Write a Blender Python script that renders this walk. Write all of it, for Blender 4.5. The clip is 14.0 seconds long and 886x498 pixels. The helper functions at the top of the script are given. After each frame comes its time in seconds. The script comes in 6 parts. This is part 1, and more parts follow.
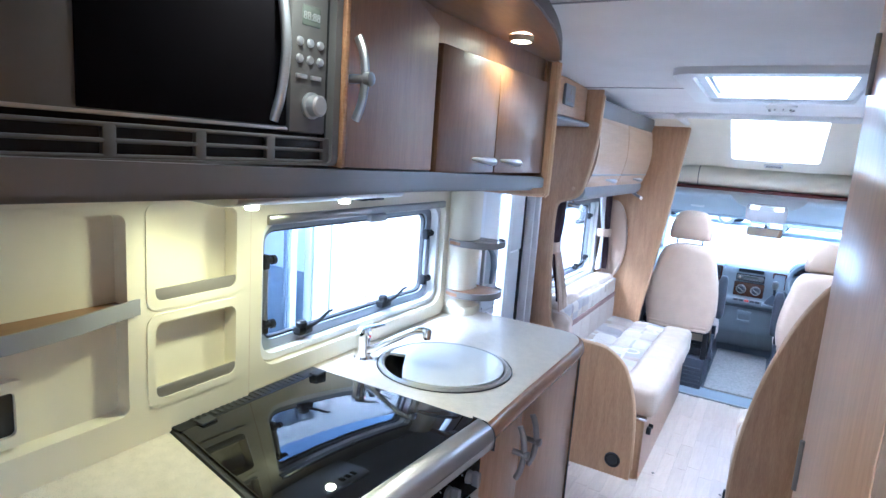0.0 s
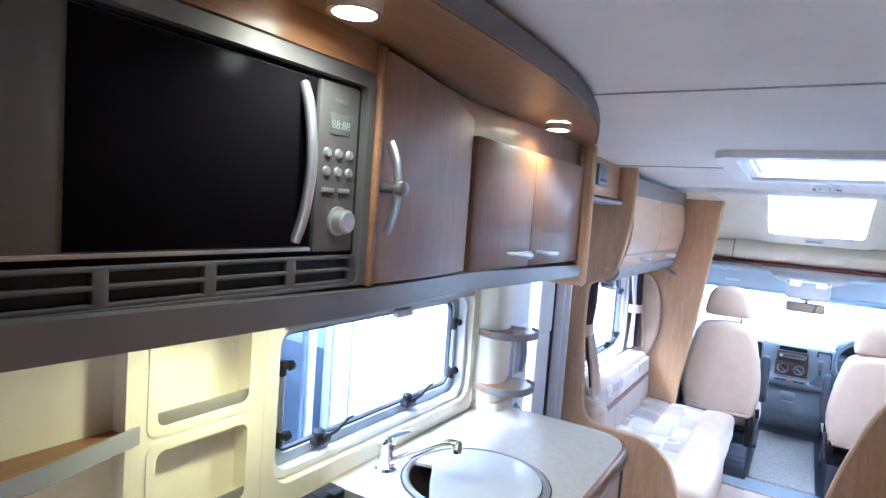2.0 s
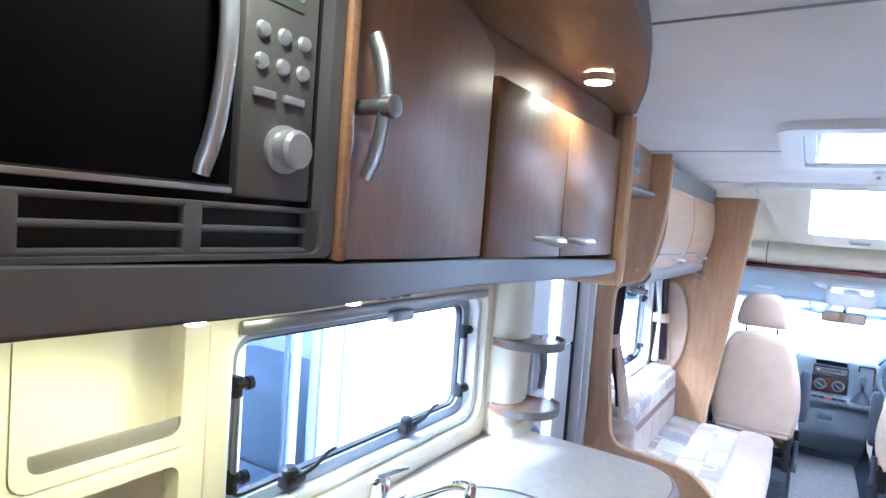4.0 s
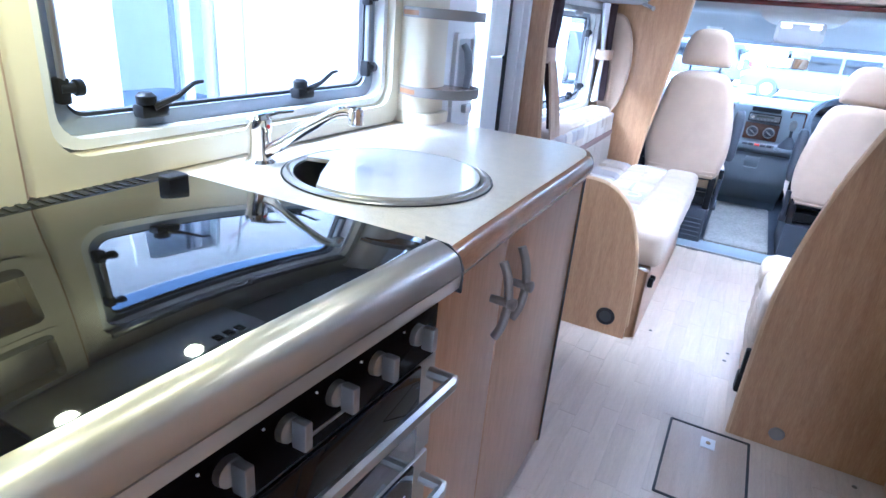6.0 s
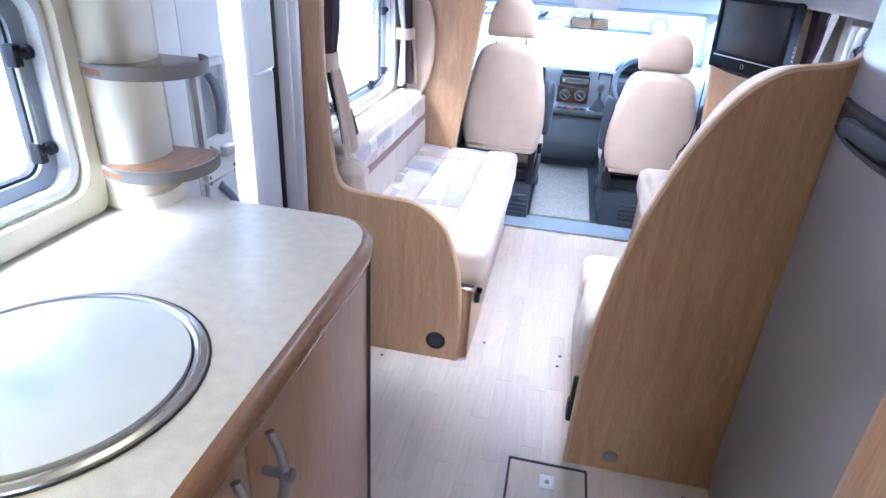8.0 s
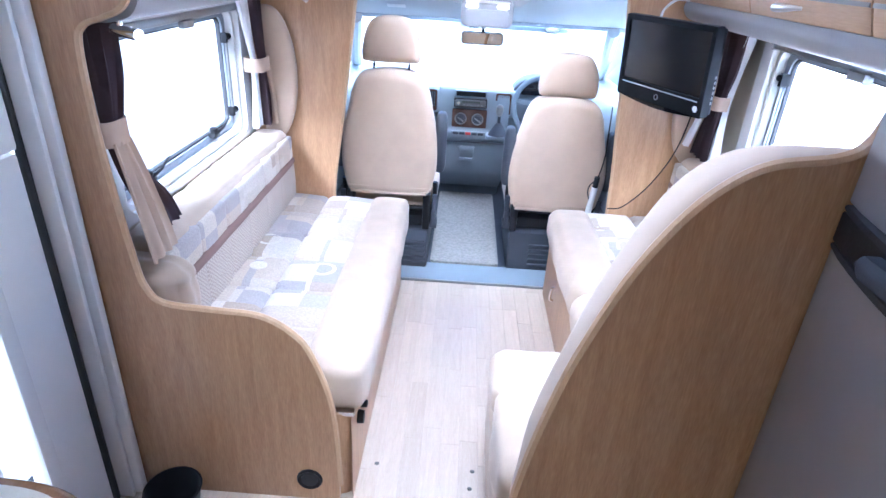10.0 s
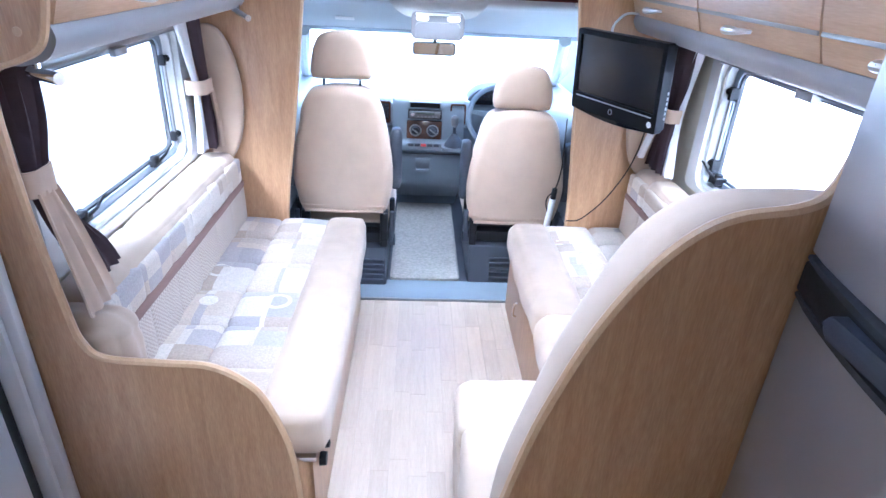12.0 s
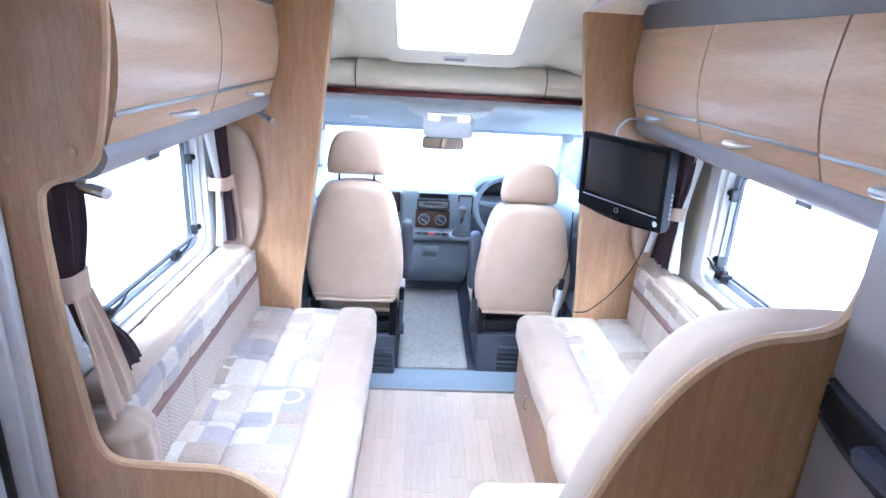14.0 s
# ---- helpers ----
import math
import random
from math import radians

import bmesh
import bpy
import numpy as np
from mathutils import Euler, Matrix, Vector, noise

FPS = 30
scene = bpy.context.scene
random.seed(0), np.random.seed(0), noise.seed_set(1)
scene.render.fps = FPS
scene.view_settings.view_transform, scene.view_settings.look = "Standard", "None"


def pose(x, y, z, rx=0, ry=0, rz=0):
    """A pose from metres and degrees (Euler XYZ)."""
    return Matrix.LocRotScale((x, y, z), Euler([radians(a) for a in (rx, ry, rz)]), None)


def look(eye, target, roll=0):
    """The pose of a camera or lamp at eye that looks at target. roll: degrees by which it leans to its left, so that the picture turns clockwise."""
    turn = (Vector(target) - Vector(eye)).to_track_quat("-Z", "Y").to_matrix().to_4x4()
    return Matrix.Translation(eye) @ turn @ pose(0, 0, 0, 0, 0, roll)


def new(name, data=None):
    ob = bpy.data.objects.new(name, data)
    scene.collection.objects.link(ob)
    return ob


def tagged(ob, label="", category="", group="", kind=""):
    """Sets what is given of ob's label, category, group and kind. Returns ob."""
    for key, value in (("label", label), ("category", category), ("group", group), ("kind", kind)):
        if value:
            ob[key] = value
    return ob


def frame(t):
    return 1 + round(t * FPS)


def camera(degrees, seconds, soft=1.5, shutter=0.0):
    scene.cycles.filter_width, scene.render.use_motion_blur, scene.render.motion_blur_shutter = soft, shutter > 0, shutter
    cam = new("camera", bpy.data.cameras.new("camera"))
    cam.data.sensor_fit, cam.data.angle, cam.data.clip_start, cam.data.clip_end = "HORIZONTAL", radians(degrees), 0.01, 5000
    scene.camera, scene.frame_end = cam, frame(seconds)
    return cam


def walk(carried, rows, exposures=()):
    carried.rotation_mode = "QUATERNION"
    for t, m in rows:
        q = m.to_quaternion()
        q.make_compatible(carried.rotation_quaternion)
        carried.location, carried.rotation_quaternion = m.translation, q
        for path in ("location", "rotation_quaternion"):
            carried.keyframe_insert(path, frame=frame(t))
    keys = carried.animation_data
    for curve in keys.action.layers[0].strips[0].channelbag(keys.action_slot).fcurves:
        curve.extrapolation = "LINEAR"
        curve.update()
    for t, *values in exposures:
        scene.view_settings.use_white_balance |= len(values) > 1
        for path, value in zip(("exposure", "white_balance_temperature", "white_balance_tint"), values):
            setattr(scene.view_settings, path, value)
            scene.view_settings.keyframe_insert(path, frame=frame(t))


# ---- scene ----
cam = camera(74.5, 14.0)
PATH = [
    (0, (0.41, 0.303, 1.593), (-0.56, 2.018, 1.254), 4.1),
    (0.5, (0.417, 0.315, 1.582), (-0.558, 2.028, 1.244), 4.1),
    (1, (0.38, 0.279, 1.644), (-0.606, 1.991, 1.331), 4.1),
    (1.5, (0.331, 0.284, 1.687), (-0.684, 1.993, 1.467), 4.1),
    (2, (0.306, 0.402, 1.682), (-0.746, 2.096, 1.536), 4.2),
    (2.5, (0.261, 0.592, 1.648), (-0.853, 2.249, 1.525), 4.4),
    (2.7, (0.247, 0.643, 1.632), (-0.881, 2.289, 1.503), 4.6),
    (4.8, (0.081, 0.736, 1.538), (-0.958, 2.443, 1.445), 4.1),
    (5, (0.103, 0.772, 1.491), (-0.963, 2.461, 1.379), 4.0),
    (5.5, (0.142, 0.839, 1.356), (-0.881, 2.507, 0.94), 4.8),
    (6, (0.205, 0.833, 1.254), (-0.61, 2.496, 0.498), 5.0),
    (6.5, (0.294, 0.887, 1.287), (-0.155, 2.599, 0.356), 4.0),
    (7, (0.325, 0.94, 1.393), (-0.037, 2.675, 0.467), 3.4),
    (7.5, (0.257, 1.099, 1.429), (-0.099, 2.836, 0.504), 3.6),
    (8, (0.216, 1.285, 1.467), (-0.102, 3.043, 0.569), 3.6),
    (8.5, (0.213, 1.565, 1.46), (0.086, 3.353, 0.571), 3.2),
    (10.8, (0.271, 1.948, 1.562), (0.292, 3.734, 0.663), 3.2),
    (11, (0.257, 1.956, 1.56), (0.308, 3.741, 0.659), 3.1),
    (11.5, (0.246, 1.958, 1.578), (0.336, 3.743, 0.681), 3.2),
    (12, (0.257, 2.008, 1.6), (0.357, 3.794, 0.706), 3.0),
    (12.5, (0.264, 2.04, 1.688), (0.371, 3.853, 0.848), 3.1),
    (13, (0.257, 2.027, 1.729), (0.366, 3.885, 0.996), 3.1),
    (13.5, (0.224, 2.019, 1.701), (0.33, 3.897, 1.023), 3.2),
    (14, (0.2, 1.997, 1.678), (0.295, 3.885, 1.024), 3.3),
]
walk(cam, [(t, look(eye, target, roll)) for t, eye, target, roll in PATH], exposures=[(0, 3.1, 4400, 8), (2.5, 3.2, 4500, 10), (5, 3.25, 4450, 9), (6, 3.3, 4400, 9), (6.5, 3.4, 4500, 10), (7.5, 3.35, 4600, 11), (8.5, 3.35, 4700, 12), (11, 3.2, 4650, 11), (14, 3.25, 4700, 10)])

# ---- light ----
world = bpy.data.worlds.new("sky")
scene.world = world
world.use_nodes = True
wn = world.node_tree
sky = wn.nodes.new("ShaderNodeTexSky")
sky.sky_type, sky.sun_disc = "NISHITA", False
sky.sun_elevation, sky.sun_rotation = radians(57), radians(183)
sky.air_density, sky.dust_density, sky.ozone_density = 1.0, 3.0, 1.0
wn.nodes["Background"].inputs["Strength"].default_value = 0.15
wn.links.new(sky.outputs[0], wn.nodes["Background"].inputs["Color"])
sun = new("sun", bpy.data.lights.new("sun", "SUN"))
sun.data.energy, sun.data.angle, sun.data.color = 4.0, radians(70), (1.0, 0.97, 0.92)
sun.matrix_world = look((0, 0, 20), (0.052 * 8, 0.999 * 8, 20 - 12.3))


# ---- materials ----
def nodes_of(name):
    m = bpy.data.materials.new(name)
    m.use_nodes = True
    t = m.node_tree
    return m, t, t.nodes["Principled BSDF"]


def put(t, kind, links=(), **values):
    n = t.nodes.new(kind)
    for k, v in values.items():
        n.inputs[k.replace("_", " ")].default_value = v
    for k, s in links:
        t.links.new(s, n.inputs[k])
    return n


def ramp(t, fac, stops):
    n = t.nodes.new("ShaderNodeValToRGB")
    while len(n.color_ramp.elements) < len(stops):
        n.color_ramp.elements.new(0.5)
    for e, (p, c) in zip(n.color_ramp.elements, stops):
        e.position, e.color = p, (*c, 1)
    t.links.new(fac, n.inputs[0])
    return n.outputs[0]


def shade(c, k):
    return tuple(min(1.0, v * k) for v in c)


def coords(t, scale=(1, 1, 1), kind="Object"):
    tc = t.nodes.new("ShaderNodeTexCoord")
    mp = put(t, "ShaderNodeMapping", [("Vector", tc.outputs[kind])])
    mp.inputs["Scale"].default_value = scale
    return mp.outputs[0]


def bumped(t, b, height, strength, distance=0.002):
    n = put(t, "ShaderNodeBump", [("Height", height)], Strength=strength, Distance=distance)
    t.links.new(n.outputs[0], b.inputs["Normal"])


def plain(name, col, rough=0.5, metal=0.0, var=0.08, size=6.0, grain=180.0, bump=0.1, coat=0.0, spec=0.5):
    m, t, b = nodes_of(name)
    v = coords(t)
    big = put(t, "ShaderNodeTexNoise", [("Vector", v)], Scale=size, Detail=4.0)
    fine = put(t, "ShaderNodeTexNoise", [("Vector", v)], Scale=grain, Detail=3.0)
    c = ramp(t, big.outputs[0], [(0.3, shade(col, 1 - var)), (0.7, shade(col, 1 + var))])
    t.links.new(c, b.inputs["Base Color"])
    r = put(t, "ShaderNodeMapRange", [("Value", fine.outputs[0])])
    r.inputs["To Min"].default_value, r.inputs["To Max"].default_value = rough * 0.85, min(1, rough * 1.15)
    t.links.new(r.outputs[0], b.inputs["Roughness"])
    b.inputs["Metallic"].default_value, b.inputs["Coat Weight"].default_value = metal, coat
    b.inputs["Specular IOR Level"].default_value = spec
    if bump:
        bumped(t, b, fine.outputs[0], bump, 0.001)
    return m


def wood(name, light, dark, stretch, rough=0.32, pieces=False, coat=0.0):
    m, t, b = nodes_of(name)
    v = coords(t, stretch)
    if pieces:
        info = t.nodes.new("ShaderNodeObjectInfo")
        off = put(t, "ShaderNodeVectorMath", [(0, v)])
        mul = put(t, "ShaderNodeMath", [(0, info.outputs["Random"])])
        mul.operation = "MULTIPLY"
        mul.inputs[1].default_value = 40.0
        t.links.new(mul.outputs[0], off.inputs[1])
        v = off.outputs[0]
    broad = put(t, "ShaderNodeTexNoise", [("Vector", v)], Scale=5.0, Detail=5.0, Distortion=0.6)
    pores = put(t, "ShaderNodeTexNoise", [("Vector", v)], Scale=38.0, Detail=3.0)
    mix = put(t, "ShaderNodeMath", [(0, broad.outputs[0]), (1, pores.outputs[0])])
    mix.operation = "ADD"
    half = put(t, "ShaderNodeMath", [(0, mix.outputs[0])])
    half.operation = "MULTIPLY"
    half.inputs[1].default_value = 0.5
    c = ramp(t, half.outputs[0], [(0.34, dark), (0.5, tuple((a + q) / 2 for a, q in zip(light, dark))), (0.66, light)])
    if pieces:
        hsv = put(t, "ShaderNodeHueSaturation", [("Color", c)])
        rng = put(t, "ShaderNodeMapRange", [("Value", info.outputs["Random"])])
        rng.inputs["To Min"].default_value, rng.inputs["To Max"].default_value = 0.935, 1.06
        t.links.new(rng.outputs[0], hsv.inputs["Value"])
        c = hsv.outputs[0]
    t.links.new(c, b.inputs["Base Color"])
    b.inputs["Roughness"].default_value, b.inputs["Coat Weight"].default_value = rough, coat
    bumped(t, b, half.outputs[0], 0.12, 0.0015)
    return m


def glass(name, col=(1, 1, 1), rough=0.0):
    m, t, b = nodes_of(name)
    b.inputs["Base Color"].default_value = (*col, 1)
    b.inputs["Roughness"].default_value, b.inputs["Transmission Weight"].default_value, b.inputs["IOR"].default_value = rough, 1.0, 1.05
    return m


def glow(name, col, power):
    m, t, b = nodes_of(name)
    b.inputs["Base Color"].default_value = (*col, 1)
    b.inputs["Emission Color"].default_value, b.inputs["Emission Strength"].default_value = (*col, 1), power
    return m


def suede(name, col, var=0.13):
    m, t, b = nodes_of(name)
    v = coords(t)
    big = put(t, "ShaderNodeTexNoise", [("Vector", v)], Scale=11.0, Detail=4.0, Distortion=0.2)
    fine = put(t, "ShaderNodeTexNoise", [("Vector", v)], Scale=420.0, Detail=2.0)
    c = ramp(t, big.outputs[0], [(0.3, shade(col, 1 - var)), (0.7, shade(col, 1 + var))])
    t.links.new(c, b.inputs["Base Color"])
    b.inputs["Roughness"].default_value, b.inputs["Sheen Weight"].default_value = 0.9, 0.25
    mix = put(t, "ShaderNodeMath", [(0, big.outputs[0]), (1, fine.outputs[0])])
    mix.operation = "ADD"
    bumped(t, b, mix.outputs[0], 0.35, 0.0022)
    return m


def patchwork(name, stretch):
    """Printed upholstery: blocks of cream, tan, grey and lilac with pale rings."""
    m, t, b = nodes_of(name)
    v = coords(t, stretch)
    grid = put(t, "ShaderNodeMapping", [("Vector", v)])
    grid.inputs["Scale"].default_value, grid.inputs["Location"].default_value = (5.1, 5.9, 5.0), (0.31, 0.17, 0.45)
    rows = put(t, "ShaderNodeVectorMath", [(0, grid.outputs[0])])
    rows.operation = "FLOOR"
    jit = put(t, "ShaderNodeTexWhiteNoise", [("Vector", rows.outputs[0])])
    sub = put(t, "ShaderNodeVectorMath", [(0, v)])
    sub.operation = "MULTIPLY"
    sub.inputs[1].default_value = (8.3, 4.7, 5.0)
    rows2 = put(t, "ShaderNodeVectorMath", [(0, sub.outputs[0])])
    rows2.operation = "FLOOR"
    both = put(t, "ShaderNodeVectorMath", [(0, rows2.outputs[0]), (1, jit.outputs["Color"])])
    snap = put(t, "ShaderNodeVectorMath", [(0, both.outputs[0])])
    snap.operation = "SNAP"
    snap.inputs[1].default_value = (0.5, 0.5, 0.5)
    cell = put(t, "ShaderNodeTexWhiteNoise", [("Vector", snap.outputs[0])])
    sep = put(t, "ShaderNodeSeparateColor", [("Color", cell.outputs["Color"])])
    pick = t.nodes.new("ShaderNodeValToRGB")
    pick.color_ramp.interpolation = "CONSTANT"
    tones = [(0.0, (0.60, 0.50, 0.40)), (0.18, (0.46, 0.41, 0.395)), (0.32, (0.69, 0.62, 0.54)), (0.5, (0.53, 0.44, 0.36)), (0.64, (0.64, 0.565, 0.48)), (0.80, (0.42, 0.375, 0.37)), (0.91, (0.47, 0.375, 0.29))]
    while len(pick.color_ramp.elements) < len(tones):
        pick.color_ramp.elements.new(0.5)
    for e, (p, c) in zip(pick.color_ramp.elements, tones):
        e.position, e.color = p, (*c, 1)
    t.links.new(sep.outputs[0], pick.inputs[0])
    dots = put(t, "ShaderNodeTexVoronoi", [("Vector", v)], Scale=5.2, Randomness=0.9)
    ring = t.nodes.new("ShaderNodeValToRGB")
    ring.color_ramp.interpolation = "CONSTANT"
    for k, (p, c) in enumerate([(0.0, (0, 0, 0)), (0.2, (1, 1, 1)), (0.27, (0, 0, 0))]):
        e = ring.color_ramp.elements[k] if k < 2 else ring.color_ramp.elements.new(p)
        e.position, e.color = p, (*c, 1)
    t.links.new(dots.outputs["Distance"], ring.inputs[0])
    sep2 = put(t, "ShaderNodeSeparateColor", [("Color", dots.outputs["Color"])])
    some = put(t, "ShaderNodeMath", [(0, sep2.outputs[1])])
    some.operation = "GREATER_THAN"
    some.inputs[1].default_value = 0.68
    gate = put(t, "ShaderNodeMath", [(0, ring.outputs[0]), (1, some.outputs[0])])
    gate.operation = "MULTIPLY"
    mix = t.nodes.new("ShaderNodeMix")
    mix.data_type = "RGBA"
    t.links.new(gate.outputs[0], mix.inputs[0])
    t.links.new(pick.outputs[0], mix.inputs[6])
    mix.inputs[7].default_value = (0.74, 0.68, 0.60, 1)
    weave = put(t, "ShaderNodeTexNoise", [("Vector", v)], Scale=260.0, Detail=2.0)
    tone = put(t, "ShaderNodeMapRange", [("Value", weave.outputs[0])])
    tone.inputs["To Min"].default_value, tone.inputs["To Max"].default_value = 0.86, 1.12
    hsv = put(t, "ShaderNodeHueSaturation", [("Color", mix.outputs[2]), ("Value", tone.outputs[0])])
    weave = put(t, "ShaderNodeTexNoise", [("Vector", v)], Scale=150.0, Detail=3.0)
    span = put(t, "ShaderNodeMapRange", [("Value", weave.outputs[0])])
    span.inputs["From Min"].default_value, span.inputs["From Max"].default_value = 0.3, 0.7
    span.inputs["To Min"].default_value, span.inputs["To Max"].default_value = 0.86, 1.08
    cloth_tone = put(t, "ShaderNodeHueSaturation", [("Color", hsv.outputs[0]), ("Value", span.outputs[0])])
    t.links.new(cloth_tone.outputs[0], b.inputs["Base Color"])
    b.inputs["Roughness"].default_value, b.inputs["Sheen Weight"].default_value = 0.9, 0.2
    bumped(t, b, weave.outputs[0], 0.25, 0.002)
    return m


def checked(name, a, c):
    m, t, b = nodes_of(name)
    v = coords(t)
    ck = put(t, "ShaderNodeTexChecker", [("Vector", v)], Scale=130.0)
    ck.inputs["Color1"].default_value, ck.inputs["Color2"].default_value = (*a, 1), (*c, 1)
    t.links.new(ck.outputs[0], b.inputs["Base Color"])
    b.inputs["Roughness"].default_value = 0.92
    bumped(t, b, ck.outputs[1], 0.2, 0.001)
    return m


LIGHT, DARK = (0.56, 0.345, 0.185), (0.40, 0.225, 0.11)
WOOD_V = wood("beech_laminate_upright", LIGHT, DARK, (9, 9, 0.9))
WOOD_Y = wood("beech_laminate_along", LIGHT, DARK, (9, 0.9, 9))
# The lounge laminate again; the kitchen's dimmer light is put into darker tones.
KWOOD = wood("shaded_pear_laminate", (0.27, 0.135, 0.055), (0.195, 0.092, 0.035), (8, 8, 0.8), rough=0.36)
KWOOD_Y = wood("shaded_pear_laminate_along", (0.30, 0.155, 0.062), (0.22, 0.105, 0.04), (8, 0.8, 8), rough=0.33)
LOCKW = wood("pale_beech_laminate", (0.58, 0.395, 0.245), (0.48, 0.31, 0.18), (7, 0.7, 7))
EDGE = wood("beech_edging", (0.62, 0.42, 0.24), (0.52, 0.33, 0.18), (12, 12, 1.5), rough=0.35)
PLANK = wood("pale_floor_board", (0.60, 0.495, 0.395), (0.50, 0.40, 0.31), (14, 1.2, 14), rough=0.3, pieces=True)
JOINT = plain("floor_joint", (0.50, 0.405, 0.315), 0.6)
CREAM = plain("cream_moulding", (0.79, 0.735, 0.57), 0.42, var=0.03, bump=0.05)
NOSE = plain("pale_cream_lining", (0.91, 0.865, 0.73), 0.35, var=0.03, bump=0.04)
SILK = plain("cream_wall_lining", (0.74, 0.68, 0.56), 0.6, var=0.04, grain=90, bump=0.15)
WHITE = plain("white_plastic", (0.80, 0.80, 0.79), 0.38, var=0.03, bump=0.03)
CEIL = plain("textured_white_ceiling", (0.80, 0.785, 0.775), 0.75, var=0.03, grain=300, bump=0.35)
GREYV = plain("grey_cornice", (0.31, 0.305, 0.315), 0.45, var=0.04)
SILVER = plain("satin_silver", (0.34, 0.335, 0.33), 0.32, metal=0.85, var=0.04, grain=40, bump=0)
HANDLE = plain("pale_silver_handle", (0.56, 0.56, 0.57), 0.30, metal=0.75, var=0.03, grain=40, bump=0)
KNOB = plain("grey_steel_knob", (0.36, 0.345, 0.33), 0.3, metal=0.85, var=0.04, grain=40, bump=0)
CHROME = plain("chrome", (0.85, 0.85, 0.86), 0.08, metal=1.0, var=0.02, bump=0)
STEEL = plain("brushed_steel", (0.15, 0.14, 0.132), 0.42, metal=0.45, var=0.03, grain=400, bump=0)
BLACK = plain("black_plastic", (0.014, 0.014, 0.016), 0.4, var=0.1, spec=0.25)
RUBBER = plain("dark_rubber", (0.03, 0.03, 0.033), 0.65, var=0.1)
BGLASS = plain("black_glass", (0.006, 0.006, 0.008), 0.03, var=0.02, bump=0)
TVBLACK = plain("satin_black_case", (0.011, 0.011, 0.013), 0.32, var=0.05, bump=0, spec=0.07)
MWGLASS = plain("smoked_glass", (0.007, 0.006, 0.007), 0.2, var=0.02, bump=0, spec=0.005)
COUNTER = plain("speckled_beige_worktop", (0.71, 0.64, 0.53), 0.28, var=0.07, size=42, grain=500, bump=0.03)
CLEAR = glass("window_glass")
TINT = glass("tinted_glass", (0.88, 0.945, 0.97))
SUEDE = suede("peach_suede", (0.55, 0.425, 0.312), 0.07)
SUEDE_S = suede("beige_seat_suede", (0.53, 0.395, 0.285), 0.05)
PATCH = patchwork("patchwork_print", (1, 1, 1))
CHECK = checked("woven_check", (0.62, 0.53, 0.44), (0.47, 0.39, 0.325))
BAND = plain("brown_band", (0.27, 0.17, 0.14), 0.9, var=0.08, grain=400, bump=0.3)
BROWN = plain("dark_brown_curtain", (0.062, 0.037, 0.044), 0.9, var=0.15, size=12, grain=350, bump=0.3)
TAN = plain("tan_curtain_lining", (0.56, 0.42, 0.31), 0.9, var=0.08, size=12, grain=350, bump=0.3)
# Brown curtain cloth with the rear corner's shade put into its colour.
BROWN_SHADED = plain("shaded_brown_curtain", (0.016, 0.011, 0.012), 0.92, var=0.15, size=12, grain=350, bump=0.3)
VEIL = plain("white_curtain_lining", (0.78, 0.78, 0.80), 0.85, var=0.04, size=10, grain=350, bump=0.2)
CAB = plain("grey_cab_trim", (0.185, 0.21, 0.24), 0.55, var=0.05, grain=500, bump=0.3)
CABL = plain("pale_cab_headliner", (0.55, 0.585, 0.60), 0.7, var=0.04, grain=400, bump=0.3)
CABD = plain("dark_cab_trim", (0.045, 0.05, 0.065), 0.55, var=0.1, grain=400, bump=0.3)
WALNUT = wood("burr_walnut_trim", (0.095, 0.038, 0.022), (0.04, 0.016, 0.010), (12, 3, 12), rough=0.2, coat=0.4)
MAHOG = wood("red_mahogany_strip", (0.14, 0.022, 0.018), (0.05, 0.008, 0.008), (1.5, 12, 12), rough=0.25, coat=0.3)
STEP = plain("blue_grey_step", (0.22, 0.26, 0.30), 0.5, var=0.04)
CARPET = plain("beige_carpet", (0.31, 0.29, 0.262), 0.95, var=0.18, size=70, grain=600, bump=0.9)
FRIDGE = plain("metallic_grey_fridge", (0.40, 0.385, 0.39), 0.34, metal=0.65, var=0.03, grain=700, bump=0.02)
BODY = plain("white_coachwork", (0.80, 0.81, 0.82), 0.3, var=0.02)
TARMAC = plain("pale_concrete", (0.55, 0.55, 0.53), 0.85, var=0.1, size=1.2, grain=40, bump=0.3)
NAVY = plain("dark_car_paint", (0.02, 0.024, 0.034), 0.5, var=0.05)
SILVERCAR = plain("silver_car_paint", (0.07, 0.085, 0.10), 0.5, var=0.04)
LED = glow("warm_led", (1.0, 0.84, 0.50), 9.0)
CABLED = glow("cab_lamp", (1.0, 0.93, 0.8), 0.5)
RED = plain("red_button", (0.65, 0.05, 0.04), 0.4)
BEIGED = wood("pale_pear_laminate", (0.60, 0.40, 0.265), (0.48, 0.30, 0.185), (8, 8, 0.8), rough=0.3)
EDGEK = wood("lipping_wood", (0.33, 0.18, 0.088), (0.24, 0.12, 0.055), (9, 1.2, 9), rough=0.25, coat=0.2)
STEELW = plain("bright_brushed_steel", (0.54, 0.51, 0.47), 0.30, metal=0.9, var=0.02, grain=40, bump=0)
SILVERW = plain("pale_satin_rail", (0.58, 0.58, 0.59), 0.32, metal=0.75, var=0.03, grain=40, bump=0)
GREYD = plain("mid_grey_plastic", (0.17, 0.162, 0.158), 0.45, var=0.04)
LIDM = plain("glossy_white_lid", (0.74, 0.73, 0.70), 0.12, var=0.03, size=14, bump=0)
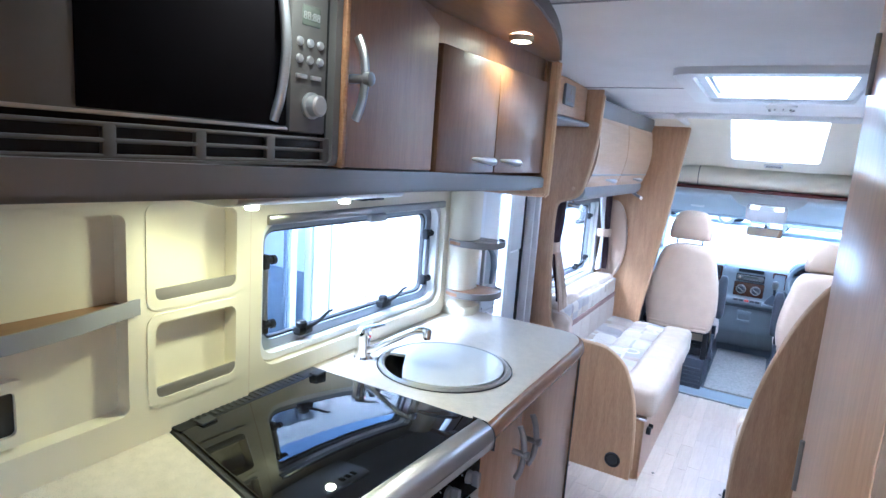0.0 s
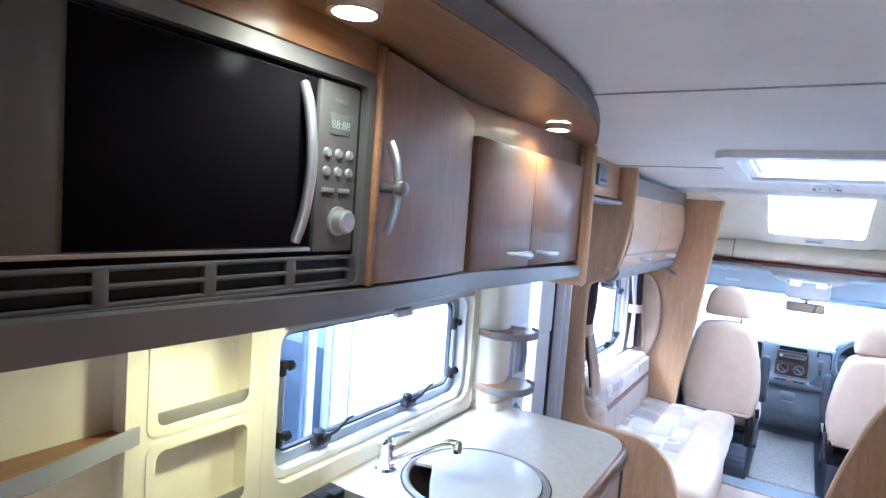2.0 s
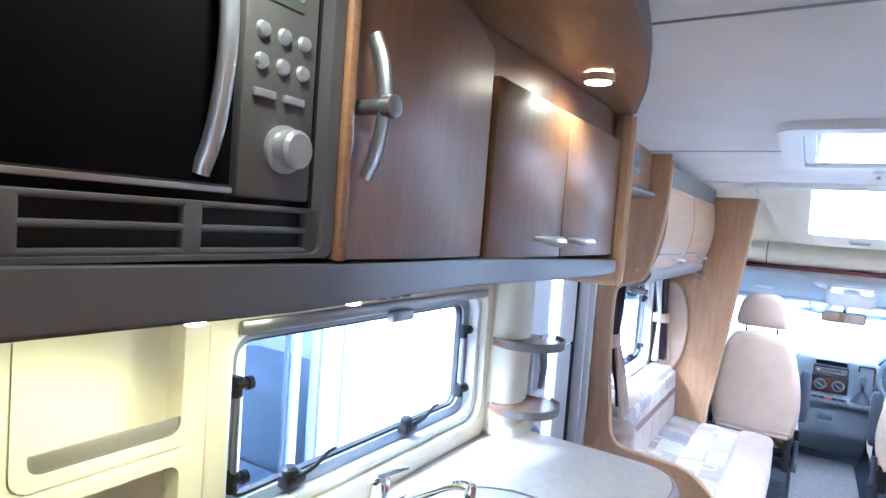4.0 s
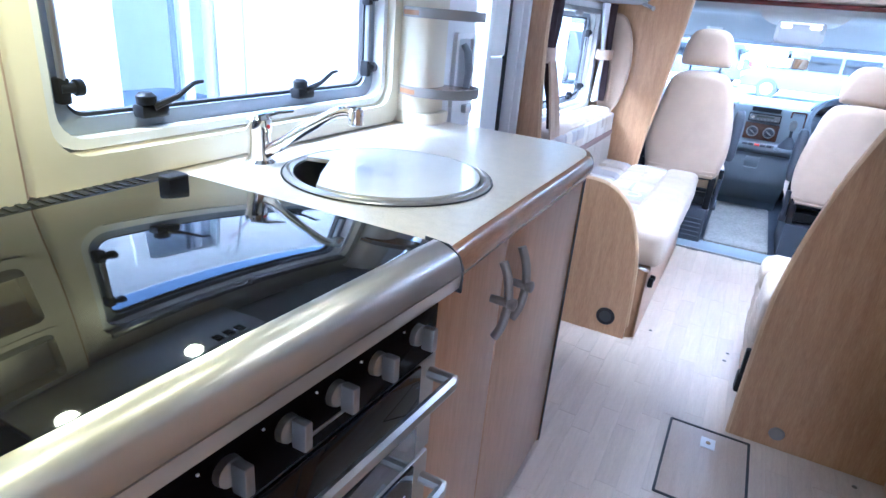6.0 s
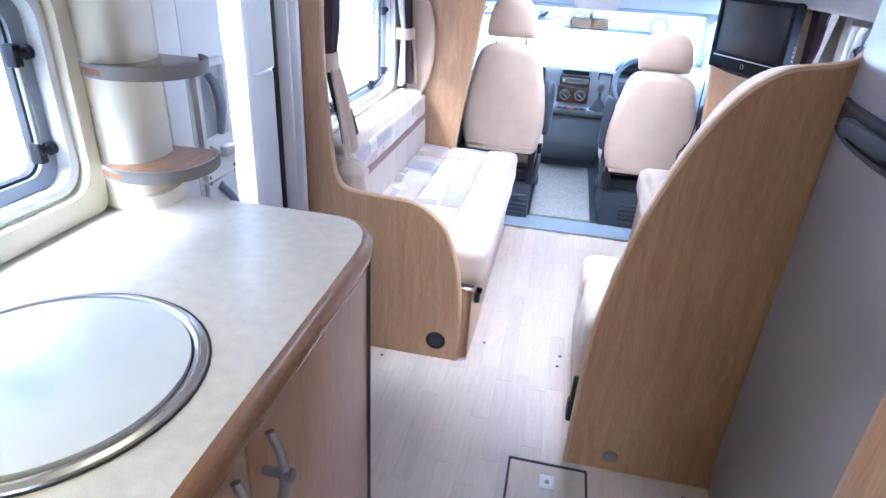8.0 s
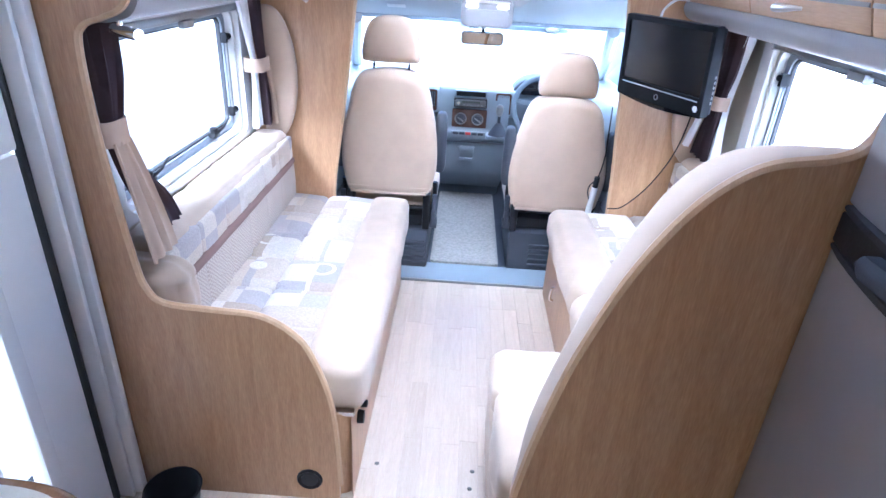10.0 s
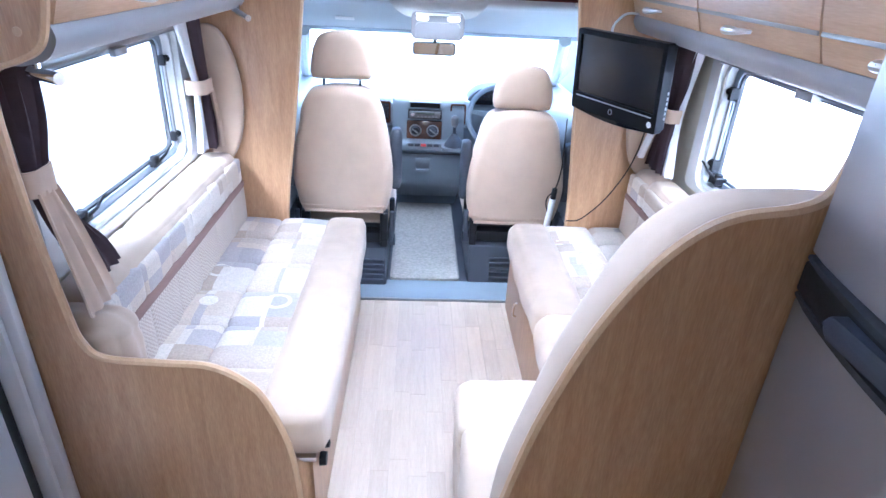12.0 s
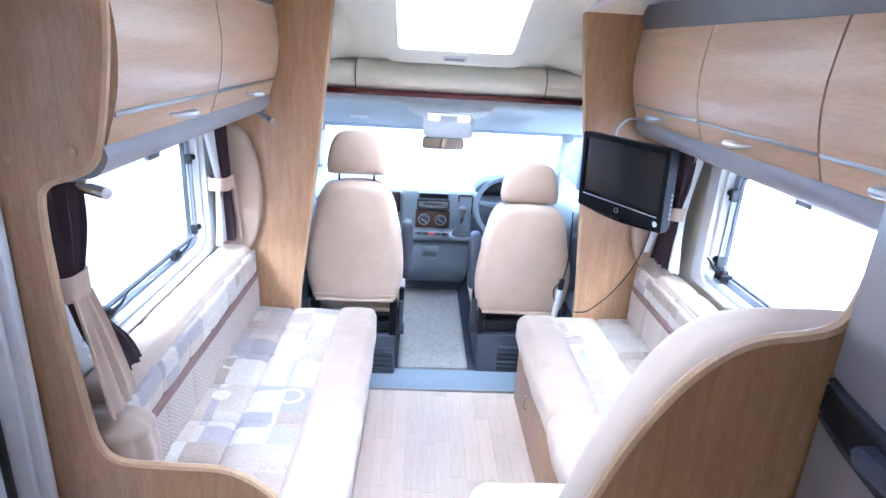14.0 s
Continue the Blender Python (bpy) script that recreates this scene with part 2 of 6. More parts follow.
BRASS = plain("dull_brass", (0.42, 0.33, 0.20), 0.4, metal=0.8)
BRASSL = plain("pale_gold_metal", (0.78, 0.66, 0.44), 0.25, metal=0.6)
NBODY = plain("neighbour_coachwork", (0.80, 0.815, 0.83), 0.35, var=0.03)
MIRROR = plain("mirror_glass", (0.85, 0.86, 0.88), 0.02, metal=1.0, var=0.0, bump=0)
SCREEN = plain("dark_screen", (0.012, 0.012, 0.014), 0.18, var=0.02, bump=0)
NBGLASS = glass("blue_glass", (0.84, 0.89, 1.0))
MAUVE = plain("mauve_paint", (0.45, 0.33, 0.42), 0.4)
NRAIL = plain("grey_brown_rail", (0.21, 0.19, 0.17), 0.5, var=0.05)
RAILM = plain("dark_satin_rail", (0.19, 0.18, 0.18), 0.34, metal=0.45, var=0.03, grain=40, bump=0)
DISPLAY = plain("grey_display", (0.10, 0.11, 0.09), 0.25, bump=0)


# ---- mesh helpers ----
def thing(name, at, label, category, group="", kind=""):
    ob = new(name)
    ob.location = at
    ob.empty_display_size = 0.05
    return tagged(ob, label, category, group, kind)


def part(name, bm, material, parent=None, label="", smooth=35):
    bmesh.ops.recalc_face_normals(bm, faces=bm.faces)
    me = bpy.data.meshes.new(name)
    bm.to_mesh(me)
    bm.free()
    me.materials.append(material)
    if smooth:
        me.shade_smooth()
        me.set_sharp_from_angle(angle=radians(smooth))
    ob = new(name, me)
    if parent is not None:
        ob.parent = parent
        if parent.data is None:
            ob.matrix_parent_inverse = Matrix.Translation(-Vector(parent.location))
    if label:
        ob["label"] = label
    return ob


def join(*bms):
    out = bms[0]
    for b in bms[1:]:
        me = bpy.data.meshes.new("join")
        b.to_mesh(me)
        b.free()
        out.from_mesh(me)
        bpy.data.meshes.remove(me)
    return out


def box(x0, x1, y0, y1, z0, z1, b=0.003, seg=2):
    bm = bmesh.new()
    bmesh.ops.create_cube(bm, size=1)
    for v in bm.verts:
        v.co = (x0 + (v.co.x + 0.5) * (x1 - x0), y0 + (v.co.y + 0.5) * (y1 - y0), z0 + (v.co.z + 0.5) * (z1 - z0))
    b = min(b, 0.45 * min(abs(x1 - x0), abs(y1 - y0), abs(z1 - z0)))
    if b > 0:
        bmesh.ops.bevel(bm, geom=bm.edges[:], offset=b, segments=seg, affect="EDGES", profile=0.5)
    return bm


def spline(pts, n=6):
    out = []
    p = [pts[0]] + list(pts) + [pts[-1]]
    for i in range(1, len(p) - 2):
        for k in range(n):
            u = k / n
            a = [np.array(q, float) for q in p[i - 1:i + 3]]
            out.append(tuple(0.5 * (2 * a[1] + (a[2] - a[0]) * u + (2 * a[0] - 5 * a[1] + 4 * a[2] - a[3]) * u ** 2 + (3 * a[1] - a[0] - 3 * a[2] + a[3]) * u ** 3)))
    out.append(tuple(float(q) for q in pts[-1]))
    return out


def place(axis, u, v, w):
    return {"x": (w, u, v), "y": (u, w, v), "z": (u, v, w)}[axis]


def prism(pts, axis, a0, a1, b=0.0, seg=2):
    """A flat outline (u, v) drawn out along an axis from a0 to a1."""
    bm = bmesh.new()
    lo = [bm.verts.new(place(axis, u, v, a0)) for u, v in pts]
    hi = [bm.verts.new(place(axis, u, v, a1)) for u, v in pts]
    caps = [bm.faces.new(lo), bm.faces.new(hi)]
    n = len(pts)
    for i in range(n):
        bm.faces.new((lo[i], lo[(i + 1) % n], hi[(i + 1) % n], hi[i]))
    if b:
        edges = [e for f in caps for e in f.edges]
        bmesh.ops.bevel(bm, geom=edges, offset=b, segments=seg, affect="EDGES", profile=0.5)
    return bm


def round_rect(u0, u1, v0, v1, r, n=5):
    out = []
    for cu, cv, a0 in ((u1 - r, v1 - r, 0), (u0 + r, v1 - r, 90), (u0 + r, v0 + r, 180), (u1 - r, v0 + r, 270)):
        for k in range(n + 1):
            a = radians(a0 + 90 * k / n)
            out.append((cu + r * math.cos(a), cv + r * math.sin(a)))
    return out


def ring(outer, inner, axis, a0, a1, b=0.0):
    """A flat frame between two outlines of equal count, drawn out along an axis."""
    bm = bmesh.new()
    loops = [[bm.verts.new(place(axis, u, v, a)) for u, v in o] for o in (outer, inner) for a in (a0, a1)]
    n = len(outer)
    for p, q in ((0, 1), (2, 3), (0, 2), (1, 3)):
        for i in range(n):
            bm.faces.new((loops[p][i], loops[p][(i + 1) % n], loops[q][(i + 1) % n], loops[q][i]))
    if b:
        edges = [e for e in bm.edges if len(e.link_faces) == 2 and e.calc_face_angle(0) > 1.2 and any(e.verts[0] in l and e.verts[1] in l for l in loops)]
        bmesh.ops.bevel(bm, geom=edges, offset=b, segments=2, affect="EDGES", profile=0.5)
    return bm


def resample(loop, n):
    """A closed outline as n points at even angles round its middle, so that two outlines can be joined."""
    cu, cv = sum(p[0] for p in loop) / len(loop), (min(p[1] for p in loop) + max(p[1] for p in loop)) / 2
    out = []
    for k in range(n):
        a = 2 * math.pi * k / n
        du, dv = math.cos(a), math.sin(a)
        best = 0.0
        for (u0, v0), (u1, v1) in zip(loop, loop[1:] + loop[:1]):
            eu, ev = u1 - u0, v1 - v0
            den = du * ev - dv * eu
            if abs(den) > 1e-9:
                r = ((u0 - cu) * ev - (v0 - cv) * eu) / den
                w = ((u0 - cu) * dv - (v0 - cv) * du) / den
                if r > best and -1e-6 <= w <= 1 + 1e-6:
                    best = r
        out.append((cu + du * best, cv + dv * best))
    return out


def tube(pts, r, n=8, flat=1.0):
    """A round bar along points; r may be a list."""
    bm = bmesh.new()
    pts = [Vector(p) for p in pts]
    rings = []
    side = None
    for i, p in enumerate(pts):
        d = (pts[min(i + 1, len(pts) - 1)] - pts[max(i - 1, 0)]).normalized()
        if side is None:
            side = d.orthogonal().normalized() if abs(d.z) > 0.95 else d.cross(Vector((0, 0, 1))).normalized()
        side = (side - d * side.dot(d)).normalized()
        c = d.cross(side)
        rr = r[min(int(i * len(r) / len(pts)), len(r) - 1)] if isinstance(r, (list, tuple)) else r
        rings.append([bm.verts.new(p + side * (rr * math.cos(2 * math.pi * k / n)) + c * (rr * flat * math.sin(2 * math.pi * k / n))) for k in range(n)])
    for s, e in zip(rings, rings[1:]):
        for k in range(n):
            bm.faces.new((s[k], s[(k + 1) % n], e[(k + 1) % n], e[k]))
    bm.faces.new(rings[0])
    bm.faces.new(rings[-1])
    return bm


def pillow(outline, axis, a0, a1, r, m=6, wob=0.004):
    """An outline stuffed like a cushion: full in the middle, rounded over by r at both faces."""
    bm = bmesh.new()
    us, vs = [p[0] for p in outline], [p[1] for p in outline]
    cu, cv = (min(us) + max(us)) / 2, (min(vs) + max(vs)) / 2
    hu, hv = (max(us) - min(us)) / 2, (max(vs) - min(vs)) / 2
    front = [(a0 + r - r * math.sin(radians(90 * k / m)), r - r * math.cos(radians(90 * k / m))) for k in range(m, -1, -1)]
    back = [(a1 - (a - a0), s) for a, s in front[::-1]]
    rows = [(front[0][0] - 0.006, 0.4), (front[0][0] - 0.003, 0.75)]
    loops = []
    for a, k in rows:
        loops.append([bm.verts.new(place(axis, cu + (u - cu) * k * (1 - r / hu), cv + (v - cv) * k * (1 - r / hv), a)) for u, v in outline])
    for a, s in front + back:
        loops.append([bm.verts.new(place(axis, cu + (u - cu) * (1 - s / hu), cv + (v - cv) * (1 - s / hv), a)) for u, v in outline])
    n = len(outline)
    for p, q in zip(loops, loops[1:]):
        for i in range(n):
            bm.faces.new((p[i], p[(i + 1) % n], q[(i + 1) % n], q[i]))
    bm.faces.new(loops[0])
    bm.faces.new(loops[-1])
    for v in bm.verts:
        v.co += Vector((1, 1, 1)) * wob * noise.noise(v.co * 8)
    return bm


def lathe(profile, at, axis="z", n=24, caps=True):
    """(radius, height) pairs turned round an axis through at."""
    bm = bmesh.new()
    rows = []
    for r, h in profile:
        rows.append([bm.verts.new(Vector(at) + Vector(place(axis, r * math.cos(2 * math.pi * k / n), r * math.sin(2 * math.pi * k / n), h))) for k in range(n)])
    for s, e in zip(rows, rows[1:]):
        for k in range(n):
            bm.faces.new((s[k], s[(k + 1) % n], e[(k + 1) % n], e[k]))
    if caps:
        bm.faces.new(rows[0])
        bm.faces.new(rows[-1])
    return bm


def pad(x0, x1, y0, y1, z0, z1, r=0.04, puff=0.012, n=14, wob=0.004, seams=(), seed=0.0):
    """A stuffed cushion. seams: (axis index, place, depth) lines sewn into its top and sides."""
    bm = bmesh.new()
    bmesh.ops.create_cube(bm, size=2)
    bmesh.ops.subdivide_edges(bm, edges=bm.edges[:], cuts=n, use_grid_fill=True)
    c = Vector(((x0 + x1) / 2, (y0 + y1) / 2, (z0 + z1) / 2))
    h = Vector(((x1 - x0) / 2, (y1 - y0) / 2, (z1 - z0) / 2))
    r = min(r, min(h) * 0.98)
    for v in bm.verts:
        u = v.co.copy()
        p = Vector([u[i] * h[i] for i in range(3)])
        core = Vector([max(-(h[i] - r), min(h[i] - r, p[i])) for i in range(3)])
        d = p - core
        q = core + (d.normalized() * r if d.length > 1e-6 else d)
        nrm = d.normalized() if d.length > 1e-6 else Vector((0, 0, 0))
        swell = [(1 - u[(i + 1) % 3] ** 2) * (1 - u[(i + 2) % 3] ** 2) for i in range(3)]
        q += Vector([math.copysign(puff * swell[i], u[i]) if abs(u[i]) > 0.98 else 0 for i in range(3)])
        w = c + q
        for ax, at, depth in seams:
            q -= nrm * depth * math.exp(-((w[ax] - at) / 0.017) ** 2)
        q += nrm * wob * noise.noise((w + Vector((seed, seed, 0))) * 9)
        v.co = c + q
    return bm


def panel_grid(axis, a0, a1, us, vs, holes, low=None):
    """A slab with rectangular openings, in cells between us and vs. low(u, v): its first face, if sloping."""
    bm = bmesh.new()
    us, vs = sorted(set(us)), sorted(set(vs))
    for u0, u1 in zip(us, us[1:]):
        for v0, v1 in zip(vs, vs[1:]):
            if any(u0 >= h[0] - 1e-6 and u1 <= h[1] + 1e-6 and v0 >= h[2] - 1e-6 and v1 <= h[3] + 1e-6 for h in holes):
                continue
            quad = [(u0, v0), (u1, v0), (u1, v1), (u0, v1)]
            lo = [bm.verts.new(place(axis, u, v, low(u, v) if low else a0)) for u, v in quad]
            hi = [bm.verts.new(place(axis, u, v, a1)) for u, v in quad]
            bm.faces.new(lo)
            bm.faces.new(hi)
            for i in range(4):
                bm.faces.new((lo[i], lo[(i + 1) % 4], hi[(i + 1) % 4], hi[i]))
    bmesh.ops.remove_doubles(bm, verts=bm.verts[:], dist=1e-5)
    bm.verts.index_update()
    seen = {}
    for f in bm.faces[:]:
        seen.setdefault(tuple(sorted(v.index for v in f.verts)), []).append(f)
    bmesh.ops.delete(bm, geom=[f for fs in seen.values() if len(fs) > 1 for f in fs], context="FACES_ONLY")
    return bm


def lean(bm, rate=-0.022, at=1.1):
    """Lets a long unit fall gently towards the cab."""
    for v in bm.verts:
        v.co.z += rate * (v.co.y - at)
    return bm


def ceiling_z(y):
    return 2.0 - 0.033 * (y - 1.0)


# ---- the shell of the motorhome ----
XL, XR, YB, YF = -0.70, 1.40, -0.9, 4.60
# Added opening in the unseen rear wall; it lets fill light in low.
REAR_FILL = (0.15, 0.95, 0.74, 1.22)
KW, LW, RW, DOOR = (1.322, 2.225, 1.005, 1.39), (3.42, 4.40, 0.815, 1.32), (3.10, 4.20, 0.835, 1.32), (2.56, 3.14, 0.0, 1.72)
tagged(part("wall_left", panel_grid("x", XL, XL - 0.05, [YB, YF] + [h[i] for h in (KW, LW, DOOR) for i in (0, 1)], [-0.02, 2.06] + [h[i] for h in (KW, LW, DOOR) for i in (2, 3)], [KW, LW, DOOR]), SILK), "cream fabric-lined side wall with window and door openings", "wall", kind="structure")
tagged(part("wall_right", panel_grid("x", XR, XR + 0.05, [YB, YF, RW[0], RW[1]], [-0.02, 2.06, RW[2], RW[3]], [RW]), SILK), "cream fabric-lined side wall with a window opening", "wall", kind="structure")
tagged(part("wall_rear", panel_grid("y", YB, YB - 0.05, [XL - 0.05, XR + 0.05, REAR_FILL[0], REAR_FILL[1]], [-0.02, 2.06, REAR_FILL[2], REAR_FILL[3]], [REAR_FILL]), SILK), "unseen cream rear wall with an added opening for fill light", "wall", kind="structure")
# The second hole is an addition, out of view, that brightens the kitchen.
SKY, SKY_FILL = (0.07, 0.62, 2.70, 3.34), (0.0, 0.46, -0.48, -0.04)
tagged(part("ceiling", panel_grid("z", 2.0, 2.12, [XL - 0.05, XR + 0.05, SKY[0], SKY[1], SKY_FILL[0], SKY_FILL[1]], [YB, 1.78, 4.06, SKY[2], SKY[3], SKY_FILL[2], SKY_FILL[3]], [SKY, SKY_FILL], low=lambda u, v: ceiling_z(v)), CEIL, smooth=0), "white textured ceiling with a roof light opening", "ceiling", kind="structure")
# floor slab under the boards; the boards come last
floor = tagged(part("floor", box(XL - 0.05, XR + 0.05, YB, 4.60, -0.05, -0.004, 0), JOINT, smooth=0), "pale wood-effect strip flooring", "floor", kind="structure")

# ---- roof light ----
rl = thing("roof_light", (0.345, 3.0, ceiling_z(3.0)), "white framed roof light with a bright pane in the ceiling", "skylight")
sl_m = lambda bm: lean(bm, -0.033, 3.0)
cz = ceiling_z(3.0)
part("frame", sl_m(ring(round_rect(0.0, 0.69, 2.62, 3.42, 0.06), round_rect(0.065, 0.625, 2.69, 3.35, 0.03), "z", cz - 0.026, cz + 0.02, 0.010)), WHITE, rl)
part("inner_frame", sl_m(ring(round_rect(0.068, 0.622, 2.695, 3.345, 0.03), round_rect(0.10, 0.59, 2.735, 3.305, 0.02), "z", cz - 0.012, cz + 0.03, 0.006)), WHITE, rl)
part("blind_rail", sl_m(box(0.09, 0.115, 2.74, 3.30, cz + 0.004, cz + 0.03, 0.005)), SILVER, rl)
part("dome", box(0.05, 0.64, 2.68, 3.36, 2.13, 2.145, 0.004), CLEAR, rl).visible_shadow = False
# Added frame and dome for the out-of-view fill light opening.
rl = thing("roof_light", (0.23, -0.26, ceiling_z(-0.26)), "unseen added roof light that lets fill light into the rear aisle", "skylight")
part("frame", lean(ring(round_rect(SKY_FILL[0] - 0.05, SKY_FILL[1] + 0.05, SKY_FILL[2] - 0.05, SKY_FILL[3] + 0.05, 0.05), round_rect(SKY_FILL[0] + 0.005, SKY_FILL[1] - 0.005, SKY_FILL[2] + 0.005, SKY_FILL[3] - 0.005, 0.03), "z", ceiling_z(-0.26) - 0.02, ceiling_z(-0.26) + 0.02, 0.008), -0.033, -0.26), WHITE, rl)
part("dome", box(SKY_FILL[0] - 0.02, SKY_FILL[1] + 0.02, SKY_FILL[2] - 0.02, SKY_FILL[3] + 0.02, 2.13, 2.145, 0.004), CLEAR, rl).visible_shadow = False
det = thing("smoke_detector", (0.357, 3.50, ceiling_z(3.50)), "small round white smoke detector on the ceiling", "smoke detector")
part("body", lathe([(0.001, -0.050), (0.036, -0.048), (0.050, -0.034), (0.064, -0.026), (0.066, -0.012), (0.066, 0.0)], (0.357, 3.50, ceiling_z(3.50)), "z", 28), WHITE, det)
for k in range(9):
    a = radians(k * 40)
    part("slot", box(-0.006, 0.006, -0.002, 0.002, -0.004, 0.004, 0.001), GREYV, det).matrix_basis = pose(0.357 + 0.05 * math.cos(a), 3.50 + 0.05 * math.sin(a), ceiling_z(3.50) - 0.040, 0, 0, k * 40)
for y in (1.78,):
    tagged(part("trim", box(XL, XR, y - 0.004, y + 0.004, ceiling_z(y) - 0.003, ceiling_z(y) + 0.01, 0.001), GREYV), "thin seam strip across the white ceiling", "trim", kind="structure")
tagged(part("trim", box(XL, -0.005, 3.12, 3.128, ceiling_z(3.12) - 0.003, ceiling_z(3.12) + 0.01, 0.001), GREYV), "thin seam strip across the white ceiling", "trim", kind="structure")


# ---- windows ----
def catch(parent, x, y, z, s, lever=1):
    """A window catch: a block with a round knob and a slim lever."""
    part("catch_block", box(x, x + 0.03 * s, y - 0.028, y + 0.028, z - 0.010, z + 0.014, 0.006), BLACK, parent)
    part("catch_knob", lathe([(0.004, 0), (0.016, 0.002), (0.017, 0.016), (0.010, 0.022)], (x + 0.02 * s, y - 0.012, z + 0.012), "z", 14), BLACK, parent)
    part("catch_lever", tube([(x + 0.03 * s, y - 0.005, z + 0.010), (x + 0.045 * s, y + 0.03 * lever, z + 0.026), (x + 0.05 * s, y + 0.065 * lever, z + 0.048), (x + 0.05 * s, y + 0.085 * lever, z + 0.050)], [0.007, 0.005, 0.004, 0.003], 8), BLACK, parent)


def stay(parent, x, y, z0, z1, s):
    """A side stay: a slim rod between two black knuckles."""
    part("stay_rod", tube([(x + 0.018 * s, y, z0), (x + 0.018 * s, y, z1)], 0.006, 8), SILVER, parent)
    for z in (z0, z1):
        part("stay_knuckle", join(box(x, x + 0.024 * s, y - 0.009, y + 0.009, z - 0.020, z + 0.020, 0.004), lathe([(0.003, -0.006), (0.009, -0.006), (0.009, 0.016), (0.013, 0.018), (0.013, 0.028), (0.003, 0.03)], (x + 0.018 * s, y, z + 0.004), "y", 12)), BLACK, parent)


def window(name, x, s, o, outer, frame_mat, catches, stays, label):
    """A framed caravan window; s is +1 where the room lies on the +x side."""
    w = thing(name, (x, (o[0] + o[1]) / 2, o[2]), label, "window", kind="structure")
    part("window_frame", ring(round_rect(*outer, 0.03), round_rect(o[0] - 0.004, o[1] + 0.004, o[2] - 0.004, o[3] + 0.004, 0.055), "x", x - 0.05 * s, x + 0.022 * s, 0.007), frame_mat, w)
    part("inner_lip", ring(round_rect(o[0] + 0.002, o[1] - 0.002, o[2] + 0.002, o[3] - 0.002, 0.05), round_rect(o[0] + 0.018, o[1] - 0.018, o[2] + 0.018, o[3] - 0.018, 0.045), "x", x - 0.046 * s, x + 0.002 * s, 0.003), WHITE, w)
    part("sash", ring(round_rect(o[0] + 0.018, o[1] - 0.018, o[2] + 0.018, o[3] - 0.018, 0.045), round_rect(o[0] + 0.05, o[1] - 0.05, o[2] + 0.045, o[3] - 0.04, 0.035), "x", x - 0.055 * s, x - 0.028 * s, 0.004), SASH, w, "grey rubber-edged sash")
    part("sash_seal", ring(round_rect(o[0] + 0.05, o[1] - 0.05, o[2] + 0.045, o[3] - 0.04, 0.035), round_rect(o[0] + 0.056, o[1] - 0.056, o[2] + 0.051, o[3] - 0.046, 0.032), "x", x - 0.052 * s, x - 0.036 * s), RUBBER, w)
    part("pane", prism(round_rect(o[0] + 0.04, o[1] - 0.04, o[2] + 0.035, o[3] - 0.03, 0.03), "x", x - 0.047 * s, x - 0.044 * s), CLEAR, w).visible_shadow = False
    part("blind_cassette", box(x - 0.01 * s, x + 0.03 * s, o[0] + 0.01, o[1] - 0.01, o[3] - 0.016, o[3] + 0.010, 0.006), SILVER, w, "slim silver blind cassette")
    part("blind_grip", box(x + 0.025 * s, x + 0.045 * s, (o[0] + o[1]) / 2 - 0.04, (o[0] + o[1]) / 2 + 0.04, o[3] - 0.036, o[3] - 0.012, 0.004), SILVER, w)
    for y in catches:
        catch(w, x - 0.034 * s, y, o[2] + 0.045, s)
    for y in stays:
        stay(w, x - 0.034 * s, y, o[2] + 0.09, o[3] - 0.12, s)
    return w


SASH = plain("grey_window_sash", (0.27, 0.30, 0.345), 0.45, var=0.04)
window("window_1", XL, 1, KW, (1.262, 2.262, 0.953, 1.452), CREAM, (1.515, 1.91), (1.368, 2.165), "cream framed kitchen window with black catches")
window("window_2", XL, 1, LW, (3.37, 4.47, 0.79, 1.36), WHITE, (3.62, 4.14), (4.35,), "white framed lounge window with black catches")
window("window_3", XR, -1, RW, (3.04, 4.28, 0.805, 1.36), WHITE, (3.5, 4.10), (4.15,), "white framed lounge window with black catches")

# ---- entrance door ----
d = thing("door_1", (XL, 2.85, 0), "white entrance door standing slightly open beside the kitchen", "door", kind="structure")
part("jamb_near", box(XL - 0.05, XL + 0.02, 2.50, 2.585, 0, 1.74, 0.008), WHITE, d)
part("jamb_seal", box(XL - 0.04, XL + 0.012, 2.586, 2.594, 0, 1.72, 0.002), RUBBER, d)
leaf = part("leaf", box(XL - 0.045, XL - 0.012, 2.60, 2.815, 0.02, 1.71, 0.008), WHITE, d)
part("lock_plate", ring(round_rect(2.645, 2.79, 0.87, 1.19, 0.008), round_rect(2.662, 2.772, 0.985, 1.172, 0.008), "x", XL - 0.012, XL + 0.004, 0.003), WHITE, leaf)
part("lock_recess", box(XL - 0.012, XL - 0.009, 2.655, 2.78, 0.88, 1.175, 0.001), CABL, leaf)
part("lock_handle", tube([(XL - 0.002, 2.705, 1.155), (XL + 0.014, 2.712, 1.13), (XL + 0.018, 2.722, 1.07), (XL + 0.006, 2.728, 0.99)], [0.010, 0.014, 0.014, 0.009], 10), SASH, leaf, "grey curved lock handle")
part("lock_knob", box(XL + 0.0, XL + 0.026, 2.715, 2.765, 0.925, 0.955, 0.006), SILVERW, leaf)
for y, z in ((2.655, 0.882), (2.78, 0.882), (2.655, 0.865), (2.78, 0.865)):
    part("plate_screw", lathe([(0.001, 0.003), (0.005, 0.002), (0.006, 0.0)], (XL + 0.004, y, z), "x", 10), GREYV, leaf)
part("lower_plate", box(XL - 0.012, XL + 0.004, 2.645, 2.79, 0.50, 0.862, 0.006), WHITE, leaf)
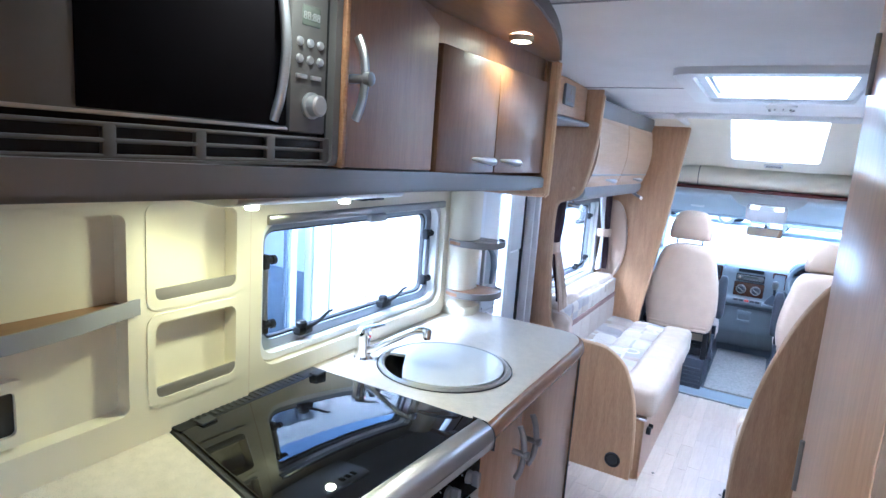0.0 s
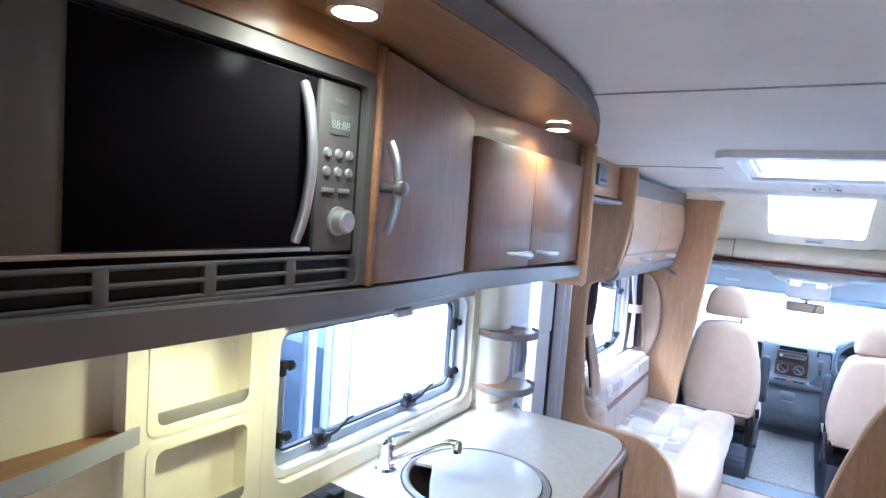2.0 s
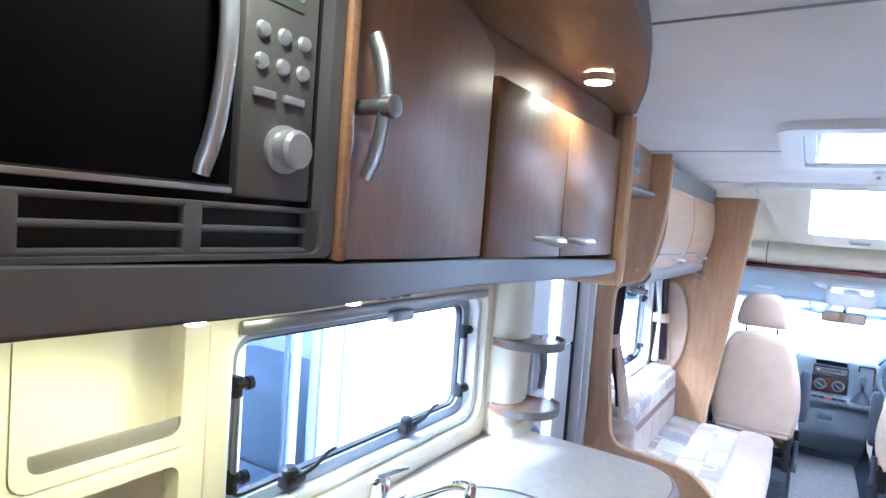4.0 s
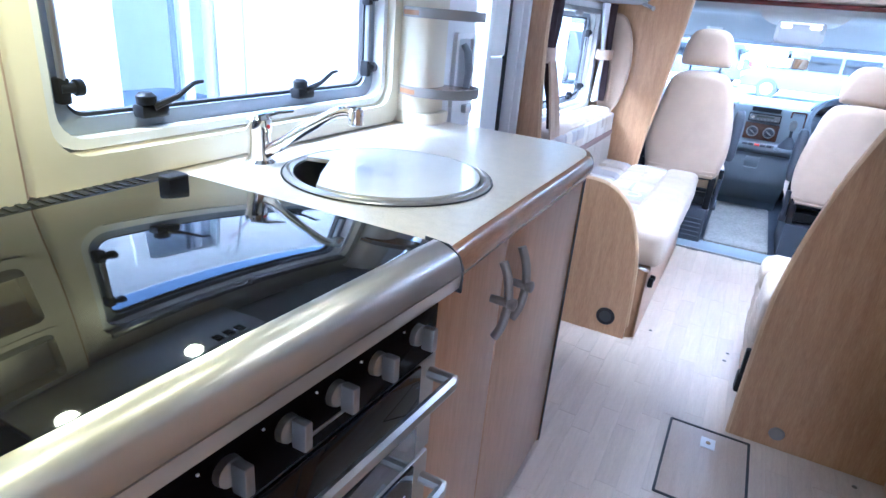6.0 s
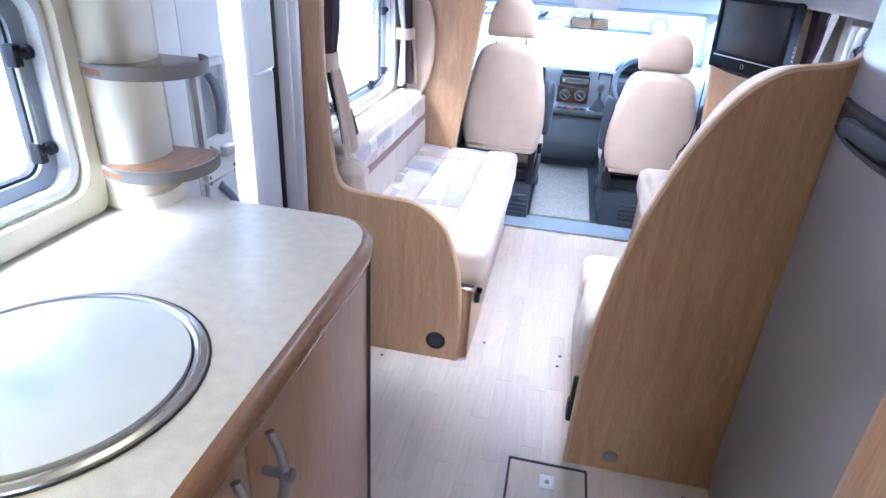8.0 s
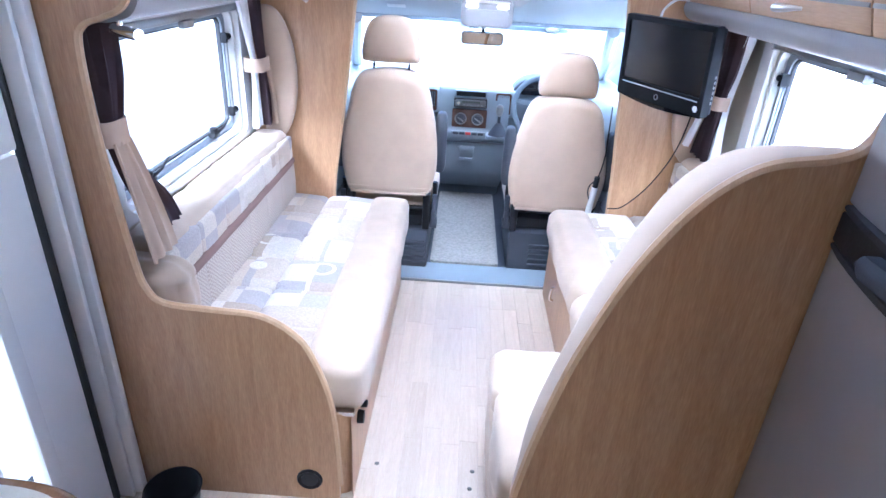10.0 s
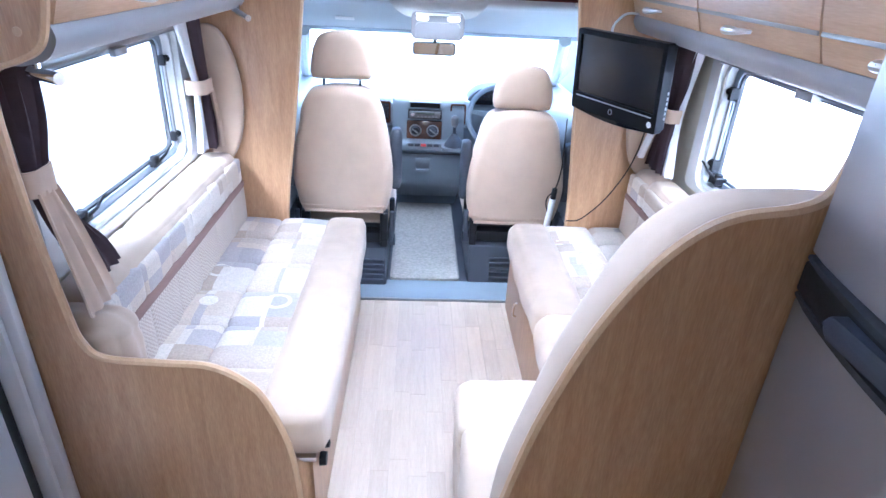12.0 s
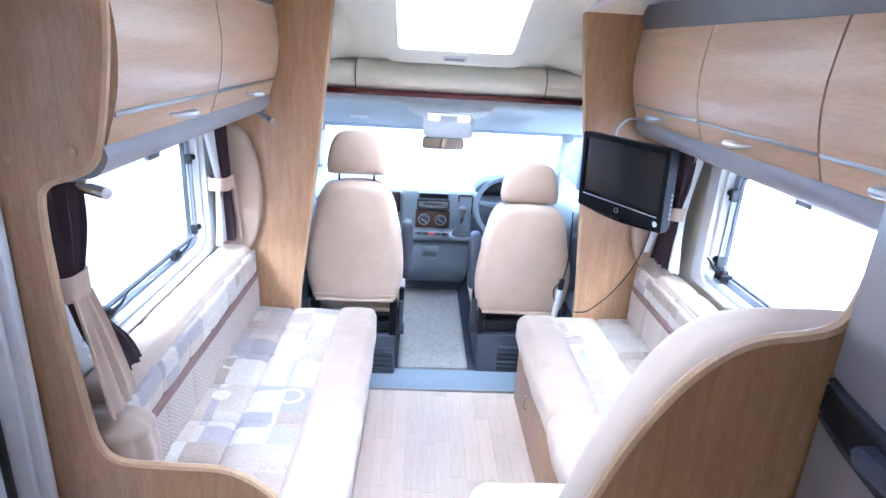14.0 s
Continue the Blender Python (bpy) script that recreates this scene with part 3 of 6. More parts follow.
part("grab_handle", tube(spline([(XL + 0.004, 2.695, 0.85), (XL + 0.03, 2.725, 0.79), (XL + 0.03, 2.76, 0.69), (XL + 0.004, 2.77, 0.60)], 5), 0.012, 10), SASH, leaf, "grey grab handle")
part("opening_bead", box(XL - 0.05, XL - 0.002, 2.91, 2.955, 0, 1.73, 0.008), WHITE, d)
part("side_panel", box(XL - 0.05, XL - 0.02, 2.964, 3.12, 0, 1.10, 0.01), WHITE, d)
part("upper_side_panel", box(XL - 0.05, XL - 0.014, 2.964, 3.12, 1.105, 1.73, 0.01), WHITE, d)
part("door_seal", box(XL - 0.03, XL - 0.012, 3.122, 3.136, 0, 1.73, 0.003), RUBBER, d)
part("alloy_strip", box(XL - 0.04, XL + 0.028, 3.137, 3.152, 0, 1.75, 0.003), WHITE, d)
part("jamb_far", box(XL - 0.03, XL + 0.052, 3.153, 3.180, 0, 1.75, 0.006), WHITE, d)
part("door_head", box(XL - 0.05, XL + 0.02, 2.50, 3.14, 1.725, 1.76, 0.006), WHITE, d)
bn = thing("waste_bin", (-0.45, 3.05, 0), "small black bin standing by the entrance", "bin")
part("tub", join(lathe([(0.055, 0.0), (0.075, 0.13), (0.08, 0.135), (0.074, 0.137), (0.05, 0.01), (0.001, 0.01)], (-0.50, 3.07, 0), "z", 24)), BLACK, bn)

# ---- locker over the door ----
hd = thing("door_header", (-0.58, 2.78, 1.75), "wooden header panel above the entrance door", "panel")
part("panel", box(-0.69, -0.47, 2.43, 3.178, 1.775, ceiling_z(2.8) - 0.002, 0.004), WOOD_Y, hd)
part("ledge", prism(spline([(-0.69, 1.772), (-0.50, 1.772), (-0.45, 1.765), (-0.45, 1.748), (-0.50, 1.745), (-0.69, 1.745)], 3), "y", 2.43, 3.178), GREYV, hd, "grey rounded ledge")
cp = thing("control_panel", (-0.465, 2.88, 1.86), "dark control panel with small buttons on the door header", "control panel")
part("face", box(-0.469, -0.455, 2.82, 2.95, 1.82, 1.91, 0.004), SASH, cp)
part("icon", prism([(2.875, 1.868), (2.895, 1.868), (2.885, 1.895)], "x", -0.455, -0.4535), SILVER, cp)
for k in range(4):
    part("button", box(-0.455, -0.452, 2.845 + k * 0.022, 2.86 + k * 0.022, 1.835, 1.85, 0.001), GREYV, cp)

# ---- bulkhead and sofa end by the door ----
bulk = [(-0.70, 0.0), (-0.045, 0.0)] + spline([(-0.045, 0.06), (-0.062, 0.36), (-0.115, 0.545), (-0.165, 0.615), (-0.245, 0.660), (-0.36, 0.668), (-0.495, 0.680), (-0.540, 0.728), (-0.556, 0.82), (-0.578, 1.09), (-0.580, 1.31), (-0.562, 1.368), (-0.51, 1.390), (-0.468, 1.412), (-0.446, 1.455), (-0.420, 1.57), (-0.402, 1.70), (-0.394, 1.90)], 5) + [(-0.394, ceiling_z(3.19) - 0.002), (-0.70, ceiling_z(3.19) - 0.002)]
bh = thing("bulkhead", (-0.4, 3.19, 0), "curved beech-laminate bulkhead that ends the bench by the door", "partition")
part("panel", prism(bulk, "y", 3.182, 3.204, 0.002), WOOD_V, bh)
part("edging", join(*[tube([(u, 3.193, v) for u, v in bulk[2:-2]], 0.0115, 8)]), EDGE, bh, "pale rounded edging")
part("floor_vent", lathe([(0.03, -0.004), (0.036, -0.008), (0.04, -0.003), (0.04, 0.0)], (-0.135, 3.182, 0.085), "y", 24), BLACK, bh, "round black floor vent")
part("vent_core", lathe([(0.004, -0.006), (0.026, -0.006), (0.027, -0.002), (0.02, 0.0)], (-0.135, 3.182, 0.085), "y", 20), RUBBER, bh)
for x, z in ((-0.62, 1.42), (-0.65, 0.75), (-0.49, 1.44)):
    part("screw_cap", lathe([(0.002, -0.003), (0.008, -0.002), (0.009, 0.0)], (x, 3.182, z), "y", 14), EDGE, bh)


# ---- benches ----
def quilted(name, material, parent, label, x0, x1, y0, y1, z0, z1, nx, ny, nz, r, puff, n=8):
    """Sewn panels side by side, each a little swollen."""
    cx, cy, cz2 = (x1 - x0) / nx, (y1 - y0) / ny, (z1 - z0) / nz
    ex, ey = 0.002 if nx > 1 else 0, 0.002 if ny > 1 else 0
    for i in range(nx):
        for j in range(ny):
            for k in range(nz):
                part(name, pad(x0 + i * cx - ex, x0 + (i + 1) * cx + ex, y0 + j * cy - ey, y0 + (j + 1) * cy + ey, z0 + k * cz2, z0 + (k + 1) * cz2, r, puff, n, 0.003), material, parent, label)


sl = thing("bench_sofa", (-0.3, 3.9, 0), "long peach suede bench with patchwork quilted seat under a window", "sofa", "lounge benches")
part("base", join(prism([(-0.69, 3.206)] + spline([(-0.06, 3.206), (-0.025, 3.214), (-0.008, 3.24), (-0.006, 3.30), (-0.006, 4.555)], 4) + [(-0.69, 4.555)], "z", 0.0, 0.325, 0.002)), WOOD_V, sl)
part("hinge_bar", box(-0.13, 0.0, 3.21, 3.232, 0.318, 0.334, 0.004), CHROME, sl, "chrome slide bar under the cushion")
part("latch", lathe([(0.004, 0.022), (0.012, 0.02), (0.014, 0.0)], (-0.006, 3.36, 0.24), "x", 14), BLACK, sl)
part("latch", lathe([(0.004, 0.022), (0.02, 0.02), (0.022, 0.0)], (-0.006, 3.30, 0.24), "x", 14), BLACK, sl)
quilted("seat_panel", PATCH, sl, "patchwork quilted seat pad", -0.60, -0.130, 3.215, 4.553, 0.345, 0.472, 2, 6, 1, 0.024, 0.010, 9)
part("front_roll", pad(-0.155, 0.032, 3.212, 4.555, 0.332, 0.492, 0.038, 0.008, 24, 0.006), SUEDE, sl, "peach suede front roll")
part("backrest", pad(-0.69, -0.535, 3.30, 4.535, 0.47, 0.795, 0.045, 0.010, 44, 0.004, [(1, y, 0.012) for y in (3.50, 3.72, 3.94, 4.16, 4.38)]), SUEDE, sl, "peach suede backrest")
quilted("back_panel", PATCH, sl, "patchwork upper band of the backrest", -0.60, -0.522, 3.31, 4.53, 0.655, 0.765, 1, 6, 1, 0.014, 0.003)
quilted("check_panel", CHECK, sl, "woven check lower band of the backrest", -0.60, -0.518, 3.31, 4.53, 0.46, 0.642, 1, 6, 1, 0.014, 0.004)
part("back_stripe", pad(-0.56, -0.514, 3.31, 4.525, 0.632, 0.664, 0.01, 0.002, 20, 0.001), BAND, sl, "brown stripe")
part("end_bolster", pad(-0.695, -0.455, 3.212, 3.345, 0.465, 0.760, 0.055, 0.014, 20, 0.010, [(2, 0.70, 0.008), (1, 3.278, 0.005)]), SUEDE, sl, "peach suede end bolster")

sr = thing("bench_sofa", (1.05, 4.0, 0), "short bench with peach suede edges and patchwork seat along the wall", "sofa", "lounge benches")
part("base", box(0.735, 1.39, 3.44, 4.555, 0.0, 0.325, 0.003), WOOD_V, sr)
part("pull", tube(spline([(0.733, 4.25, 0.21), (0.72, 4.25, 0.20), (0.718, 4.25, 0.15), (0.733, 4.25, 0.14)], 4), 0.006, 8), CHROME, sr)
quilted("seat_panel", PATCH, sr, "patchwork quilted seat pad", 0.875, 1.31, 3.78, 4.553, 0.345, 0.472, 2, 4, 1, 0.024, 0.010, 9)
part("front_roll", pad(0.70, 0.90, 3.76, 4.555, 0.332, 0.495, 0.055, 0.010, 20, 0.006), SUEDE, sr, "peach suede front roll")
part("corner_cushion", pad(0.70, 1.32, 3.40, 3.775, 0.325, 0.485, 0.06, 0.014, 18, 0.008), SUEDE, sr, "peach suede corner cushion")
part("backrest", pad(1.255, 1.39, 3.30, 4.54, 0.47, 0.785, 0.045, 0.010, 40, 0.004, [(1, y, 0.012) for y in (3.70, 3.92, 4.14, 4.36)]), SUEDE, sr, "peach suede backrest")
quilted("back_panel", PATCH, sr, "patchwork upper band of the backrest", 1.238, 1.31, 3.31, 4.53, 0.655, 0.757, 1, 6, 1, 0.014, 0.003)
quilted("check_panel", CHECK, sr, "woven check lower band of the backrest", 1.234, 1.31, 3.31, 4.53, 0.46, 0.642, 1, 6, 1, 0.014, 0.004)
part("back_stripe", pad(1.232, 1.28, 3.31, 4.525, 0.632, 0.664, 0.01, 0.002, 20, 0.001), BAND, sr, "brown stripe")

# single seat behind the partition
PART = [(0.405, 0.0)] + spline([(0.405, 0.02), (0.408, 0.42), (0.426, 0.62), (0.468, 0.83), (0.510, 0.97), (0.555, 1.085), (0.608, 1.180), (0.66, 1.242), (0.72, 1.280), (0.81, 1.297), (0.850, 1.322), (0.868, 1.38), (0.874, 1.47), (0.876, 1.62)], 5) + [(0.876, ceiling_z(2.76) - 0.003), (1.395, ceiling_z(2.76) - 0.003), (1.395, 0.0)]
pt = thing("seat_partition", (0.8, 2.765, 0), "tall beech-laminate partition with an S-curved edge beside the fridge", "partition")
part("panel", prism(PART, "y", 2.757, 2.779, 0.002), WOOD_V, pt)
part("edging", tube([(u, 2.768, v) for u, v in PART[:-3]], 0.0115, 8), EDGE, pt, "pale rounded edging")
part("socket_cap", lathe([(0.004, -0.005), (0.02, -0.005), (0.024, -0.002), (0.024, 0.0)], (0.538, 2.757, 0.058), "y", 20), SILVER, pt, "round metal floor-light cap")
ss = thing("single_seat", (0.8, 3.1, 0), "forward-facing single seat with peach suede cushions behind the partition", "seat")
part("base", box(0.43, 1.38, 2.781, 3.40, 0.0, 0.17, 0.003), WOOD_V, ss)
part("side_board", box(0.418, 0.43, 2.79, 3.36, 0.0, 0.16, 0.003), EDGE, ss)
part("seat_front_roll", pad(0.396, 1.24, 3.20, 3.435, 0.335, 0.458, 0.045, 0.008, 18, 0.007), SUEDE, ss, "peach suede front roll")
quilted("side_panel", SUEDE, ss, "quilted suede side", 0.398, 0.46, 2.91, 3.42, 0.165, 0.345, 1, 1, 3, 0.022, 0.006, 10)
part("seat_cushion", pad(0.404, 1.24, 2.90, 3.25, 0.17, 0.452, 0.04, 0.010, 20, 0.007), SUEDE, ss, "deep peach suede seat cushion")
BACK = [(0.42, 0.30)] + spline([(0.413, 0.42), (0.432, 0.64), (0.478, 0.83), (0.520, 0.97), (0.572, 1.10), (0.62, 1.19), (0.68, 1.248), (0.75, 1.272), (0.84, 1.276), (1.0, 1.27), (1.36, 1.26)], 4) + [(1.38, 0.30)]
part("back_cushion", pillow([(u + 0.014, v + 0.010) for u, v in BACK], "y", 2.785, 2.94, 0.055), SUEDE, ss, "peach suede back cushion")
part("belt_buckle", join(box(0.385, 0.405, 2.80, 2.83, 0.20, 0.30, 0.006), box(0.38, 0.41, 2.79, 2.84, 0.14, 0.21, 0.008)), BLACK, ss, "black seat belt buckle")

# ---- pillars that end the lounge ----
pl = thing("cab_pillar", (-0.45, 4.57, 0), "slanting beech-laminate end panel between lounge and cab", "partition", "cab pillars")
PL = [(-0.70, 0.0)] + spline([(-0.36, 0.0), (-0.345, 0.5), (-0.305, 0.8), (-0.257, 1.15), (-0.20, 1.62), (-0.175, 1.86)], 5) + [(-0.175, ceiling_z(4.56) - 0.003), (-0.70, ceiling_z(4.56) - 0.003)]
part("panel", prism(PL, "y", 4.558, 4.582, 0.002), WOOD_V, pl)
part("edging", tube([(u, 4.57, v) for u, v in PL[1:-2]], 0.012, 8), EDGE, pl)
pr = thing("cab_pillar", (1.15, 4.57, 0), "slanting beech-laminate end panel between lounge and cab", "partition", "cab pillars")
PR = [(1.395, 0.0), (1.395, ceiling_z(4.56) - 0.003), (0.862, ceiling_z(4.56) - 0.003)] + spline([(0.862, 1.86), (0.89, 1.62), (0.926, 1.36), (0.962, 0.95), (0.992, 0.53), (1.0, 0.0)], 5)
part("panel", prism(PR, "y", 4.558, 4.582, 0.002), WOOD_V, pr)
part("edging", tube([(u, 4.57, v) for u, v in PR[2:]], 0.012, 8), EDGE, pr)
for x, s in ((-0.60, 1), (1.30, -1)):
    cu = thing("wall_cushion", (x, 4.54, 1.05), "oval peach suede cushion fixed to the end panel", "cushion", "wall cushions")
    rim = [(x + s * 0.115 * math.cos(radians(a)), 1.03 + 0.29 * math.sin(radians(a))) for a in range(-90, 91, 10)] + [(x - s * 0.04, 1.32), (x - s * 0.04, 0.74)]
    part("cover", pillow(rim, "y", 4.512, 4.557, 0.018, 6, 0.001), SUEDE_S, cu)


# ---- lounge lockers ----
def pull_handle(parent, x, y, z, s=1.0, lock=BLACK):
    """A tapered pull with a round lock at its wide end."""
    part("handle", tube([(x, y - 0.048, z + 0.003), (x + 0.012 * s, y - 0.040, z + 0.003), (x + 0.021 * s, y - 0.01, z), (x + 0.025 * s, y + 0.022, z - 0.001), (x + 0.025 * s, y + 0.036, z - 0.001), (x + 0.012 * s, y + 0.040, z - 0.001)], [0.006, 0.008, 0.012, 0.015, 0.015, 0.011], 10, 0.8), HANDLE, parent, "pale silver tapered handle")
    part("handle_lock", lathe([(0.002, 0.0135 * s), (0.0045, 0.013 * s), (0.005, 0.0)], (x + 0.025 * s, y + 0.024, z - 0.001), "x", 12), lock, parent)


def lockers(name, x, s, y0, y1, splits, z0, z1, trims, group, label, handles):
    """Overhead lockers with bowed doors. x: the front; s: +1 where the room is on +x."""
    lk = thing(name, (x - s * 0.15, (y0 + y1) / 2, z0), label, "cabinet", group)
    prof = [(x - s * 0.045, z0), (x - s * 0.012, z0 + 0.10), (x, z0 + 0.19), (x - s * 0.003, z0 + 0.27), (x - s * 0.014, z1)]
    wall = XL if s > 0 else XR
    part("carcass", prism([(wall + s * 0.004, z0)] + [(u - s * 0.02, v) for u, v in spline(prof, 4)] + [(wall + s * 0.004, z1)], "y", y0, y1), LOCKW, lk)
    edges = [y0] + list(splits) + [y1]
    for a, b in zip(edges, edges[1:]):
        sp = spline(prof, 5)
        low = [p for p in sp if p[1] <= z0 + 0.062]
        up = [p for p in sp if p[1] > z0 + 0.068]
        dr = part("door", prism([(u - s * 0.017, v) for u, v in sp] + sp[::-1], "y", a + 0.004, b - 0.004, 0.002), LOCKW, lk)
        zi = z0 + 0.062
        xi = float(np.interp(zi, [p[1] for p in sp], [p[0] for p in sp]))
        part("inlay", box(xi - 0.004, xi + 0.004, a + 0.006, b - 0.006, zi - 0.005, zi + 0.005, 0.001), SILVER, dr, "thin silver inlay strip")
    for y in handles:
        pull_handle(lk, x - s * 0.008, y, z0 + 0.034, s, RUBBER)
    part("valance", prism(spline([(x - s * 0.05, z0 - 0.002), (x - s * 0.045, z0 - 0.03), (x - s * 0.07, z0 - 0.065), (x - s * 0.12, z0 - 0.08)], 4) + [(wall + s * 0.006, z0 - 0.08), (wall + s * 0.006, z0 - 0.002)], "y", y0, y1), GREYV, lk, "grey rounded underside valance")
    zc = ceiling_z(y1)
    part("cornice", prism(spline([(x - s * 0.02, z1), (x - s * 0.012, z1 + 0.03), (x - s * 0.0, zc - 0.002)], 4) + [(wall + s * 0.006, zc - 0.002), (wall + s * 0.006, z1)], "y", y0, y1), GREYD, lk, "grey cornice above the doors")
    return lk


lockers("overhead_locker", -0.392, 1, 3.206, 4.545, (3.83,), 1.452, 1.80, 0, "lounge lockers", "beech overhead lockers with silver handles above the bench", (3.49, 4.14))
lockers("overhead_locker", 1.09, -1, 2.781, 4.545, (3.30, 3.92), 1.43, 1.79, 0, "lounge lockers", "beech overhead lockers with silver handles above the seats", (4.22, 3.60, 3.02))
# ---- kitchen: base units and worktop ----
CT = 0.95


def bow_handle(parent, x, y, z, h, s=1.0, label="satin steel bow handle"):
    """An upright bow handle with one round boss in the middle."""
    part("handle", tube(spline([(x + 0.016 * s, y, z + h / 2), (x + 0.029 * s, y, z + h * 0.30), (x + 0.035 * s, y, z), (x + 0.029 * s, y, z - h * 0.30), (x + 0.016 * s, y, z - h / 2)], 5), 0.0062, 10, 1.45), SILVER, parent, label)
    part("handle_boss", join(lathe([(0.008, 0.0), (0.0085, 0.034 * s), (0.012, 0.037 * s), (0.012, 0.049 * s), (0.006, 0.052 * s)], (x, y, z), "x", 14)), SILVER, parent)


ku = thing("base_unit", (-0.4, 1.95, 0), "two-door wooden base unit with steel bow handles under the sink", "cabinet", "kitchen base units")
part("carcass", box(-0.69, -0.165, 1.512, 2.345, 0.0, CT - 0.155, 0.002), KWOOD, ku)
part("end_panel", prism([(-0.69, 2.345), (-0.17, 2.345)] + spline([(-0.15, 2.346), (-0.142, 2.352), (-0.14, 2.365)], 3) + [(-0.69, 2.365)], "z", 0.0, CT - 0.05, 0.001), KWOOD, ku)
part("edge_strip", box(-0.148, -0.139, 2.352, 2.368, 0.0, CT - 0.075, 0.002), RUBBER, ku, "dark corner strip")
for y0, y1, hy in ((1.513, 1.822, 1.768), (1.828, 2.348, 1.862)):
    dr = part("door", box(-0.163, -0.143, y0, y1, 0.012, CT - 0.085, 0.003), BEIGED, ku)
    bow_handle(dr, -0.143, hy, 0.757, 0.160)
part("drip_rail", box(-0.166, -0.135, 1.513, 2.35, CT - 0.083, CT - 0.062, 0.006), KWOOD_Y, ku)
kl = thing("base_unit", (-0.4, 0.75, 0), "wooden base unit beside the cooker", "cabinet", "kitchen base units")
part("carcass", box(-0.69, -0.15, 0.50, 0.955, 0.0, CT - 0.042, 0.003), KWOOD, kl)

wt = thing("worktop", (-0.4, 1.5, CT - 0.04), "speckled beige laminate worktop with a rounded wooden lipping", "worktop")
front = spline([(-0.118, 1.502), (-0.122, 1.8), (-0.125, 2.20), (-0.135, 2.30), (-0.165, 2.355), (-0.22, 2.38), (-0.32, 2.385)], 6)
SINK = (-0.388, 1.774, 0.202)
sunk = lambda profile: [(r * 0.965, h) for r, h in profile]
sector = [(SINK[0] + SINK[2] * math.cos(radians(a)), SINK[1] + SINK[2] * math.sin(radians(a))) for a in range(0, 361, 10)]
slab = bmesh.new()
outline = [(-0.697, 1.502)] + front + [(-0.697, 2.385)]
hole_pts = sector[:-1]
for z in (CT - 0.04, CT):
    vo = [slab.verts.new((u, v, z)) for u, v in outline]
    vh = [slab.verts.new((u, v, z)) for u, v in hole_pts]
    eo = [slab.edges.new((vo[i], vo[(i + 1) % len(vo)])) for i in range(len(vo))]
    eh = [slab.edges.new((vh[i], vh[(i + 1) % len(vh)])) for i in range(len(vh))]
    bmesh.ops.triangle_fill(slab, edges=eo + eh, use_beauty=True)
    if z < CT:
        low_o, low_h = vo, vh
for lo, hi in ((low_o, vo), (low_h, vh)):
    for i in range(len(lo)):
        slab.faces.new((lo[i], lo[(i + 1) % len(lo)], hi[(i + 1) % len(hi)], hi[i]))
part("top", slab, COUNTER, wt, smooth=30)
part("top_beside_hob", prism([(-0.697, 0.50), (-0.125, 0.50), (-0.125, 0.93), (-0.18, 0.933), (-0.668, 1.045), (-0.697, 1.045)], "z", CT - 0.04, CT, 0.002), COUNTER, wt)
part("back_strip", box(-0.697, -0.668, 1.046, 1.501, CT - 0.04, CT, 0.001), COUNTER, wt)
lip = bmesh.new()
lip_rows = []
cross = spline([(0.0, 0.0), (0.012, -0.004), (0.021, -0.017), (0.021, -0.036), (0.008, -0.054), (-0.01, -0.056)], 4)
for i, (u, v) in enumerate(front):
    a, c = front[max(i - 1, 0)], front[min(i + 1, len(front) - 1)]
    tx, ty = c[0] - a[0], c[1] - a[1]
    ln = math.hypot(tx, ty)
    nx, ny = ty / ln, -tx / ln
    lip_rows.append([lip.verts.new((u + nx * o, v + ny * o, CT + h)) for o, h in cross])
for p, q in zip(lip_rows, lip_rows[1:]):
    for k in range(len(cross) - 1):
        lip.faces.new((p[k], p[k + 1], q[k + 1], q[k]))
part("lipping", lip, EDGEK, wt, "rounded wooden front lipping")

# ---- sink and tap ----
sk = thing("round_sink", (SINK[0], SINK[1], CT - 0.14), "round steel sink with a white lid that leaves a dark gap", "sink")
part("bowl", lathe(sunk([(0.001, -0.14), (0.12, -0.138), (0.165, -0.11), (0.185, -0.03), (0.188, -0.002), (0.187, -0.004)]), (SINK[0], SINK[1], CT + 0.002), "z", 48, False), STEEL, sk, "polished steel bowl")
part("rim", lathe(sunk([(0.187, -0.003), (0.188, 0.002), (0.194, 0.005), (0.196, 0.003), (0.198, 0.005), (0.206, 0.003), (0.209, -0.001), (0.187, -0.003)]), (SINK[0], SINK[1], CT + 0.002), "z", 64, False), STEELW, sk, "bright steel rim")
part("rim_seal", lathe(sunk([(0.208, -0.001), (0.209, 0.001), (0.211, 0.001), (0.212, -0.001), (0.208, -0.001)]), (SINK[0], SINK[1], CT + 0.002), "z", 48, False), RUBBER, sk)
cut = []
for a in range(0, 360, 6):
    u, v = 0.178 * math.cos(radians(a)), 0.178 * math.sin(radians(a))
    cut.append((SINK[0] + u, SINK[1] + v))
lid_pts = [cut[k] for k in range(0, 33)] + [(SINK[0] - 0.125, SINK[1] - 0.02), (SINK[0] - 0.075, SINK[1] - 0.115)] + [cut[k] for k in range(43, 60)]
part("lid", prism(lid_pts, "z", CT + 0.001, CT + 0.009, 0.002), LIDM, sk, "glossy white sink lid")
tp = thing("mixer_tap", (-0.605, 1.66, CT), "chrome mixer tap with a swan spout and a flat lever", "tap")
part("body", lathe([(0.03, 0.0), (0.030, 0.006), (0.023, 0.012), (0.021, 0.06), (0.024, 0.066), (0.024, 0.088), (0.018, 0.096)], (-0.608, 1.657, CT), "z", 24), CHROME, tp)
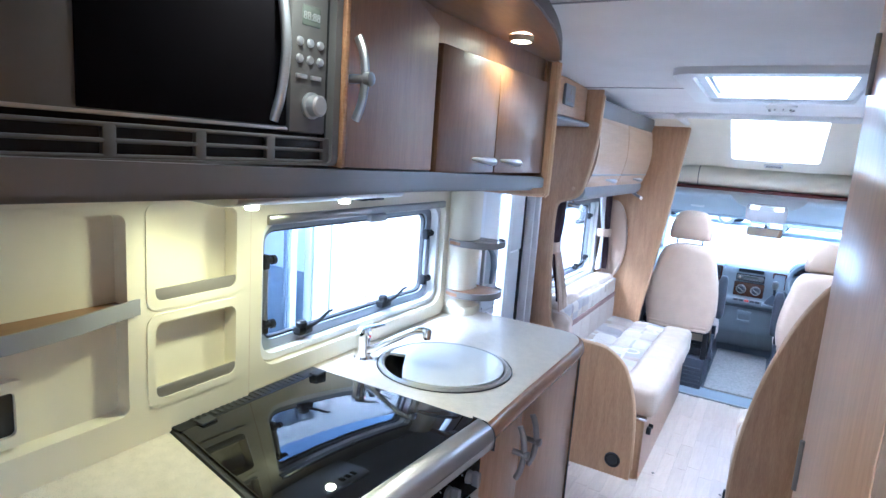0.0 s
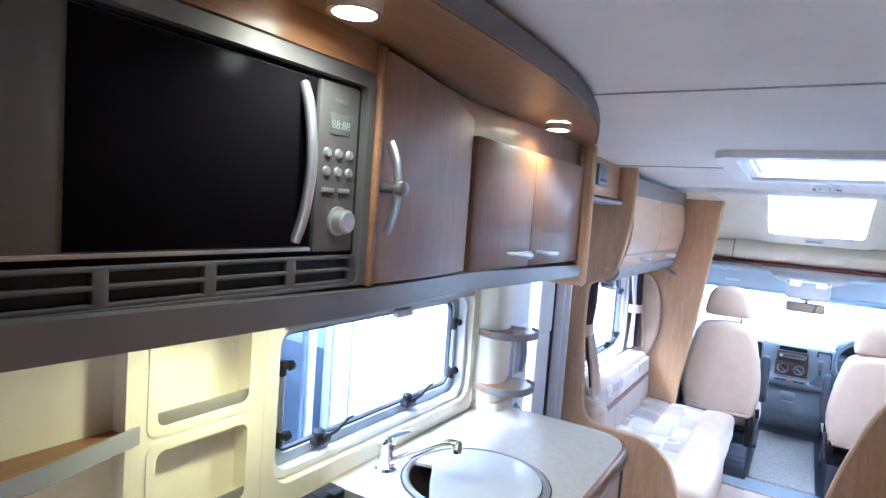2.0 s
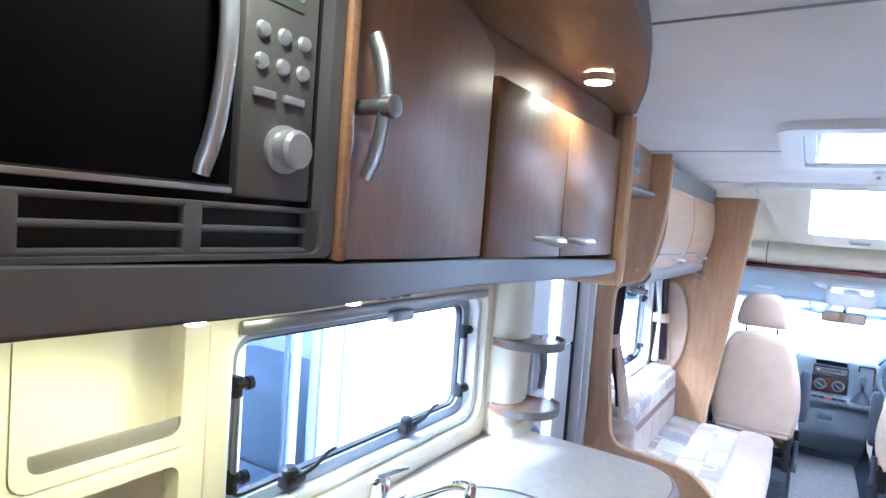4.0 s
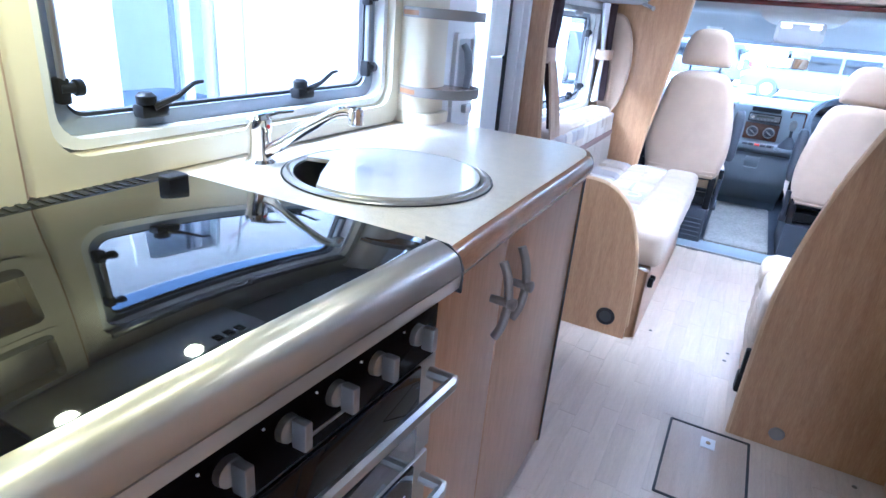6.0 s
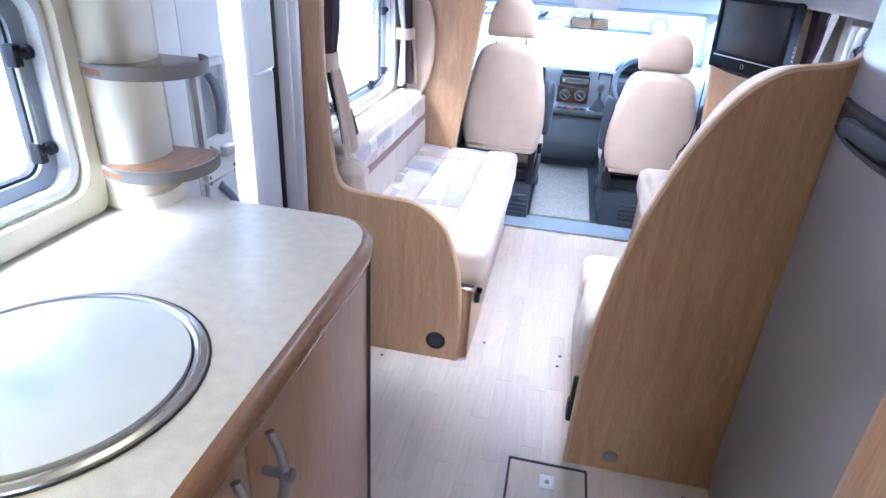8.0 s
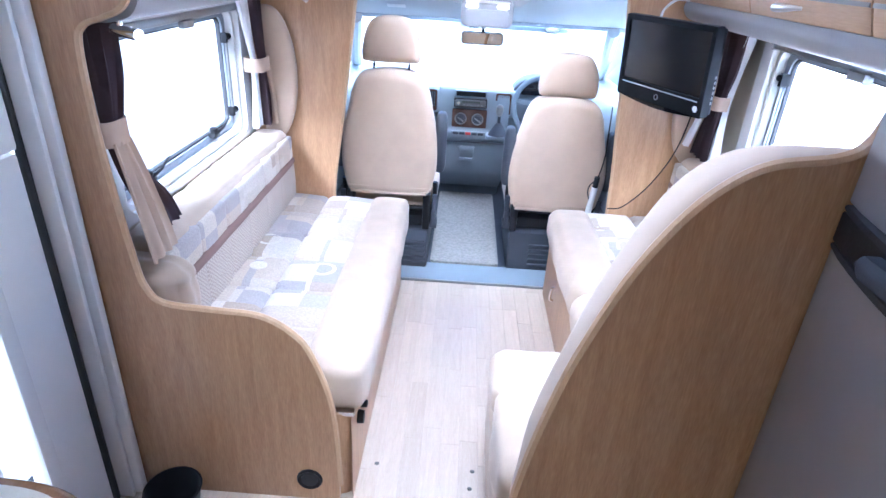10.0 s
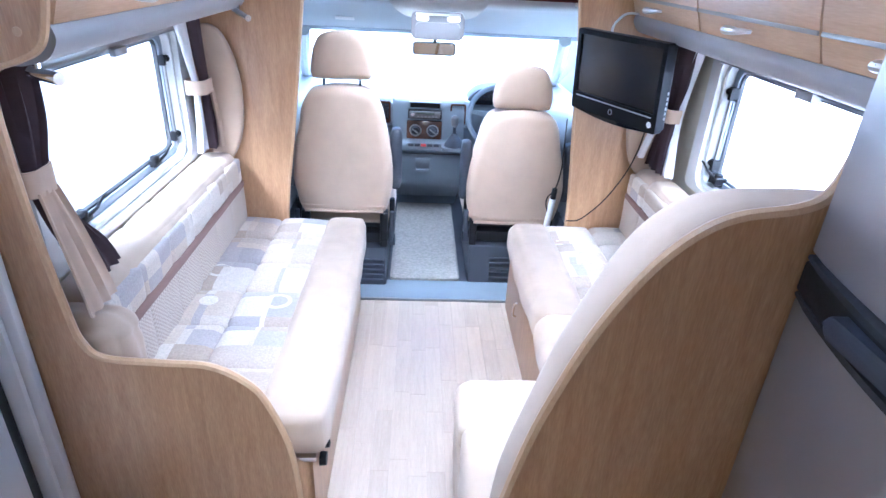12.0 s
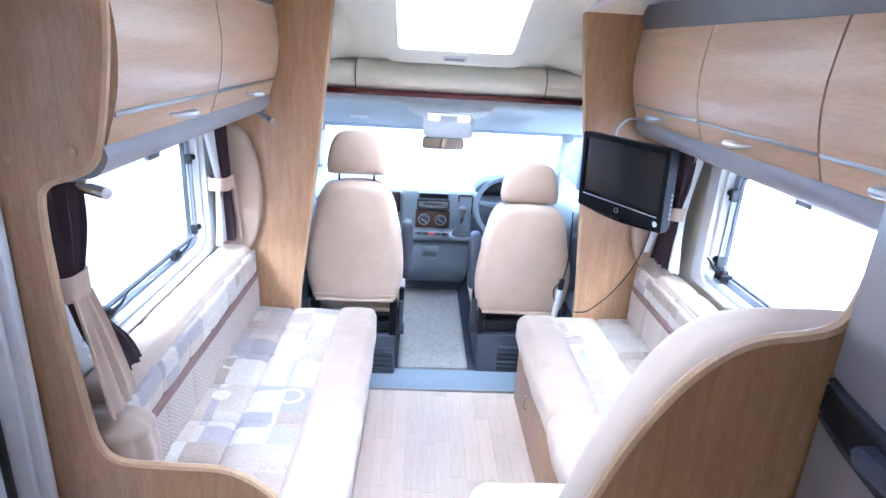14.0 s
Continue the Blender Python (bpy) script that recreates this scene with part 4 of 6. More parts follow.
part("lever", join(tube([(-0.612, 1.654, CT + 0.092), (-0.59, 1.685, CT + 0.101), (-0.573, 1.712, CT + 0.102)], [0.018, 0.013, 0.008], 10, 0.45)), CHROME, tp)
part("lever_mark", lathe([(0.001, 0.002), (0.004, 0.001), (0.004, -0.002)], (-0.584, 1.657, CT + 0.076), "x", 10), RED, tp)
part("spout", tube(spline([(-0.595, 1.660, CT + 0.026), (-0.565, 1.663, CT + 0.044), (-0.505, 1.666, CT + 0.083), (-0.445, 1.669, CT + 0.118), (-0.418, 1.671, CT + 0.128), (-0.400, 1.672, CT + 0.128)], 5), [0.012] * 6 + [0.0105] * 20, 12), CHROME, tp)
part("nozzle", lathe([(0.010, 0.0), (0.013, 0.002), (0.013, 0.024), (0.010, 0.030)], (-0.396, 1.672, CT + 0.106), "z", 16), CHROME, tp)

# ---- cooker ----
ck = thing("cooker", (-0.4, 1.29, 0), "built-in cooker with black glass hob, steel front trim and two ovens", "cooker")


def skew(bm):
    """The cooker's front runs slightly askew to the wall."""
    for v in bm.verts:
        v.co.x -= 0.065 * (1.49 - v.co.y)
    return bm


part("body", box(-0.665, -0.192, 0.958, 1.498, 0.0, CT - 0.03, 0.002), BLACK, ck)
part("hob_rim", prism([(-0.668, 1.048), (-0.668, 1.499), (-0.150, 1.499), (-0.182, 0.936)], "z", CT - 0.03, CT + 0.004, 0.002), RUBBER, ck)
part("hob_glass", prism([(-0.615, 1.046), (-0.615, 1.493), (-0.137, 1.493), (-0.172, 0.946)], "z", CT + 0.004, CT + 0.012, 0.003), BGLASS, ck, "black glass hob lid")
part("vent_bar", box(-0.662, -0.618, 1.045, 1.498, CT + 0.004, CT + 0.010, 0.002), BLACK, ck)
for k in range(21):
    part("vent_rib", box(-0.657, -0.624, 1.09 + k * 0.0165, 1.098 + k * 0.0165, CT + 0.010, CT + 0.0118, 0.0006), RUBBER, ck)
for y in (1.085, 1.445):
    part("lid_hinge", box(-0.628, -0.60, y, y + 0.04, CT + 0.010, CT + 0.017, 0.003), RUBBER, ck)
part("front_trim", skew(prism([(-0.136, CT + 0.013)] + spline([(-0.128, CT + 0.013), (-0.106, CT + 0.004), (-0.097, CT - 0.002), (-0.092, CT - 0.012), (-0.089, CT - 0.026)], 4) + [(-0.15, CT - 0.026)], "y", 0.937, 1.497, 0.001)), STEELW, ck, "brushed steel front trim")
part("trim_lip", skew(prism([(-0.15, CT - 0.0275), (-0.0885, CT - 0.0275), (-0.0905, CT - 0.048), (-0.097, CT - 0.052), (-0.15, CT - 0.052)], "y", 0.937, 1.497, 0.001)), STEELW, ck)
part("trim_end", prism([(-0.150, CT + 0.014), (-0.112, CT + 0.011), (-0.094, CT - 0.002), (-0.086, CT - 0.02), (-0.087, CT - 0.056), (-0.150, CT - 0.058)], "y", 1.4975, 1.4990), RUBBER, ck, "dark end seal")
part("fascia", skew(box(-0.155, -0.120, 0.965, 1.498, 0.786, CT - 0.053, 0.003)), MWGLASS, ck, "black control fascia")
for y in (1.442, 1.354, 1.278, 1.203, 1.128, 1.055):
    kn = part("knob", skew(lathe([(0.0160, 0.0), (0.0150, 0.008), (0.012, 0.011), (0.009, 0.012)], (-0.120, y, 0.843), "x", 22)), KNOB, ck, "steel control knob")
    part("knob_grip", skew(box(-0.108, -0.089, y - 0.0058, y + 0.0058, 0.826, 0.861, 0.0025)), KNOB, kn)
    part("mark", skew(lathe([(0.001, 0.001), (0.0016, 0.0005), (0.0016, -0.001)], (-0.119, y - 0.03, 0.860), "x", 10)), WHITE, ck)
part("badge_strip", skew(box(-0.1205, -0.1185, 1.24, 1.31, 0.806, 0.811, 0.0005)), SILVER, ck)
for z0, z1, hz in ((0.610, 0.783, 0.760), (0.14, 0.600, 0.561)):
    od = part("oven_door", skew(box(-0.150, -0.122, 0.97, 1.508, z0, z1, 0.004)), STEELW, ck, "oven door with steel edges")
    part("door_glass", skew(box(-0.124, -0.118, 0.972, 1.462, z0 + 0.004, z1 - 0.001, 0.002)), BGLASS, od, "dark oven glass")
    part("door_handle", skew(tube([(-0.118, 1.0, hz), (-0.078, 1.0, hz), (-0.076, 1.012, hz), (-0.076, 1.472, hz), (-0.078, 1.484, hz), (-0.118, 1.484, hz)], 0.010, 8)), STEELW, od, "square steel door handle")
part("plinth", box(-0.19, -0.15, 0.97, 1.508, 0.01, 0.13, 0.003), BLACK, ck)
part("warning_label", skew(box(-0.118, -0.1165, 1.37, 1.44, 0.545, 0.557, 0.0005)), WHITE, ck)

# ---- splashback with niches ----
sb = thing("splashback", (XL, 0.9, CT), "cream moulded splashback with two niches behind the worktop", "splashback")
NI = [(1.008, 1.217, 1.243, 1.432), (1.008, 1.217, 1.032, 1.203), (0.50, 0.955, 1.02, 1.432)]
ys = [0.46, 1.256] + [h[i] for h in NI for i in (0, 1)]
zs = [CT + 0.001, 1.462] + [h[i] for h in NI for i in (2, 3)]
part("moulding", panel_grid("x", XL + 0.002, XL + 0.050, ys, zs, NI), CREAM, sb, smooth=0)
for h in NI:
    part("niche_rim", ring(round_rect(h[0] - 0.016, h[1] + 0.016, h[2] - 0.016, h[3] + 0.016, 0.024), round_rect(h[0] + 0.003, h[1] - 0.003, h[2] + 0.003, h[3] - 0.003, 0.018), "x", XL + 0.006, XL + 0.0515, 0.007), CREAM, sb)
    part("niche_back", box(XL + 0.001, XL + 0.012, h[0], h[1], h[2], h[3], 0), CREAM, sb)
for z in (1.242, 1.030):
    part("niche_rail", box(XL + 0.044, XL + 0.049, 1.009, 1.216, z, z + 0.030, 0.001), NRAIL, sb, "grey retaining rail")
part("upright_joint", box(XL + 0.003, XL + 0.046, 1.2565, 1.2612, CT + 0.002, 1.462, 0.001), TAN, sb)
part("socket", join(ring(round_rect(0.685, 0.785, 1.03, 1.15, 0.02), round_rect(0.705, 0.765, 1.05, 1.13, 0.01), "x", XL + 0.012, XL + 0.026, 0.004)), CREAM, sb)
part("socket_face", box(XL + 0.012, XL + 0.018, 0.705, 0.765, 1.05, 1.13, 0.001), RUBBER, sb, "dark socket")
shelf = thing("corner_shelf", (XL + 0.05, 0.75, 1.2), "curved wooden shelf with a grey edging strip on the splashback", "shelf")
SH = spline([(XL + 0.052, 0.975), (-0.628, 0.90), (-0.606, 0.82), (-0.592, 0.72), (-0.588, 0.60), (-0.595, 0.50)], 6)
part("board", prism(SH + [(XL + 0.012, 0.50), (XL + 0.012, 0.952), (XL + 0.050, 0.954)], "z", 1.236, 1.250), KWOOD_Y, shelf)
part("edging", prism([(u + 0.002, v + 0.002) for u, v in SH] + [(u - 0.003, v - 0.003) for u, v in SH[::-1]], "z", 1.228, 1.260), GREYV, shelf, "grey edging strip")

# ---- post with small shelves ----
ps = thing("corner_post", (-0.62, 2.25, CT), "cream corner post with two small rounded shelves on the worktop", "shelf unit")
part("column", prism([(-0.694, 2.266)] + spline([(-0.665, 2.265), (-0.625, 2.272), (-0.600, 2.295), (-0.592, 2.335), (-0.600, 2.385)], 5) + [(-0.694, 2.395)], "z", CT + 0.03, 1.47), CREAM, ps)
part("foot", prism([(-0.694, 2.264)] + spline([(-0.665, 2.262), (-0.612, 2.268), (-0.584, 2.29), (-0.574, 2.335), (-0.584, 2.395)], 5) + [(-0.694, 2.40)], "z", CT + 0.001, CT + 0.032, 0.008), CREAM, ps)
for z in (1.045, 1.243):
    S = spline([(-0.655, 2.235), (-0.60, 2.215), (-0.535, 2.228), (-0.490, 2.268), (-0.476, 2.33), (-0.492, 2.39), (-0.53, 2.42)], 5)
    part("shelf", prism([(-0.66, 2.28)] + S + [(-0.66, 2.42)], "z", z - 0.006, z + 0.006), EDGEK, ps, "small wooden shelf")
    part("shelf_rim", prism([(u + 0.002, v) for u, v in S] + [(u - 0.004, v + 0.003) for u, v in S[::-1]], "z", z - 0.011, z + 0.014), NRAIL, ps, "grey shelf rim")

# ---- overhead kitchen unit ----
kf = lambda y: float(np.interp(y, [0.4, 1.10, 1.58, 2.40], [-0.272, -0.285, -0.362, -0.362]))
bottom = lambda y: 1.545 - 0.022 * (y - 1.1)
oh = thing("kitchen_overhead_unit", (-0.5, 1.4, 1.5), "pear-wood overhead unit with grey lower rail and steel handles", "cabinet")
faceline = [(kf(y) - 0.02, y) for y in np.linspace(1.127, 2.375, 12)]
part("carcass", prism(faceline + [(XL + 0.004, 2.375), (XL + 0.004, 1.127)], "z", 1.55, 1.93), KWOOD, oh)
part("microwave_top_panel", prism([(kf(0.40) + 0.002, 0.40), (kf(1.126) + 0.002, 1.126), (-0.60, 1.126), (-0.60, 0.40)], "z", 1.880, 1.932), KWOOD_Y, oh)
rail = [(kf(y) + 0.014, y) for y in np.linspace(0.40, 2.36, 20)]
part("rail", lean(prism(rail + [(u - 0.06, v) for u, v in rail[::-1]], "z", 1.503, 1.543, 0.010, 3)), RAILM, oh, "satin grey lower rail")
rl2 = [(kf(y) - 0.03, y) for y in np.linspace(0.40, 2.36, 20)]
part("underside", lean(prism(rl2 + [(XL + 0.06, 2.36), (XL + 0.06, 0.40)], "z", 1.490, 1.54, 0.006)), GREYD, oh, "grey underside")
part("end_panel", prism([(XL + 0.004, 1.45)] + spline([(-0.40, 1.448), (-0.355, 1.455), (-0.343, 1.48), (-0.343, 1.80), (-0.345, 1.93)], 4) + [(XL + 0.004, 1.93)], "y", 2.378, 2.40, 0.002), WOOD_V, oh)
part("end_edging", tube([(u, 2.389, v) for u, v in spline([(-0.62, 1.449), (-0.40, 1.448), (-0.355, 1.455), (-0.343, 1.48), (-0.343, 1.80), (-0.345, 1.925)], 4)], 0.0115, 8), EDGE, oh)
TD = []
for y in np.linspace(1.142, 1.572, 10):
    q = (y - 1.142) / 0.43
    TD.append((kf(y) + 0.012 * math.sin(math.pi * q), y, 1.925 - 0.012 * q - 0.03 * q * q))
tdb = bmesh.new()
cols = [[tdb.verts.new((u + off, y, z)) for off, z in ((0, 1.547 - 0.022 * (y - 1.1)), (0, zt), (-0.018, zt), (-0.018, 1.547 - 0.022 * (y - 1.1)))] for u, y, zt in TD]
for a, c in zip(cols, cols[1:]):
    for k in range(4):
        tdb.faces.new((a[k], a[(k + 1) % 4], c[(k + 1) % 4], c[k]))
tdb.faces.new(cols[0])
tdb.faces.new(cols[-1])
bmesh.ops.bevel(tdb, geom=[e for e in tdb.edges if len(e.link_faces) == 2 and e.calc_face_angle(0) > 1.0], offset=0.002, segments=2, affect="EDGES")
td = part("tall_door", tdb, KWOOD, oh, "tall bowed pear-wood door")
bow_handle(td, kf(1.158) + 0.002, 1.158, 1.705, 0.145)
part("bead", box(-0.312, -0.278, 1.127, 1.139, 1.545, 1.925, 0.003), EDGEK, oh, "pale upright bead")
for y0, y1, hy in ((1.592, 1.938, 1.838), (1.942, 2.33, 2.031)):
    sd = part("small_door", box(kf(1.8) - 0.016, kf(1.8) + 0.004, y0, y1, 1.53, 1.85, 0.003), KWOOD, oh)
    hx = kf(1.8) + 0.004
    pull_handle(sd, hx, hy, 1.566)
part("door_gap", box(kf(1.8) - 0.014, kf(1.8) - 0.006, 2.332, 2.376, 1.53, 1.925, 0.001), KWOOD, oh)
PEL = spline([(-0.345, 2.392), (-0.30, 2.26), (-0.235, 2.06), (-0.175, 1.82), (-0.13, 1.55), (-0.115, 1.20), (-0.12, 0.80), (-0.14, 0.40)], 6)
part("pelmet", prism(PEL + [(XL + 0.004, 0.40), (XL + 0.004, 2.392)], "z", 1.932, 1.975, 0.003), KWOOD_Y, oh, "curved wooden pelmet")
part("pelmet_edge", prism([(u + 0.006, v + 0.003) for u, v in PEL] + [(u - 0.004, v - 0.002) for u, v in PEL[::-1]], "z", 1.935, 1.972), GREYD, oh, "dark grey pelmet edge")
DL = ((-0.198, 0.965), (-0.30, 1.93))
for x, y in DL:
    dl = thing("downlight", (x, y, 1.93), "small round lit downlight with a glass collar in the pelmet", "ceiling light", "kitchen downlights")
    part("collar", lathe([(0.028, -0.018), (0.036, -0.018), (0.037, -0.002), (0.030, 0.0), (0.028, -0.018)], (x, y, 1.93), "z", 28, False), BRASSL, dl, "pale gold collar")
    part("lens", lathe([(0.001, -0.014), (0.028, -0.014), (0.028, -0.004), (0.001, -0.003)], (x, y, 1.93), "z", 24), LED, dl, "lit lens")
    lamp = new("downlight_lamp", bpy.data.lights.new("downlight_lamp", "SPOT"))
    lamp.data.energy, lamp.data.color, lamp.data.spot_size, lamp.data.spot_blend, lamp.data.shadow_soft_size = 0.55, (1.0, 0.86, 0.54), radians(150), 0.6, 0.02
    lamp.matrix_world = look((x, y, 1.905), (x - 0.03, y, 1.0))

# ---- under-cabinet lamp unit ----
ul = thing("under_cabinet_lamp", (-0.58, 1.55, 1.45), "grey lamp bar with lit spots and switches under the overhead unit", "lamp")
part("housing", prism([(-0.66, 1.492)] + spline([(-0.52, 1.492), (-0.49, 1.485), (-0.478, 1.468), (-0.49, 1.455), (-0.53, 1.450)], 4) + [(-0.66, 1.452)], "y", 1.07, 1.64, 0.004), SILVERW, ul)
part("housing_stripe", prism([(-0.50, 1.483), (-0.477, 1.477), (-0.479, 1.468), (-0.50, 1.464)], "y", 1.08, 1.63), SILVER, ul)
for k in range(3):
    part("switch", box(-0.535, -0.505, 1.49 + k * 0.035, 1.512 + k * 0.035, 1.446, 1.4535, 0.002), BLACK, ul)
for y in (1.13, 1.42):
    part("spot", lathe([(0.001, -0.006), (0.012, -0.006), (0.014, 0.0), (0.012, 0.002)], (-0.508, y, 1.450), "z", 22), LED, ul, "lit warm spot")
    lamp = new("under_cabinet_lamp_light", bpy.data.lights.new("under_cabinet_lamp_light", "SPOT"))
    lamp.data.energy, lamp.data.color, lamp.data.spot_size, lamp.data.spot_blend, lamp.data.shadow_soft_size = 0.78, (1.0, 0.81, 0.34), radians(154), 0.8, 0.02
    lamp.matrix_world = look((-0.508, y, 1.438), (-0.53, y - 0.20, 1.0))

# ---- microwave ----
mw = thing("microwave", (-0.45, 0.85, 1.54), "built-in steel microwave with dark glass door and curved handle", "microwave")
MX = -0.305
part("frame", ring(round_rect(0.46, 1.124, 1.549, 1.878, 0.012), round_rect(0.50, 1.108, 1.553, 1.856, 0.01), "x", MX - 0.012, MX + 0.02, 0.007), STEEL, mw)
part("frame_inner", ring(round_rect(0.498, 1.110, 1.551, 1.860, 0.01), round_rect(0.506, 1.104, 1.559, 1.852, 0.008), "x", MX - 0.03, MX + 0.004), BLACK, mw)
part("body", box(-0.58, MX - 0.012, 0.50, 1.108, 1.555, 1.858, 0.004), BLACK, mw)
dm = part("door", box(MX - 0.014, MX + 0.006, 0.514, 1.012, 1.604, 1.850, 0.004), STEEL, mw, "steel-edged door")
part("door_glass", box(MX + 0.004, MX + 0.0085, 0.682, 1.008, 1.611, 1.847, 0.001), MWGLASS, dm, "dark glass")
part("door_bead", box(MX + 0.004, MX + 0.010, 0.516, 1.010, 1.604, 1.609, 0.001), STEELW, dm)
part("door_handle", tube(spline([(MX + 0.008, 0.982, 1.836), (MX + 0.020, 0.984, 1.80), (MX + 0.028, 0.985, 1.73), (MX + 0.020, 0.984, 1.66), (MX + 0.008, 0.980, 1.618)], 6), 0.0078, 12), HANDLE, dm, "curved steel handle")
cpn = part("control_panel", box(MX - 0.012, MX + 0.010, 1.014, 1.098, 1.602, 1.850, 0.003), STEEL, mw)
part("display", box(MX + 0.0095, MX + 0.0115, 1.036, 1.078, 1.775, 1.806, 0.001), DISPLAY, cpn, "grey digital display")
part("brand_bar", box(MX + 0.0095, MX + 0.0108, 1.042, 1.072, 1.822, 1.828, 0.0002), GREYD, cpn)
for r in range(2):
    for c in range(3):
        part("button", lathe([(0.001, 0.005), (0.006, 0.004), (0.0075, 0.0)], (MX + 0.010, 1.032 + c * 0.024, 1.748 - r * 0.027), "x", 14), SILVERW, cpn, "round silver button")
for c in range(2):
    part("key", box(MX + 0.010, MX + 0.014, 1.024 + c * 0.034, 1.048 + c * 0.034, 1.690, 1.697, 0.001), SILVERW, cpn)
part("dial", lathe([(0.022, 0.0), (0.022, 0.004), (0.018, 0.006), (0.0175, 0.02), (0.014, 0.023), (0.001, 0.023)], (MX + 0.010, 1.062, 1.648), "x", 28), SILVERW, cpn, "silver dial")
part("vent_panel", box(MX - 0.012, MX + 0.006, 0.50, 1.106, 1.556, 1.594, 0.002), BLACK, mw)
for z in (1.5935, 1.5745, 1.5555):
    part("vent_bar", box(MX + 0.004, MX + 0.014, 0.50, 1.106, z - 0.0028, z + 0.0028, 0.002), STEEL, mw)
for k in range(6):
    y0 = 0.46 + k * 0.128
    part("vent_post", box(MX + 0.004, MX + 0.0142, y0 - 0.009, y0 + 0.009, 1.553, 1.596, 0.003), STEEL, mw)


def digits(text, at, rot, size, material, parent):
    cu = bpy.data.curves.new("writing", "FONT")
    cu.body, cu.size, cu.extrude, cu.align_x = text, size, 0.0003, "CENTER"
    ob = new("writing", cu)
    dg = bpy.context.evaluated_depsgraph_get()
    me = bpy.data.meshes.new_from_object(ob.evaluated_get(dg))
    bpy.data.objects.remove(ob)
    me.materials.append(material)
    me.transform(pose(*at, *rot))
    o = new("writing", me)
    o.parent = parent
    return o


digits("88:88", (MX + 0.0118, 1.057, 1.784), (90, 0, 90), 0.018, SILVERW, cpn)

# ---- wardrobe, fridge and dark curtain ----
wd = thing("wardrobe", (0.95, 0.9, 0), "tall beech-laminate wardrobe with a hinged door", "wardrobe")
zt = ceiling_z(1.74) - 0.004
part("carcass", box(0.549, 1.39, 0.10, 1.775, 0.0, zt, 0.002), WOOD_V, wd)
part("stile", prism([(0.548, 1.664), (0.530, 1.664)] + spline([(0.530, 1.735), (0.532, 1.757), (0.540, 1.772), (0.548, 1.776)], 4), "z", 0.0, zt, 0.001), WOOD_V, wd)
wdd = part("door", box(0.528, 0.548, 0.98, 1.656, 0.06, zt - 0.06, 0.004), WOOD_V, wd)
part("door_edge", box(0.529, 0.534, 1.6565, 1.6635, 0.06, zt - 0.06, 0.001), GREYV, wdd)
for z in (1.0, 1.80, 0.2):
    part("hinge", tube([(0.524, 1.655, z - 0.055), (0.524, 1.655, z + 0.055)], 0.005, 10), NRAIL, wdd, "dull grey hinge")
bow_handle(wdd, 0.528, 1.31, 0.81, 0.16, -1.0)
part("rear_door", box(0.528, 0.548, 0.12, 0.972, 0.06, zt - 0.06, 0.004), WOOD_V, wd)

fr = thing("fridge", (1.1, 2.25, 0), "tall metallic grey fridge with freezer door and black handle band", "fridge")
part("cabinet", box(0.862, 1.39, 1.84, 2.752, 0.08, zt, 0.003), CABD, fr)
part("plinth", box(0.85, 1.39, 1.84, 2.752, 0.0, 0.078, 0.002), WOOD_Y, fr)


def bowed(y0, y1, z0, z1, x, bow, thick):
    pts = [(x - bow * (1 - ((y - (y0 + y1) / 2) / ((y1 - y0) / 2)) ** 2), y) for y in np.linspace(y0, y1, 17)]
    return prism(pts + [(x + thick, y1), (x + thick, y0)], "z", z0, z1, 0.004)


part("lower_door", bowed(2.06, 2.748, 0.09, 1.166, 0.838, 0.035, 0.022), FRIDGE, fr, "metallic grey lower door")
part("upper_door", bowed(2.06, 2.748, 1.241, 1.93, 0.838, 0.035, 0.022), FRIDGE, fr, "metallic grey freezer door")
part("handle_band", bowed(2.06, 2.748, 1.178, 1.228, 0.834, 0.042, 0.026), BLACK, fr, "black handle band")
part("handle_scoop", prism(round_rect(2.40, 2.62, 1.187, 1.219, 0.015), "x", 0.785, 0.83, 0.004), CABD, fr, "dark oval grip")
part("band_display", box(0.780, 0.790, 2.30, 2.37, 1.194, 1.212, 0.002), DISPLAY, fr)
part("band_lip", bowed(2.06, 2.748, 1.167, 1.177, 0.834, 0.050, 0.02), RUBBER, fr)
part("band_lip", bowed(2.06, 2.748, 1.229, 1.239, 0.834, 0.050, 0.02), RUBBER, fr)
part("filler", box(0.855, 0.89, 1.84, 2.055, 0.09, zt, 0.003), WOOD_V, fr)

cu = thing("dark_curtain", (-0.35, 0.46, 0), "dark brown curtain hanging in folds beside the microwave", "curtain")
rows = []
cloth = bmesh.new()
for z in np.linspace(0.04, 1.93, 12):
    edge = -0.036 + 0.12 * max(0.0, z - 1.40)
    line = [(edge - 0.06 * (1 - math.cos(k * 0.03)) - 0.016 + 0.016 * math.cos(k * 0.62 + 0.25 * math.sin(2 * z)) + 0.005 * math.sin(k * 1.5 + z), 0.475 - 0.0065 * k) for k in range(71)]
    rows.append([cloth.verts.new((u + 0.002, v, z)) for u, v in line] + [cloth.verts.new((u - 0.004, v, z)) for u, v in line[::-1]])
for a, c in zip(rows, rows[1:]):
    for k in range(len(a)):
        cloth.faces.new((a[k], a[(k + 1) % len(a)], c[(k + 1) % len(c)], c[k]))
cloth.faces.new(rows[0])
cloth.faces.new(rows[-1])
part("cloth", cloth, BROWN_SHADED, cu, smooth=60)
